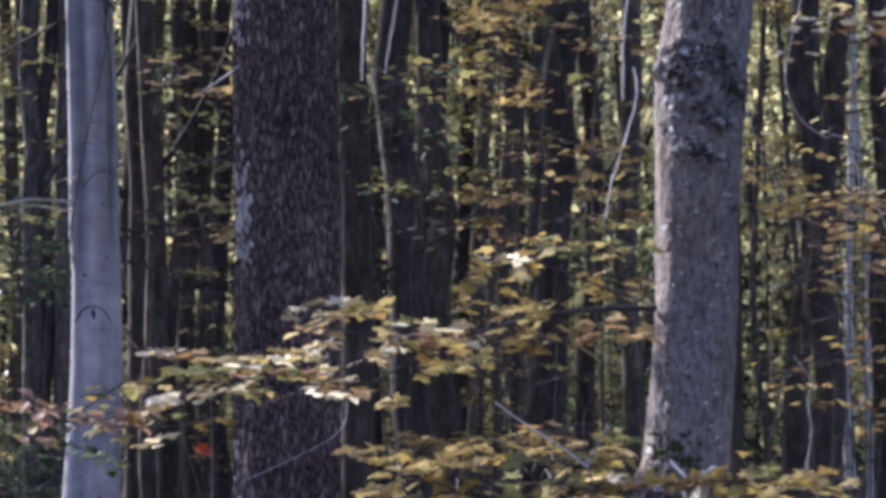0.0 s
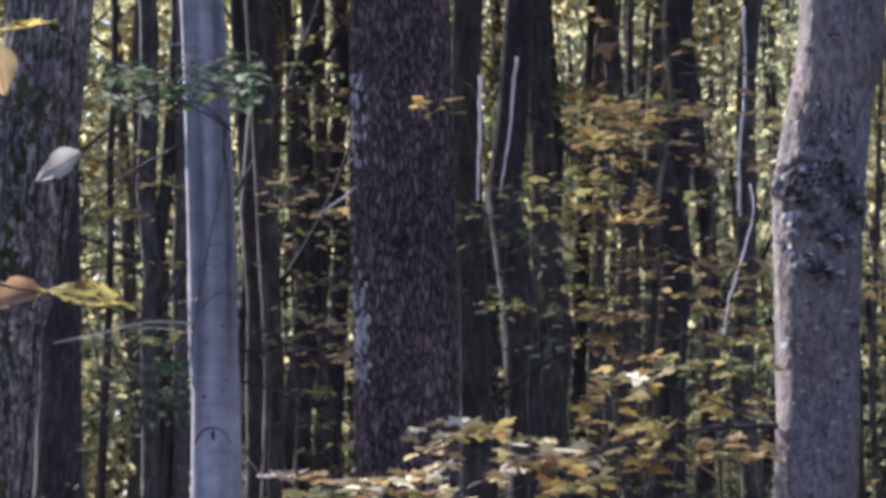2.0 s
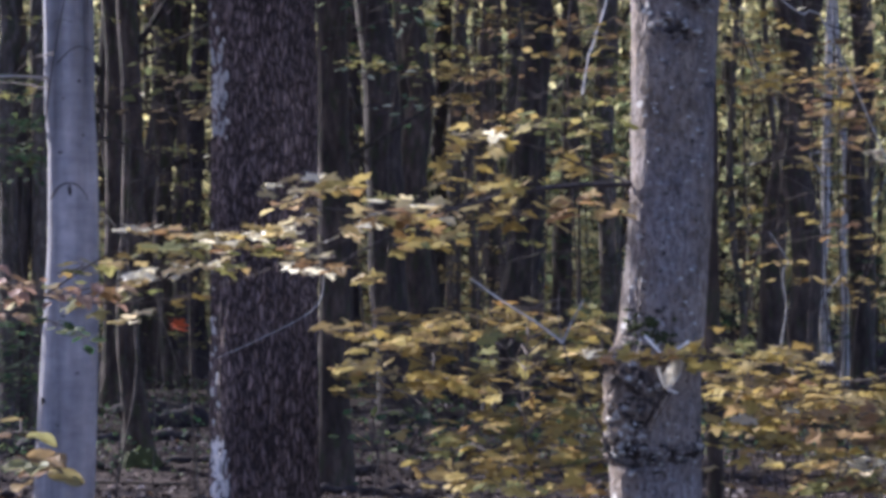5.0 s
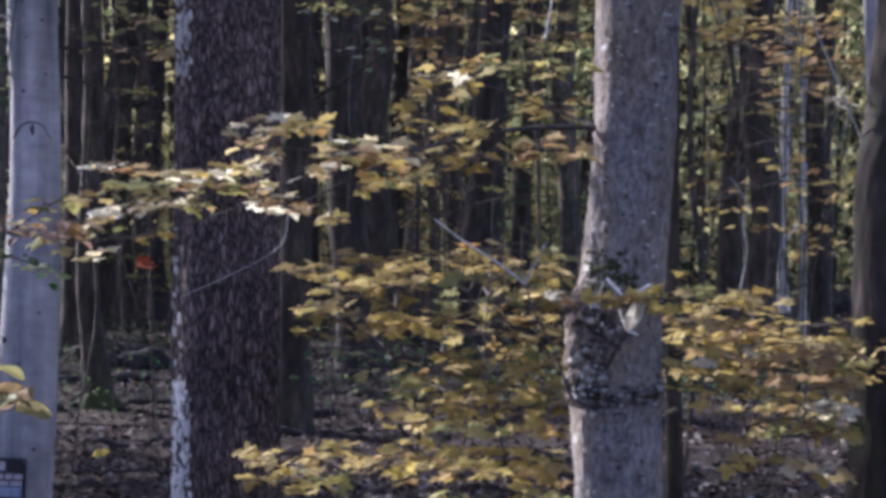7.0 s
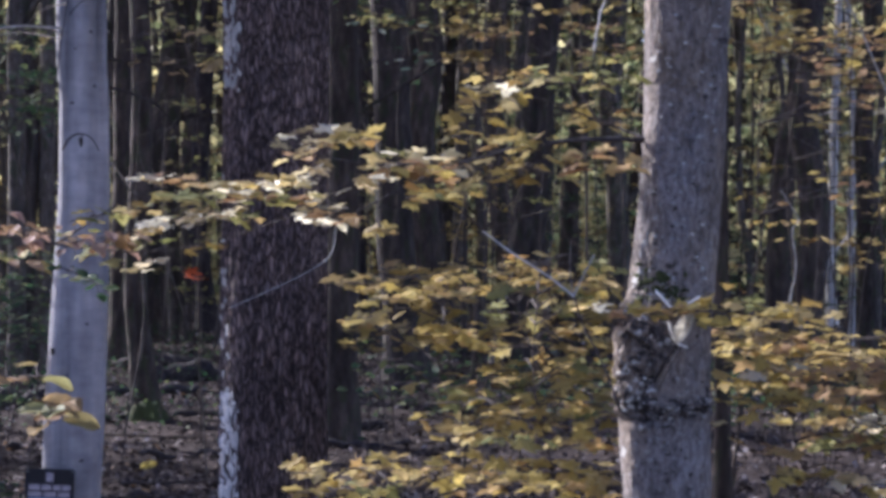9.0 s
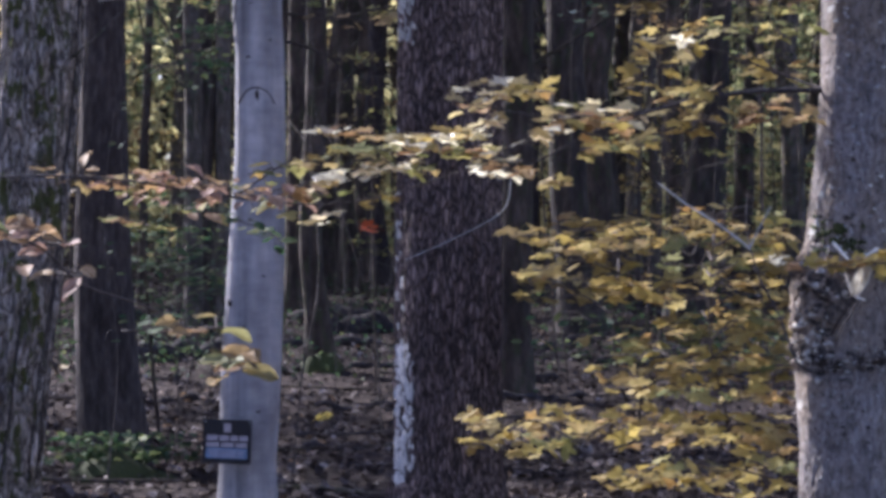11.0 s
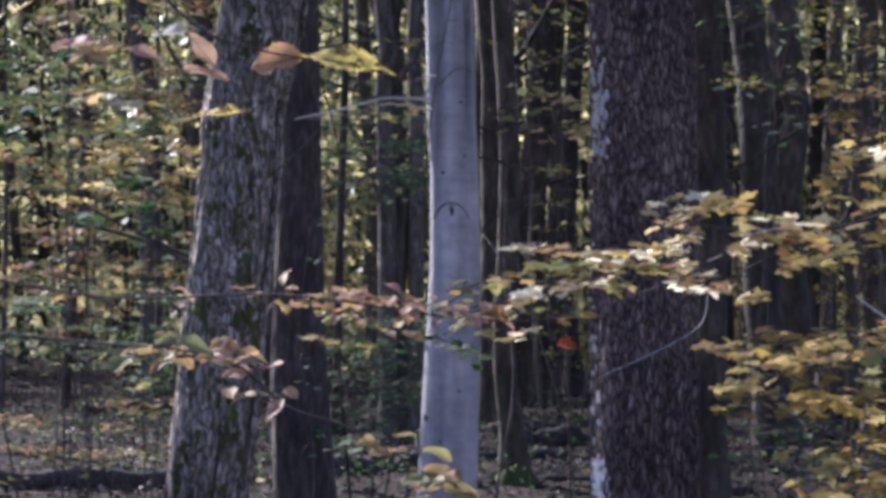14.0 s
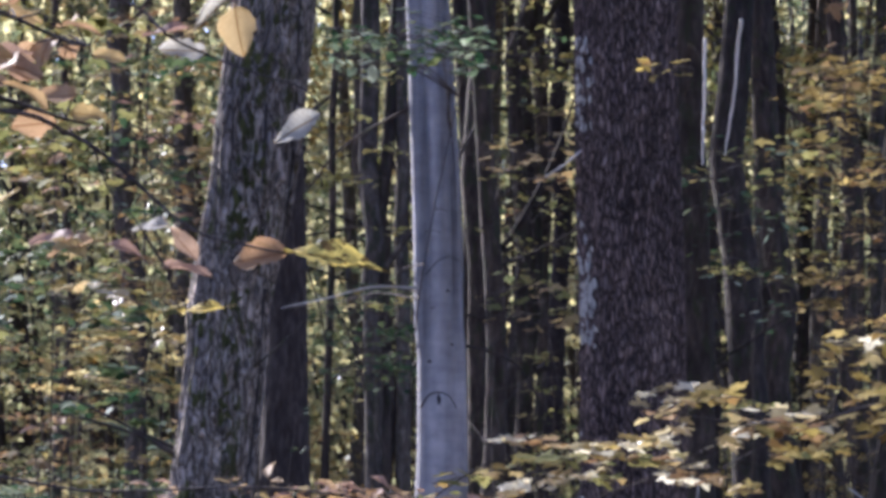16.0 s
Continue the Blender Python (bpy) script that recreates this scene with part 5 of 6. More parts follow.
thicket(0.0686, -0.0878, 16.5, layers(0.0532, 0.1607, 0.1004, 0.0992, 16.5, 5, 8, 0.07, ("green", "green", "mint"), 21) + layers(0.0679, 0.0863, 0.0945, 0.0779, 16.0, 1, 8, 0.07, ("mint", "white"), 22), 35, "green sapling in the shade of the oak")
thicket(0.0686, -0.0878, 14.5, layers(0.0569, -0.0248, 0.1091, -0.0518, 14.5, 3, 5, 0.07, ("green",), 23), 36, "low green sapling among gold leaves")
for k, (x0, x1, y0, y1) in enumerate(((0, 130, 180, 420), (60, 240, 420, 640), (150, 320, 540, 700), (0, 160, 640, 882), (230, 390, 180, 420), (380, 480, 700, 880))):
    d = 17 + 1.3 * k
    ua, ub = -0.2204 + 0.000225 * x0, -0.2204 + 0.000225 * x1
    va, vb = 0.2125 - 0.000225 * y0, 0.2125 - 0.000225 * y1
    thicket((ua + ub) / 2, 0, d, layers(ua, va, ub, vb, d, 4, 6, 0.15, ("gold", "pink", "orange", "lime", "green", "green") if k not in (1, 2) else ("gold", "gold", "pale", "lime"), 50 + k), 60 + k, "maple sapling full of yellow leaves")


# leafy undergrowth saplings: region, distance, leaves, leaf length, foliage
def leafy_sapling(ua, va, ub, vb, d, n, size, key, seed, label):
    """A slim sapling whose many small leaves hang in flat tiers through a region."""
    r = np.random.default_rng(seed)
    foot = foot_at((ua + ub) / 2, d)
    tiers = max(8, n // 16)
    tu, tv, td = r.uniform(ua, ub, tiers), r.uniform(min(va, vb), max(va, vb), tiers), d + r.normal(0, 0.8, tiers)
    k = r.integers(0, tiers, n)
    P = np.stack([tu[k] * d + r.normal(0, 0.17, n), td[k] + r.normal(0, 0.17, n), EYE + tv[k] * d + r.normal(0, 0.025, n)], 1) - np.array(foot)
    t = thing("maple_sapling", foot, label, "sapling")
    top = float(P[:, 2].max())
    axis = catmull([(0, 0, -0.1), (r.normal(0, 0.06), 0, top * 0.35), (r.normal(0, 0.1), 0, top * 0.7), (0, 0, top)], 16)
    part("stem", tubes("stem", [(axis, np.linspace(0.007, 0.003, 16))], TWIG, 6), t)
    items = []
    for j in range(tiers):
        e = np.array((tu[j] * d, td[j], EYE + tv[j] * d)) - np.array(foot)
        a = axis[np.argmin(np.abs(axis[:, 2] - (e[2] - 0.3 * abs(e[0]))))]
        items.append((catmull([tuple(a), tuple((a + e) / 2 + (0, 0, 0.06)), tuple(e)], 5), np.linspace(0.004, 0.0015, 5)))
    part("branch_work", tubes("branch_work", items, TWIG, 4), t)["kind"] = "stuff"
    part("foliage", foliage("foliage", P, size * rng.uniform(0.7, 1.2, n), MASS[key], 0.22, MAPLE_SIMPLE), t)["kind"] = "stuff"


LEAFY = [
    (-0.2262, 0.2161, -0.1740, 0.1185, 15.0, 140, 0.12, "lime", "slim maple sapling with yellow-green leaves"),
    (-0.1981, 0.1948, -0.1304, 0.0864, 18.0, 190, 0.12, "green", "slim maple sapling with dull green leaves"),
    (-0.2245, 0.1280, -0.1590, 0.0101, 16.5, 230, 0.125, "green", "slim maple sapling with dark green leaves"),
    (-0.1919, 0.0958, -0.1414, 0.0549, 39.0, 420, 0.16, "bright", "maple sapling with gold leaves painted sunlit"),
    (-0.2240, 0.1006, -0.1433, 0.0145, 41.0, 420, 0.13, "orange", "slim sapling with orange leaves in shade"),
    (-0.2213, 0.2020, -0.1515, 0.1459, 40.0, 266, 0.13, "green", "slim sapling with green leaves"),
    (0.0991, 0.1939, 0.1787, 0.0705, 42.0, 364, 0.13, "gold", "slim sapling with thin gold leaves"),
    (0.2220, 0.1863, 0.2889, 0.1055, 38.0, 190, 0.13, "orange", "slim sapling with orange leaves"),
    (0.2213, 0.1351, 0.2876, 0.0340, 39.5, 220, 0.13, "gold", "slim sapling with gold leaves"),
    (-0.0329, 0.2142, 0.0094, 0.0723, 44.0, 294, 0.13, "lime", "slim sapling with yellow-green leaves"),
    (0.0534, 0.1657, 0.0986, 0.0703, 37.5, 168, 0.13, "green", "slim sapling with small green leaves"),
]
LEAFY += [
    (0.0535, 0.2133, 0.1413, 0.0941, 45.0, 364, 0.13, "gold", "slim sapling with thin gold leaves"),
    (-0.0931, 0.0058, -0.0512, -0.0335, 24.0, 220, 0.09, "green", "bushy green sapling on the forest floor"),
    (-0.1776, -0.0015, -0.1527, -0.0284, 24.0, 260, 0.09, "green", "bushy green sapling on the forest floor"),
    (-0.0965, 0.1044, -0.0512, 0.0590, 24.0, 320, 0.09, "green", "slim sapling with dark green leaves"),
    (0.0750, 0.0027, 0.1708, -0.0300, 13.2, 190, 0.11, "gold", "wide gold maple sapling in tiers"),
    (0.1081, -0.0333, 0.1710, -0.0899, 12.6, 130, 0.11, "gold", "wide gold maple sapling in tiers"),
    (0.2099, -0.0055, 0.2897, -0.0512, 12.6, 200, 0.11, "gold", "wide gold maple sapling in tiers"),
    (0.0443, 0.1702, 0.1054, 0.0726, 26.0, 120, 0.1, "lime", "slim shaded sapling with olive leaves"),
    (0.0990, 0.1801, 0.1789, 0.0842, 27.0, 190, 0.11, "orange", "tall sapling with thin brown-orange leaves"),
    (-0.0329, 0.2049, 0.0094, 0.0678, 27.0, 70, 0.1, "lime", "slim shaded sapling with orange leaves"),
    (0.0582, 0.1109, 0.1728, 0.0170, 28.5, 210, 0.11, "lime", "tall shaded sapling with olive leaves"),
]
LEAFY += [
    (-0.0901, 0.2055, -0.0512, 0.0861, 28.0, 190, 0.1, "lime", "slim shaded sapling with olive leaves"),
    (-0.1751, 0.2063, -0.1281, 0.0864, 23.0, 230, 0.11, "orange", "slim sapling with brown-orange leaves"),
    (-0.2200, 0.1349, -0.1501, 0.0190, 22.0, 300, 0.13, "lime", "wide sapling with olive leaves in shade"),
    (0.0965, 0.2083, 0.1423, 0.1370, 20.0, 110, 0.12, "gold", "tall sapling with gold leaves"),
    (0.0916, 0.1853, 0.1469, 0.1438, 16.5, 45, 0.12, "lime", "tall sapling with dull olive leaves"),
    (0.2164, 0.1090, 0.2894, 0.0387, 22.0, 80, 0.13, "gold", "tall sapling with bright gold leaves"),
    (0.2167, 0.0380, 0.2895, -0.0051, 27.0, 80, 0.13, "gold", "slim sapling with gold leaves"),
    (0.0975, 0.1373, 0.1456, 0.0851, 24.0, 120, 0.13, "gold", "slim sapling with gold leaves"),
    (-0.2229, 0.0299, -0.1572, -0.0194, 21.0, 200, 0.09, "green", "low bushy green sapling"),
    (-0.2317, -0.0108, -0.1548, -0.0554, 18.0, 130, 0.08, "lime", "low sapling with olive leaves"),
    (-0.2316, -0.0198, -0.1526, -0.0464, 25.0, 200, 0.1, "orange", "low sapling with dull orange leaves"),
]
LEAFY += [
    (-0.2150, 0.0250, -0.1450, -0.0120, 34.0, 420, 0.12, "green", "bushy green sapling on the forest floor"),
    (-0.0950, 0.0150, -0.0500, -0.0200, 32.0, 260, 0.11, "green", "bushy green sapling on the forest floor"),
    (0.0988, 0.2129, 0.1469, 0.1438, 25.0, 110, 0.15, "gold", "tall sapling with bright gold leaves"),
    (0.2121, 0.0265, 0.2895, -0.0143, 43.0, 294, 0.13, "green", "bushy green sapling on the forest floor"),
    (0.2164, 0.1136, 0.2894, 0.0271, 41.0, 180, 0.13, "gold", "slim sapling with gold leaves"),
]
for k, (ua, va, ub, vb, d, n, size, key, label) in enumerate(LEAFY):
    leafy_sapling(ua, va, ub, vb, d, n, size, key, 300 + k, label)


# ---- bare sticks, logs and small things ----
def stick(pts, r0, r1, label, mat=PALE):
    path, radii = line(pts, r0, r1, 30)
    for i in range(len(path)):
        path[i, 0] += 1.2 * r0 * noise.noise((i * 0.45, pts[0][0] * 50, 0))
        radii[i] *= 1 + 0.45 * noise.noise((i * 0.6, pts[0][1] * 50, 4))
    foot = path[np.argmin(path[:, 2])].copy()
    ob = new("dead_stick", tubes("dead_stick", local([(path, radii)], foot), mat, 8))
    ob.location = foot
    tagged(ob, label, "branch", "dead sticks")


# upper lengths are painted white as if sunlit, lower ones dull as in shade
stick([(0.0625, 0.1465, 17.8), (0.0629, 0.1584, 17.8), (0.0637, 0.1764, 17.85), (0.0641, 0.1975, 17.9)], 0.0085, 0.0125, "dead stick painted sunlit white by a dark trunk", BLEACHED_SUNLIT)
stick([(0.0716, 0.1500, 20.7), (0.0733, 0.1600, 20.7), (0.0759, 0.1763, 20.6), (0.0773, 0.1923, 20.6), (0.0790, 0.2051, 20.5)], 0.007, 0.0155, "bent dead stick painted sunlit white", BLEACHED_SUNLIT)
stick([(0.0757, 0.1030, 20.9), (0.0742, 0.1240, 20.8), (0.0738, 0.1400, 20.8), (0.0716, 0.1520, 20.75)], 0.004, 0.005, "thin dull dead stick in shade", DARK)
stick([(0.1645, -0.0103, 16.05), (0.1622, 0.0421, 16.05), (0.1614, 0.0721, 16.03), (0.1613, 0.0930, 16)], 0.005, 0.004, "thin dull stem of a dead shrub", TWIG)
stick([(0.1612, 0.0921, 16), (0.1636, 0.1061, 16), (0.1696, 0.1245, 16), (0.1743, 0.1429, 16), (0.1730, 0.1533, 16)], 0.0075, 0.005, "pale crooked dead stem of a shrub", BLEACHED_SUNLIT)
stick([(0.1691, 0.1401, 16.3), (0.1687, 0.1591, 16.3), (0.1706, 0.1800, 16.3), (0.1723, 0.2033, 16.3), (0.1722, 0.2267, 16.3)], 0.008, 0.01, "dead stick painted sunlit white, hung in twigs", BLEACHED_SUNLIT)
stick([(0.2416, -0.0118, 13), (0.2446, 0.0054, 13), (0.2431, 0.0192, 13), (0.2454, 0.0249, 13), (0.2379, 0.0363, 13)], 0.0045, 0.0025, "thin pale bent bare stem", LICHEN_SUNLIT)


def log(u0, v0, u1, v1, d, r, label, mat=SLATE):
    """A fallen log resting on the ground between two bearings."""
    mid, near = ((u0 + u1) / 2, (v0 + v1) / 2), d
    d = min((12 + 0.25 * k for k in range(200)), key=lambda q: abs((ground_z(mid[0] * q, q) - EYE) / q - mid[1]))
    r *= 0.75 * d / near
    a, b = at(u0, v0, d), at(u1, v1, d)
    n = 18
    path = []
    for i in range(n):
        s = i / (n - 1)
        x = a.x + (b.x - a.x) * s
        y = d + 0.5 * (s - 0.5)
        path.append((x, y + 0.3 * noise.noise((s * 3, d, 7)), ground_z(x, y) + r * 0.35 + 0.1 * noise.noise((s * 5, d, 0))))
    radii = [r * (1.05 - 0.3 * i / n) * (1 + 0.6 * noise.noise((i * 0.6, d, 3))) for i in range(n)]
    base = Vector(path[0])
    ob = new("fallen_log", tubes("fallen_log", local([(path, radii)], base), mat, 14))
    ob.location = base
    tagged(ob, label, "log", "fallen logs")


log(-0.0926, -0.0516, -0.0554, -0.0514, 26, 0.2, "dark rotting log on leaf litter")
log(-0.0216, -0.0550, 0.0145, -0.0544, 25, 0.05, "thin fallen branch on leaf litter")
log(-0.0217, -0.0411, 0.0144, -0.0397, 31, 0.22, "dark mossy log on leaf litter")
log(-0.2513, -0.0580, -0.1432, -0.0575, 24, 0.22, "dark rotting log on leaf litter")
log(-0.0327, -0.0884, 0.0124, -0.0871, 19, 0.05, "fallen branch half under leaves")
log(0.0550, -0.0614, 0.0776, -0.0590, 23, 0.06, "thin fallen branch on leaf litter")
log(0.0503, -0.0690, 0.0954, -0.0635, 20, 0.04, "thin fallen branch on leaf litter")
log(0.2660, -0.0188, 0.2989, -0.0164, 30, 0.25, "dark log in green undergrowth")


for ua, va, ub, vb, d, r in ((-0.0413, -0.0333, 0.0020, -0.0366, 27, 0.13), (-0.0445, -0.0445, 0.0032, -0.0466, 24, 0.08), (0.0502, -0.0477, 0.0919, -0.0443, 23, 0.07), (-0.0411, -0.0567, -0.0079, -0.0560, 20.5, 0.05), (-0.0192, -0.0726, 0.0145, -0.0697, 21.5, 0.045),
                             (-0.0926, -0.0369, -0.0510, -0.0345, 33, 0.16), (-0.1862, -0.0284, -0.1524, -0.0296, 36, 0.2), (0.2170, -0.0327, 0.2473, -0.0303, 25, 0.08), (-0.0925, -0.0673, -0.0598, -0.0687, 22, 0.05)):
    log(ua, va, ub, vb, d, r, "dark fallen log half sunk in leaf litter")


def undergrowth():
    """Low green plants on the forest floor."""
    P = []
    for u, d, w, n in ((-0.06, 28, 2.5, 350), (0.21, 30, 5, 3000), (-0.13, 30, 2.5, 500), (0.03, 40, 8, 1500), (-0.18, 36, 3.2, 700), (-0.07, 34, 2.4, 400)):
        x, y = u * d + rng.normal(0, w * 0.5, n), d + rng.normal(0, w * 0.35, n)
        P.append(np.stack([x, y, [ground_z(a, b) for a, b in zip(x, y)] + rng.random(n) * 0.4 + 0.03], 1))
    P = np.vstack(P)
    n = 420
    q = np.array([[-0.1 * 17.3, 17.3]]) + rng.normal(0, 1, (n, 2)) * (0.3, 0.16)
    F = np.stack([q[:, 0], q[:, 1], np.array([ground_z(a, b) for a, b in q]) + 0.12 + rng.random(n) ** 1.4 * 0.2], 1)
    tagged(new("fern_clump", foliage("fern_clump", F, rng.uniform(0.05, 0.11, n), MASS["green"], 0.35)), "low fern clump at a tree's foot", "fern", kind="stuff")
    vs = []
    for i in range(7):
        for j in range(22):
            a, w = 2 * math.pi * j / 22, 1 - (i / 6) ** 1.6
            k = 1 + 0.3 * noise.noise((math.cos(a) * 2, math.sin(a) * 2, i * 0.4))
            vs.append((0.42 * w * k * math.cos(a), 0.26 * w * k * math.sin(a), -0.06 + 0.26 * i / 6 + 0.03 * noise.noise((a * 2, i, 3))))
    fs = [(i * 22 + j, i * 22 + (j + 1) % 22, (i + 1) * 22 + (j + 1) % 22, (i + 1) * 22 + j) for i in range(6) for j in range(22)]
    mound = new("moss_mound", mesh_of("moss_mound", vs, fs, MOSS))
    mound.location = (-0.098 * 17.1, 17.1, ground_z(-0.098 * 17.1, 17.1))
    tagged(mound, "dark mossy mound at a dark tree's foot", "moss mound")
    tagged(new("undergrowth", foliage("undergrowth", P, rng.uniform(0.04, 0.1, len(P)), MASS["green"], 0.5)), "low green ferns and seedlings on the forest floor", "undergrowth", kind="stuff")


undergrowth()


def box_mesh(name, sx, sy, sz, mat, bevel=0.004):
    bm = bmesh.new()
    bmesh.ops.create_cube(bm, size=1)
    bmesh.ops.scale(bm, vec=(sx, sy, sz), verts=bm.verts)
    bmesh.ops.bevel(bm, geom=bm.edges[:], offset=bevel, segments=2, affect="EDGES")
    me = bpy.data.meshes.new(name)
    bm.to_mesh(me)
    bm.free()
    me.materials.append(mat)
    return me


def notice():
    c = at(-0.0546, -0.0848, 14.24)
    s = thing("notice_sign", c, "small black notice with white and blue panels on a beech", "sign")
    s.rotation_euler = (0, radians(2), radians(-4))
    part("board", box_mesh("board", 0.275, 0.016, 0.25, plain("sign_black", (0.02, 0.02, 0.025), 0.5)), s)
    wht, blu = plain("sign_white", (0.4, 0.36, 0.4), 0.6, 0.4), plain("sign_blue", (0.17, 0.25, 0.4), 0.6, 0.4)
    bars = [("emblem", 0.0, 0.078, 0.04, 0.05, wht), ("panel", 0.0, -0.066, 0.236, 0.06, blu)]
    bars += [("text_bar", x, 0.02, w, 0.03, wht) for x, w in ((-0.085, 0.062), (-0.018, 0.056), (0.04, 0.042), (0.093, 0.05))]
    bars += [("text_bar", x, -0.018, w, 0.026, wht) for x, w in ((-0.08, 0.074), (0.004, 0.07), (0.082, 0.066))]
    for name, x, z, w, h, m in bars:
        part(name, box_mesh(name, w, 0.006, h, m, 0.0015), s, place=pose(x, -0.009, z))
    for z in (-0.052, -0.068, -0.084):
        part("text_bar", box_mesh("text_bar", 0.2 + 0.4 * (z + 0.068), 0.004, 0.006, wht, 0.001), s, place=pose(0, -0.0125, z))
    for x in (-0.125, 0.125):
        part("nail", box_mesh("nail", 0.01, 0.01, 0.01, plain("nail_steel", (0.3, 0.3, 0.3), 0.4), 0.003), s, place=pose(x, -0.01, 0.11))


notice()


BARK_TREES = {}


def on_bark(tree, u, v, proud=0.003):
    """The place on a tree's trunk that lies at a bearing and rise from the eye, a little proud of the bark; None past its edge."""
    if tree.name not in BARK_TREES:
        me = next(c for c in tree.children if c.name.startswith("trunk")).data
        BARK_TREES[tree.name] = BVHTree.FromPolygons([q.co.copy() for q in me.vertices], [tuple(p.vertices) for p in me.polygons])
    way = Vector((u, 1, v)).normalized()
    hit, normal, _, _ = BARK_TREES[tree.name].ray_cast(Vector((0, 0, EYE)) - tree.location, way)
    return None if hit is None else hit + normal * proud


def scar(tree, pts, r, name="branch_scar", label="dark scar line", mat=None):
    """A dark line lying on a trunk's bark."""
    path = [p for p in (on_bark(tree, u, v, 0.001) for u, v in catmull(pts, 14)) if p is not None]
    if len(path) > 2:
        part(name, tubes(name, [([tuple(p) for p in path], np.linspace(r, r * 0.5, len(path)))], mat or SCAR, 6), tree, label)


def bark_patch(tree, u, v, w, h, name, label, mat, seed=0, dome=0.006):
    """An uneven patch lying on the bark, w and h metres across, thicker in its middle."""
    d = tree.location.y
    vs, fs, rings, m = [], [], 4, 16
    for k in range(rings + 1):
        q = k / rings
        for i in range(m):
            a = 2 * math.pi * i / m
            edge = 1 + 0.7 * noise.noise((math.cos(a) * 1.7, math.sin(a) * 1.7, seed * 3.1)) + 0.55 * noise.noise((math.cos(a) * 4, math.sin(a) * 4, seed * 1.7))
            p = on_bark(tree, u + 0.5 * w / d * q * edge * math.cos(a), v + 0.5 * h / d * q * edge * math.sin(a), 0.0)
            c = on_bark(tree, u, v, 0.0)
            if c is None:
                return
            p = p if p is not None else vs_last
            vs_last = p
            lift = dome * (1 - q * q) * (1 + 0.8 * noise.noise((q * 5 + seed, a * 2, 1))) + (0.0012 if k < rings else -0.002)
            vs.append(tuple(p + Vector((0, -1, 0)) * lift))
    fs = [(k * m + i, k * m + (i + 1) % m, (k + 1) * m + (i + 1) % m, (k + 1) * m + i) for k in range(rings) for i in range(m)]
    part(name, mesh_of(name, vs, fs, mat), tree, label)


scar(BEECH_TREE, [(-0.0506, 0.0496), (-0.0475, 0.0546), (-0.0434, 0.0560), (-0.0393, 0.0544), (-0.0362, 0.0495)], 0.006)
bark_patch(BEECH_TREE, -0.0434, 0.0532, 0.03, 0.06, "branch_scar", "dark eye-shaped branch scar", SCAR, 1, 0.004)
scar(BEECH_TREE, [(-0.0484, 0.1030), (-0.0437, 0.1082), (-0.0391, 0.1100), (-0.0342, 0.1079)], 0.004)
scar(BEECH_TREE, [(-0.0493, 0.1198), (-0.0459, 0.1207), (-0.0421, 0.1197)], 0.003)
scar(BEECH_TREE, [(-0.0448, 0.1289), (-0.0425, 0.1293), (-0.0402, 0.1286)], 0.003)
scar(BEECH_TREE, [(-0.0386, 0.1773), (-0.0395, 0.1670), (-0.0379, 0.1578)], 0.006)
scar(BEECH_TREE, [(-0.0379, 0.1567), (-0.0366, 0.1407), (-0.0362, 0.1224)], 0.003)
for k, (u, v) in enumerate(((-0.0459, 0.0896), (-0.0398, 0.0964), (-0.0471, 0.0682), (-0.0381, 0.0749), (-0.0383, 0.0240), (-0.0461, 0.0036), (-0.0403, -0.0189), (-0.0481, -0.0392), (-0.0423, -0.0730))):
    bark_patch(BEECH_TREE, u, v, 0.02 + 0.006 * (k % 3), 0.014, "branch_scar", "small dark bark fleck", SCAR, k + 5, 0.002)
bark_patch(BEECH_TREE, -0.0540, -0.0298, 0.03, 0.05, "branch_scar", "dark stub of a lost branch", SCAR, 3, 0.012)

ro = random.Random(5)
# flecks on the oak's left edge paint its sunlit rim besides lichen
for (ua, va), (ub, vb), n in (((0.0123, -0.0457), (0.0195, -0.1021), 170), ((0.0129, 0.1009), (0.0191, 0.0738), 55), ((0.0121, 0.2000), (0.0190, 0.1586), 45), ((0.0115, 0.1267), (0.0179, 0.0770), 40), ((0.0118, 0.0422), (0.0152, -0.0457), 24)):
    for k in range(n):
        t = ro.random() ** 1.6
        bark_patch(OAK_TREE, ua + (ub - ua) * t, ro.uniform(va, vb), ro.uniform(0.008, 0.028), ro.uniform(0.02, 0.07), "lichen", "pale flecks for lichen and a painted sunlit rim", BLEACHED_SUNLIT if n > 100 else LICHEN_SUNLIT, k + ro.randrange(900), 0.003)
# knots, cracks and moss on the maple: place, width, height, what
# the c marks paint dark the shade in knots and cracks
MARKS = [
    (0.1944, 0.1588, 0.09, 0.05, "c"), (0.1908, 0.1537, 0.04, 0.05, "c"), (0.2014, 0.1619, 0.05, 0.04, "c"), (0.2027, 0.1187, 0.09, 0.035, "c"), (0.2023, 0.1399, 0.06, 0.03, "c"), (0.2103, 0.1324, 0.07, 0.025, "c"),
    (0.2152, 0.1470, 0.05, 0.06, "c"), (0.1992, 0.1712, 0.03, 0.04, "c"), (0.2096, 0.1678, 0.03, 0.02, "c"), (0.2145, 0.0962, 0.05, 0.025, "c"), (0.1965, 0.1053, 0.03, 0.02, "c"), (0.2073, 0.0733, 0.03, 0.02, "c"),
    (0.1801, -0.0190, 0.06, 0.05, "c"), (0.1870, -0.0224, 0.09, 0.06, "c"),
]
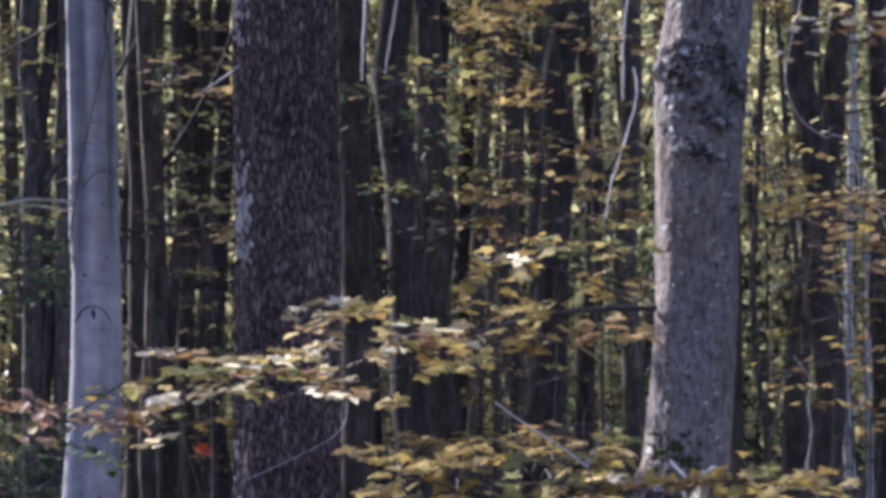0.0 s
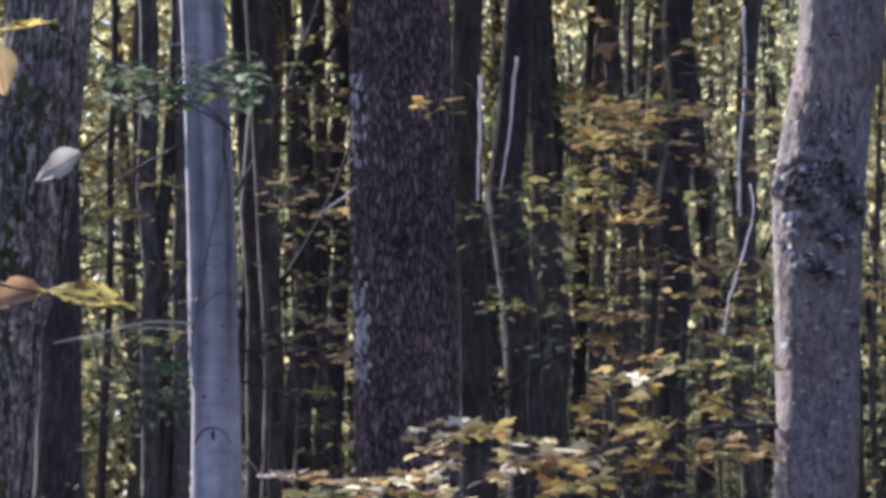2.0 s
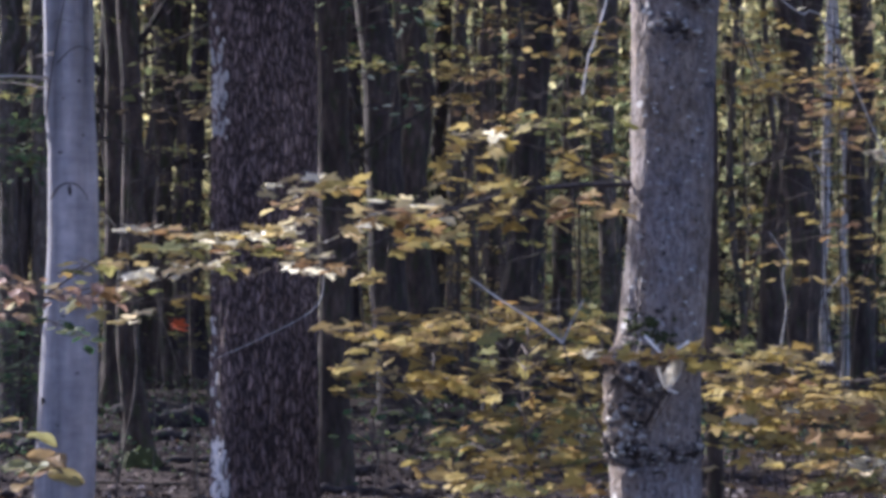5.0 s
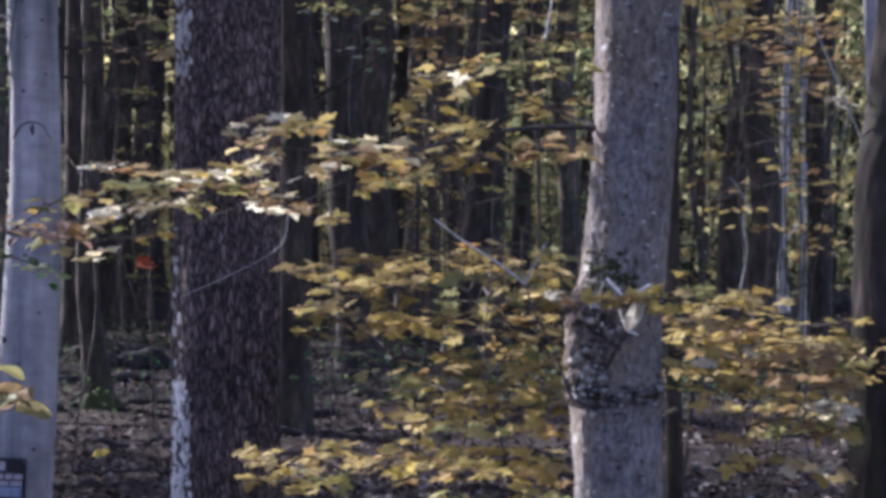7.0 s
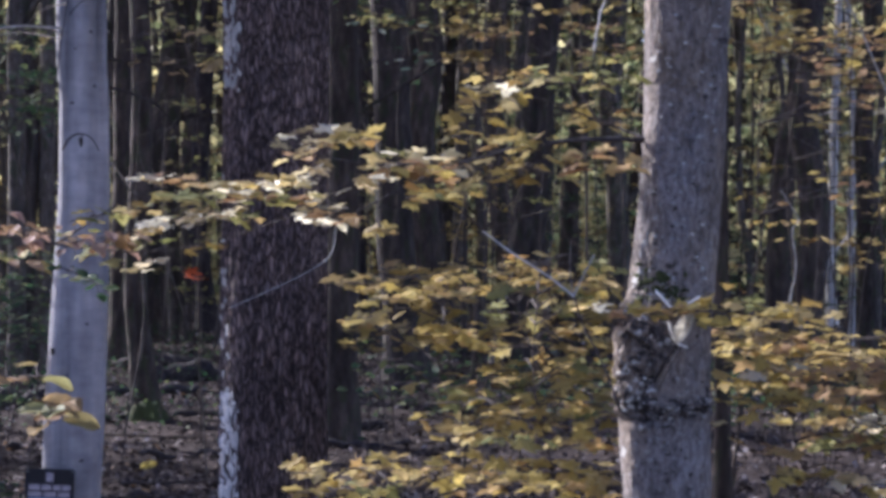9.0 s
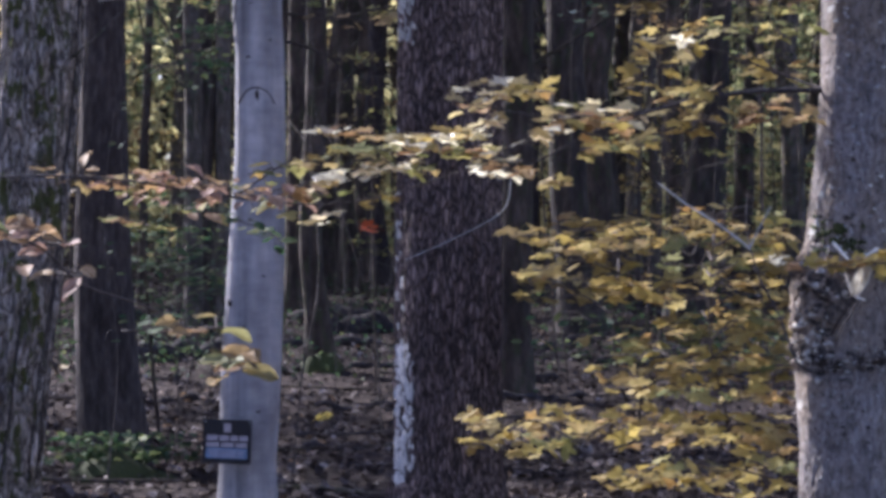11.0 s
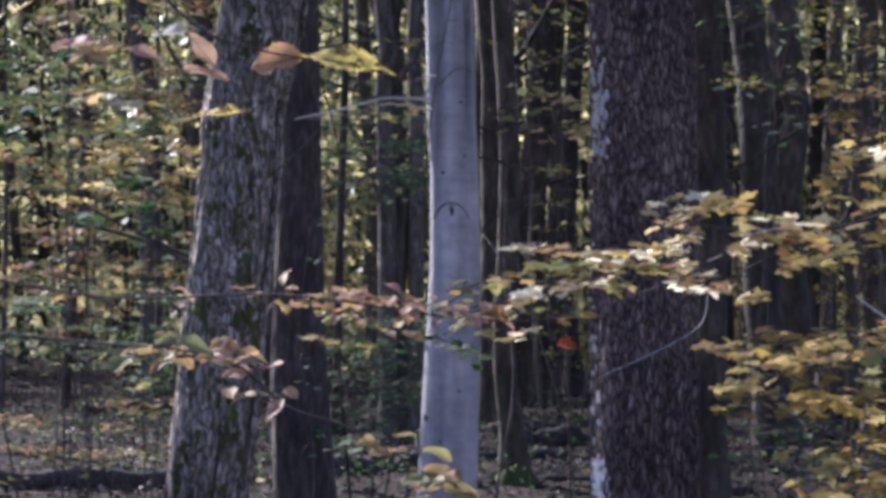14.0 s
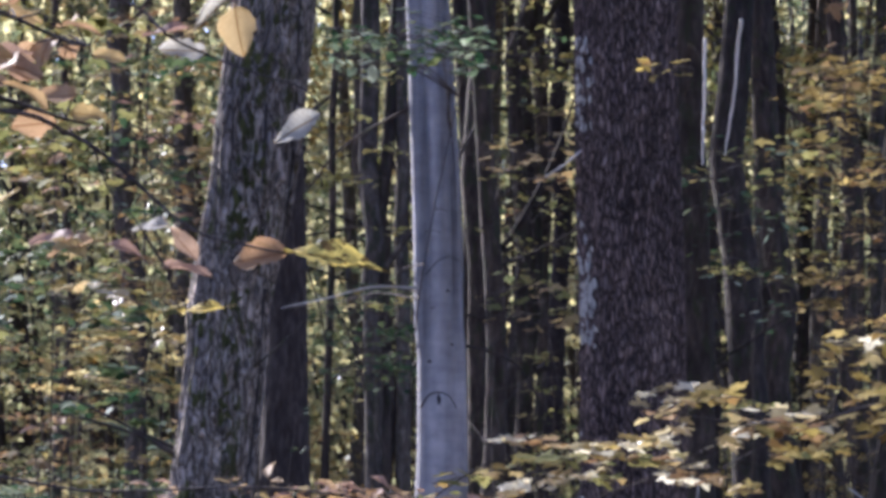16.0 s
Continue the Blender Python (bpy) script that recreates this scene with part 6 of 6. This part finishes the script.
MARKS += [
    (0.1743, -0.0224, 0.04, 0.05, "c"), (0.1836, -0.0304, 0.05, 0.03, "c"), (0.1826, -0.0493, 0.045, 0.09, "c"), (0.1884, -0.0543, 0.09, 0.035, "c"), (0.1733, -0.0452, 0.035, 0.03, "c"), (0.1999, -0.0509, 0.1, 0.03, "c"), (0.2069, -0.0493, 0.05, 0.035, "c"),
    (0.1751, -0.0372, 0.03, 0.05, "p"), (0.1741, -0.0702, 0.02, 0.05, "p"), (0.1823, 0.0141, 0.03, 0.03, "p"), (0.1845, 0.0346, 0.03, 0.03, "p"), (0.1855, 0.0881, 0.03, 0.03, "p"), (0.1895, 0.1375, 0.03, 0.02, "p"),
]
KINDS = {"c": ("bark_crack", "rough bark crack with its shade painted dark", CRACK, 0.003), "m": ("moss", "dark green moss cushion", MOSS, 0.012), "p": ("lichen", "pale patch for lichen and painted lit bark", LICHEN_SUNLIT, 0.001)}
for k, (u, v, w, h, what) in enumerate(MARKS):
    nm, lbl, m, dome = KINDS[what]
    for q in range(2 if what == "c" else 1):
        bark_patch(MAPLE_TREE, u + (q - 1) * 0.22 * w / 10 * (q > 0), v + (0.3 - 0.35 * q) * h / 10 * (q > 0), w * (1.1 - 0.3 * q), h * (1.1 - 0.25 * q), nm, lbl, m, 7 * k + q, dome)
scar(MAPLE_TREE, [(0.1703, -0.0448), (0.1733, -0.0532), (0.1803, -0.0573), (0.1884, -0.0561)], 0.009, "dead_twig", "dark dead twig")
rk = random.Random(41)
for (ua, va), (ub, vb), n, kinds in (((0.1781, 0.0067), (0.1997, -0.0098), 46, (MOSS, MOSS, CRACK, SCAR)), ((0.1720, -0.0122), (0.1952, -0.0338), 34, (CRACK, SCAR, CRACK, LICHEN_SUNLIT)), ((0.1709, -0.0338), (0.1849, -0.0577), 22, (CRACK, SCAR, LICHEN_SUNLIT)),
                                     ((0.1848, -0.0452), (0.2085, -0.0570), 24, (CRACK, SCAR, LICHEN_SUNLIT)), ((0.1875, 0.1652), (0.2152, 0.1493), 22, (CRACK, LICHEN_SUNLIT, SCAR)), ((0.1896, 0.1467), (0.2159, 0.1146), 24, (CRACK, CRACK, LICHEN_SUNLIT))):
    for k in range(n):
        m = rk.choice(kinds)
        nm, lbl = {"moss": ("moss", "dark green moss tuft"), "lichen_sunlit_crust": ("lichen", "pale patch for lichen and painted lit bark")}.get(m.name, ("bark_crack", "rough bark crack with its shade painted dark"))
        bark_patch(MAPLE_TREE, rk.uniform(ua, ub), rk.uniform(va, vb), rk.uniform(0.012, 0.045), rk.uniform(0.008, 0.026), nm, lbl, m, 400 + k, 0.008 if m == MOSS else 0.004)
# dark patches along the creases deepen their shade by colour
rc = random.Random(58)
for pts in CREASES + LOW_CREASES + [[(0.2028, 0.1939), (0.2028, 0.1795), (0.1999, 0.1705)], [(0.2075, 0.1867), (0.2063, 0.1759), (0.2088, 0.1669)], [(0.2106, 0.1858), (0.2107, 0.1741)], [(0.2148, 0.1903), (0.214, 0.1795)], [(0.1933, 0.1912), (0.1938, 0.1759)],
                                    [(0.1982, 0.1723), (0.1944, 0.1651), (0.1898, 0.1588)], [(0.2035, 0.1723), (0.2104, 0.1615), (0.2119, 0.1534)], [(0.2188, 0.1436), (0.2194, 0.1329)], [(0.2009, 0.1391), (0.2054, 0.1409)]]:
    wide = pts in CREASES or pts in LOW_CREASES
    for u, v in catmull(pts, 18 if wide else 12):
        bark_patch(MAPLE_TREE, u + rc.gauss(0, 0.0004), v + rc.gauss(0, 0.0005), rc.uniform(0.01, 0.03) * (1.1 if wide else 0.4), rc.uniform(0.01, 0.022) * (1 if wide else 1.5), "bark_crack", "rough bark crack with its shade painted dark", (SCAR if rc.random() < 0.4 else CRACK) if wide else CRACK, rc.randrange(999), 0.002)
        if wide:
            bark_patch(MAPLE_TREE, u + rc.gauss(0, 0.0028), v + rc.gauss(0, 0.0028), rc.uniform(0.015, 0.04), rc.uniform(0.012, 0.03), "bark_scale", "rough raised bark scale", rc.choice((CRACK, MAPLE, LICHEN_SUNLIT, MAPLE)), rc.randrange(999), rc.uniform(0.006, 0.016))
# some pale patches here paint lit spots on the maple's left side
for u, v, w, h, m in ((0.1992, 0.2097, 0.04, 0.045, CRACK), (0.1917, 0.1481, 0.05, 0.05, SCAR), (0.2069, 0.132, 0.08, 0.035, CRACK), (0.1994, 0.1187, 0.07, 0.04, SCAR), (0.1846, 0.1303, 0.05, 0.07, CRACK), (0.2152, 0.1427, 0.05, 0.05, MOSS), (0.2101, 0.2147, 0.05, 0.03, CRACK),
                      (0.1732, -0.0171, 0.035, 0.05, SCAR), (0.184, -0.0282, 0.09, 0.05, CRACK), (0.1875, -0.0337, 0.06, 0.06, CRACK), (0.1728, -0.0444, 0.04, 0.045, SCAR), (0.1785, -0.0505, 0.035, 0.06, SCAR), (0.1831, -0.0507, 0.045, 0.055, SCAR), (0.1899, -0.0538, 0.06, 0.035, SCAR),
                      (0.182, -0.0583, 0.08, 0.03, CRACK), (0.2001, -0.0527, 0.09, 0.03, CRACK), (0.2057, -0.0515, 0.07, 0.03, CRACK), (0.1908, -0.0158, 0.04, 0.05, SCAR), (0.1788, -0.0092, 0.05, 0.04, MOSS), (0.185, -0.0058, 0.06, 0.05, MOSS), (0.1895, -0.0019, 0.07, 0.08, MOSS), (0.1918, -0.0058, 0.07, 0.06, MOSS), (0.1816, -0.0025, 0.05, 0.05, MOSS),
                      (0.1919, -0.0248, 0.08, 0.06, CRACK), (0.2074, -0.0482, 0.03, 0.08, SCAR), (0.1717, -0.0400, 0.05, 0.05, LICHEN_SUNLIT), (0.1757, -0.0455, 0.05, 0.05, LICHEN_SUNLIT), (0.1807, -0.0415, 0.06, 0.05, LICHEN_SUNLIT), (0.1771, -0.0042, 0.03, 0.05, LICHEN_SUNLIT), (0.1804, 0.0053, 0.03, 0.07, LICHEN_SUNLIT),
                      (0.1911, 0.1423, 0.05, 0.05, LICHEN_SUNLIT), (0.1885, 0.1276, 0.05, 0.04, LICHEN_SUNLIT), (0.2121, 0.1267, 0.04, 0.03, LICHEN_SUNLIT), (0.209, 0.1741, 0.04, 0.04, LICHEN_SUNLIT), (0.1879, 0.153, 0.04, 0.06, LICHEN_SUNLIT)):
    nm, lbl = {"moss": ("moss", "dark green moss tuft"), "lichen_sunlit_crust": ("lichen", "pale patch for lichen and painted lit bark")}.get(m.name, ("bark_crack", "rough bark crack with its shade painted dark"))
    for _ in range(3):
        bark_patch(MAPLE_TREE, u + rc.gauss(0, 0.3) * w / 10, v + rc.gauss(0, 0.3) * h / 10, w * rc.uniform(0.3, 0.75), h * rc.uniform(0.3, 0.75), nm, lbl, m, rc.randrange(999), 0.012 if m == MOSS else 0.004)
rf = random.Random(77)
for k in range(270):
    v = rf.uniform(-0.1, 0.19)
    u = 0.196 + 0.04 * v + rf.uniform(-0.013, 0.013)
    bark_patch(MAPLE_TREE, u, v, rf.uniform(0.008, 0.028), rf.uniform(0.006, 0.016), "bark_pock", "small bark pock", rf.choice((CRACK, LICHEN_SUNLIT, LICHEN_SUNLIT, MAPLE)), 60 + k, rf.uniform(0.002, 0.007))


def torn_stub():
    """Pale broken twigs, a bleached leaf and a torn golden bough caught on the maple's bark."""
    base = MAPLE_TREE.location
    for pts, r0, r1, mat in (([(0.187, -0.0052), (0.1912, -0.0097), (0.1954, -0.0142)], 0.0062, 0.0045, BLEACHED_SUNLIT), ([(0.1957, -0.0127), (0.2007, -0.0102), (0.2052, -0.0077)], 0.007, 0.005, BLEACHED_SUNLIT),
                             ([(0.1922, -0.0176), (0.1937, -0.0223), (0.1957, -0.0263), (0.2003, -0.0282)], 0.005, 0.0045, BLEACHED_SUNLIT), ([(0.2017, -0.0161), (0.2013, -0.0205), (0.1991, -0.0237), (0.1963, -0.0265)], 0.006, 0.005, BLEACHED_SUNLIT),
                             ([(0.1981, -0.0276), (0.1952, -0.0328), (0.1918, -0.0381), (0.1891, -0.0441)], 0.0036, 0.003, CRACK), ([(0.174, -0.0135), (0.1798, -0.0139), (0.1864, -0.0138), (0.194, -0.0144)], 0.007, 0.005, PALE)):
        path, radii = line([(*p, 9.5 if mat is CRACK else 9.58) for p in pts], r0 * 1.3 if mat is CRACK else r0, r1, 10)
        part("broken_twig", tubes("broken_twig", local([(path, radii)], base), mat, 6), MAPLE_TREE, "dark hanging twig" if mat is CRACK else "pale broken twig")
    leaf(MAPLE_TREE, at(0.1982, -0.0149, 9.56), 0.115, "white", (-0.15, -0.1, -1), (0.35, -1, 0.1), 1)
    leaf(MAPLE_TREE, at(0.2023, -0.0144, 9.56), 0.08, "white", (-0.55, -0.1, -1), (-0.5, -1, 0.3), 3)
    for p, size, key, way, up in ((at(0.1761, -0.0129, 9.56), 0.1, "gold", (1, -0.1, -0.1), (0.1, -0.7, 1)), (at(0.1845, -0.0136, 9.56), 0.09, "gold", (1, -0.1, -0.35), (0, -0.9, 0.8)), (at(0.1954, -0.0116, 9.56), 0.05, "gold", (1, -0.1, 0.25), (0, -1, 0.6)),
                                  (at(0.2044, -0.0177, 9.56), 0.08, "gold", (1, -0.1, -0.1), (0, -0.8, 0.8)), (at(0.21, -0.0182, 9.56), 0.09, "gold", (1, -0.1, -0.05), (0.1, -0.6, 1))):
        leaf(MAPLE_TREE, p, size, key, way, up, 2)


torn_stub()
STRIPS = [
    [(-0.112, 0.0979), (-0.1156, 0.0443), (-0.1188, 0.0199), (-0.1223, -0.0223), (-0.1289, -0.0646), (-0.1319, -0.1006)], [(-0.1215, -0.0191), (-0.1246, -0.0483), (-0.1292, -0.1006)], [(-0.1344, -0.0256), (-0.1375, -0.0565), (-0.143, -0.1007)],
    [(-0.1003, 0.1541), (-0.1026, 0.1356), (-0.1055, 0.1136)], [(-0.1287, 0.1729), (-0.1309, 0.1456), (-0.1318, 0.1137)], [(-0.1251, 0.1753), (-0.1254, 0.1505), (-0.1283, 0.1309)], [(-0.1115, 0.1727), (-0.1125, 0.1505), (-0.1135, 0.1161)], [(-0.0985, 0.2150), (-0.0995, 0.1850), (-0.1015, 0.1500)],
]
for pts in STRIPS:
    n = 20
    path = [on_bark(MOSSY_TREE, u, v, 0.006) for u, v in catmull(pts, n)]
    path = [tuple(p) for p in path if p is not None]
    if len(path) > 4:
        part("bark_strip", tubes("bark_strip", [(path, np.linspace(0.014, 0.009, len(path)))], SHAGGY, 7), MOSSY_TREE, "loose hanging bark strip")
    # a raised dark line stands for the shaded furrow beside the strip
    scar(MOSSY_TREE, [(u - 0.0014, v) for u, v in pts], 0.007, "bark_furrow", "dark line painting a furrow's shade")
MOSS_SPOTS = [
    (-0.139, 0.0815), (-0.1268, 0.0767), (-0.1381, 0.0523), (-0.1283, 0.0507), (-0.1251, 0.0588), (-0.1283, 0.0426), (-0.1249, 0.0118), (-0.1297, 0.0069), (-0.1216, 0.0045), (-0.1444, 0.0149), (-0.1328, -0.0305), (-0.1319, -0.037), (-0.1392, -0.0533),
    (-0.1489, -0.0436), (-0.1569, -0.0663), (-0.1538, -0.0566), (-0.1423, -0.0792), (-0.1342, -0.0646), (-0.1454, -0.0939), (-0.1585, -0.0745), (-0.1373, -0.089), (-0.122, 0.0881), (-0.141, -0.0159), (-0.1328, -0.0224), (-0.1189, 0.1728), (-0.12, 0.1579),
]
MOSS_SPOTS += [(-0.1211, 0.1456), (-0.1222, 0.1321), (-0.1245, 0.1222), (-0.1116, 0.1889), (-0.1151, 0.1604), (-0.1202, 0.1852), (-0.1186, 0.2089), (-0.1178, 0.1939), (-0.1069, 0.2126), (-0.1137, 0.1455), (-0.1147, 0.1185), (-0.1233, 0.121)]
rs = random.Random(19)
for k, (u, v) in enumerate(MOSS_SPOTS):
    for _ in range(8):
        bark_patch(MOSSY_TREE, u + rs.gauss(0, 0.0022), v + rs.gauss(0, 0.0055), rs.uniform(0.01, 0.038), rs.uniform(0.025, 0.085), "moss", "olive green moss on bark", BARK_MOSS, 900 + rs.randrange(999), 0.008)
for k in range(90):
    (ua, va), (ub, vb) = ((-0.1564, -0.1009), (-0.1244, 0.0392)) if k % 2 else ((-0.1405, 0.0196), (-0.0999, 0.2104))
    t = rs.random()
    u = (ua + ub) / 2 + (t - 0.5) * (0.018 if k % 2 else 0.024) + rs.uniform(-0.012, 0.012)
    bark_patch(MOSSY_TREE, u, va + (vb - va) * t, rs.uniform(0.025, 0.06), rs.uniform(0.07, 0.2), "bark_flake", "loose grey bark flake", SHAGGY, 900 + k, rs.uniform(0.01, 0.024))


def brush():
    """Thin crooked stems of the undergrowth, each standing by itself."""
    r = random.Random(31)
    for _ in range(84):
        d = r.uniform(19, 44)
        u = r.uniform(-0.26, 0.34)
        if u < -0.15 and r.random() < 0.6:
            continue
        h, lean = r.uniform(2.5, 8), r.gauss(0, 0.09)
        foot = Vector((u * d, d, ground_z(u * d, d)))
        pts = [(0, 0, -0.1)]
        for s in (0.25, 0.5, 0.75, 1.0):
            pts.append((lean * h * s + r.gauss(0, 0.025) * h, r.gauss(0, 0.03) * h, h * s))
        rad = r.uniform(0.006, 0.02)
        t = thing("thin_stem", foot, "thin crooked bare stem in the undergrowth", "sapling", "thin stems")
        m = r.choice((SLATE, DARK, DARK, DARK, DARK, GREY))
        main = catmull(pts, 16)
        part("stem", tubes("stem", [(main, np.linspace(rad, rad * 0.35, 16))], m, 6), t)
        for _ in range(r.randrange(2, 5)):
            i = r.randrange(3, 14)
            a, L = r.uniform(0, 6.28), r.uniform(0.4, 1.4)
            e = main[i] + np.array((math.cos(a) * L, math.sin(a) * L, r.uniform(-0.2, 0.8) * L))
            part("branch", tubes("branch", [(catmull([tuple(main[i]), tuple((main[i] + e) / 2 + (0, 0, 0.08)), tuple(e)], 7), np.linspace(rad * 0.5, rad * 0.15, 7))], m, 5), t)


brush()


def side_branch(tree, pts, r0, r1, mat, label):
    """A bare branch that grows from a tree's trunk."""
    path, radii = line(pts, r0, r1, 16)
    part("dead_branch", tubes("dead_branch", local([(path, radii)], tree.location), mat, 6), tree, label)


side_branch(BEECH_TREE, [(-0.0515, 0.0976, 14.4), (-0.0696, 0.0981, 14.2), (-0.0854, 0.0943, 14.1), (-0.1062, 0.0899, 14.0)], 0.008, 0.0045, LICHEN_SUNLIT, "bare pale branch")
side_branch(BEECH_TREE, [(-0.0527, 0.1717, 14.5), (-0.0652, 0.1649, 14.6), (-0.0811, 0.1552, 14.7), (-0.0901, 0.1456, 14.8), (-0.0992, 0.1319, 14.8)], 0.011, 0.004, DARK, "bare dark branch")
side_branch(BEECH_TREE, [(-0.0329, 0.0747, 14.5), (-0.0227, 0.0719, 14.7), (-0.0126, 0.0669, 14.9), (-0.0057, 0.0568, 15.0), (-0.0023, 0.0463, 15.0)], 0.009, 0.003, TWIG, "thin bare branch")
side_branch(MOSSY_TREE, [(-0.1174, 0.0664, 11.4), (-0.1084, 0.0743, 11.3), (-0.0954, 0.0873, 11.2)], 0.006, 0.003, GREY, "thin bare twig")
side_branch(MOSSY_TREE, [(-0.1488, 0.0324, 11.5), (-0.1646, 0.0402, 11.6), (-0.1872, 0.0469, 11.6)], 0.014, 0.008, DARK, "bare dark branch")
side_branch(MOSSY_TREE, [(-0.1437, 0.0327, 11.5), (-0.1618, 0.0405, 11.6), (-0.1915, 0.0553, 11.7)], 0.012, 0.006, DARK, "bare dark branch")
side_branch(OAK_TREE, [(0.0132, 0.1884, 13.6), (-0.0015, 0.1908, 13.8), (-0.0242, 0.1922, 14.0)], 0.007, 0.003, GREY, "thin bare branch")
side_branch(GREY_TREE, [(0.3070, 0.0186, 13.0), (0.2637, 0.1182, 13.0), (0.2526, 0.1251, 12.9), (0.2418, 0.1331, 12.9), (0.2358, 0.1482, 12.9), (0.2390, 0.1668, 12.9), (0.2456, 0.1925, 12.9)], 0.005, 0.003, LICHEN_SUNLIT, "crooked pale twig")
side_branch(MAPLE_TREE, [(0.0580, 0.0210, 9.74), (0.0563, 0.0097, 9.72), (0.0491, 0.0029, 9.66), (0.0321, -0.0057, 9.62), (0.0156, -0.0130, 9.58)], 0.0027, 0.0016, LICHEN_SUNLIT, "thin pale end of a bough")
side_branch(MAPLE_TREE, [(0.1817, -0.056, 9.62), (0.1759, -0.0558, 9.56), (0.1715, -0.0514, 9.52), (0.1689, -0.0428, 9.5), (0.1641, -0.0314, 9.48), (0.1578, -0.02, 9.46), (0.154, -0.008, 9.45)], 0.0045, 0.0038, CRACK, "thin dark hooked branch")
side_branch(MAPLE_TREE, [(0.154, -0.008, 9.45), (0.1431, 0.0004, 9.45), (0.129, 0.0093, 9.45), (0.1166, 0.0183, 9.45)], 0.0055, 0.003, LICHEN_SUNLIT, "thin bare pale branch end")
side_branch(MAPLE_TREE, [(0.1535, -0.008, 9.45), (0.1569, -0.0006, 9.45), (0.1622, 0.0092, 9.45)], 0.005, 0.0028, LICHEN_SUNLIT, "thin bare forked twig")
side_branch(MAPLE_TREE, [(0.1535, -0.008, 9.45), (0.1521, 0.0027, 9.45), (0.1524, 0.0139, 9.45)], 0.0034, 0.0018, MAPLE, "thin bare forked twig")
side_branch(OAK_TREE, [(0.0141, 0.1528, 13.4), (0.0073, 0.1472, 13.3), (-0.0006, 0.1422, 13.2)], 0.008, 0.004, PALE, "short pale dead twig")


def floor_details():
    """A large fallen leaf, moss round a slim tree's foot, and fallen twigs."""
    d, u = 23.0, -0.0193
    p = Vector((u * d, d, ground_z(u * d, d) + 0.05))
    lf = new("fallen_leaf", SHAPES["spotted"][0])
    lf.matrix_basis = Matrix.Translation(p) @ turn_to((1, 0.1, 0.35), (-0.3, -1, 0.5)) @ Matrix.Scale(0.17, 4)
    tagged(lf, "large bright yellow fallen leaf on brown litter", "leaf")
    r = random.Random(23)
    for u, dd in ((-0.1861, 37.4), (-0.1826, 31.2), (-0.1837, 28.6), (-0.1963, 25.0), (-0.1905, 24.6), (-0.1723, 25.2), (-0.1576, 34.4), (-0.2146, 28.8), (-0.1189, 28.4), (-0.1098, 29.2), (-0.208, 41.8), (-0.1941, 37.2)):
        p = Vector((u * dd, dd, ground_z(u * dd, dd) + 0.06))
        lf = new("fallen_leaf", SHAPES[r.choice(("pale", "gold", "pale"))][r.randrange(5)])
        lf.matrix_basis = Matrix.Translation(p) @ turn_to((r.gauss(0, 1), r.gauss(0, 0.5), 0.15), (r.gauss(0, 0.2), -0.8, 1)) @ Matrix.Scale(r.uniform(0.11, 0.17), 4)
        tagged(lf, "pale gold fallen leaf lying on brown litter", "leaf", "fallen leaves")
    tree = MID_TREES[8]
    rows = [(0.0, -0.1, 0.27), (0.0, 0.05, 0.24), (0.01, 0.14, 0.2), (0.0, 0.24, 0.15)]
    vs, fs = [], []
    for i, (_, z, r) in enumerate(rows):
        for j in range(16):
            a = 2 * math.pi * j / 16
            k = r * (1 + 0.15 * noise.noise((math.cos(a) * 2, math.sin(a) * 2, z * 9)))
            vs.append((k * math.cos(a), k * math.sin(a), z + 0.05 * noise.noise((a, 1, i))))
    fs = [(i * 16 + j, i * 16 + (j + 1) % 16, (i + 1) * 16 + (j + 1) % 16, (i + 1) * 16 + j) for i in range(3) for j in range(16)]
    part("moss", mesh_of("moss", vs, fs, MOSS), tree, "dark moss round the foot")
    r = random.Random(91)
    for _ in range(46):
        dd, uu = r.uniform(15, 34), r.uniform(-0.2, 0.28)
        a, L = r.gauss(0, 0.5), r.uniform(0.4, 1.8)
        pts = []
        for q in (-0.5, -0.2, 0.15, 0.5):
            x, y = uu * dd + math.cos(a) * L * q, dd + math.sin(a) * L * q + r.gauss(0, 0.03)
            pts.append((x, y, ground_z(x, y) + 0.045 + r.uniform(0, 0.02)))
        base = Vector(pts[0])
        rad = r.uniform(0.008, 0.024)
        ob = new("fallen_twig", tubes("fallen_twig", local([(catmull(pts, 10), np.linspace(rad, rad * 0.5, 10))], base), r.choice((DARK, GREY, TWIG)), 6))
        ob.location = base
        tagged(ob, "short fallen twig lying on leaf litter", "twig", "fallen twigs")


floor_details()
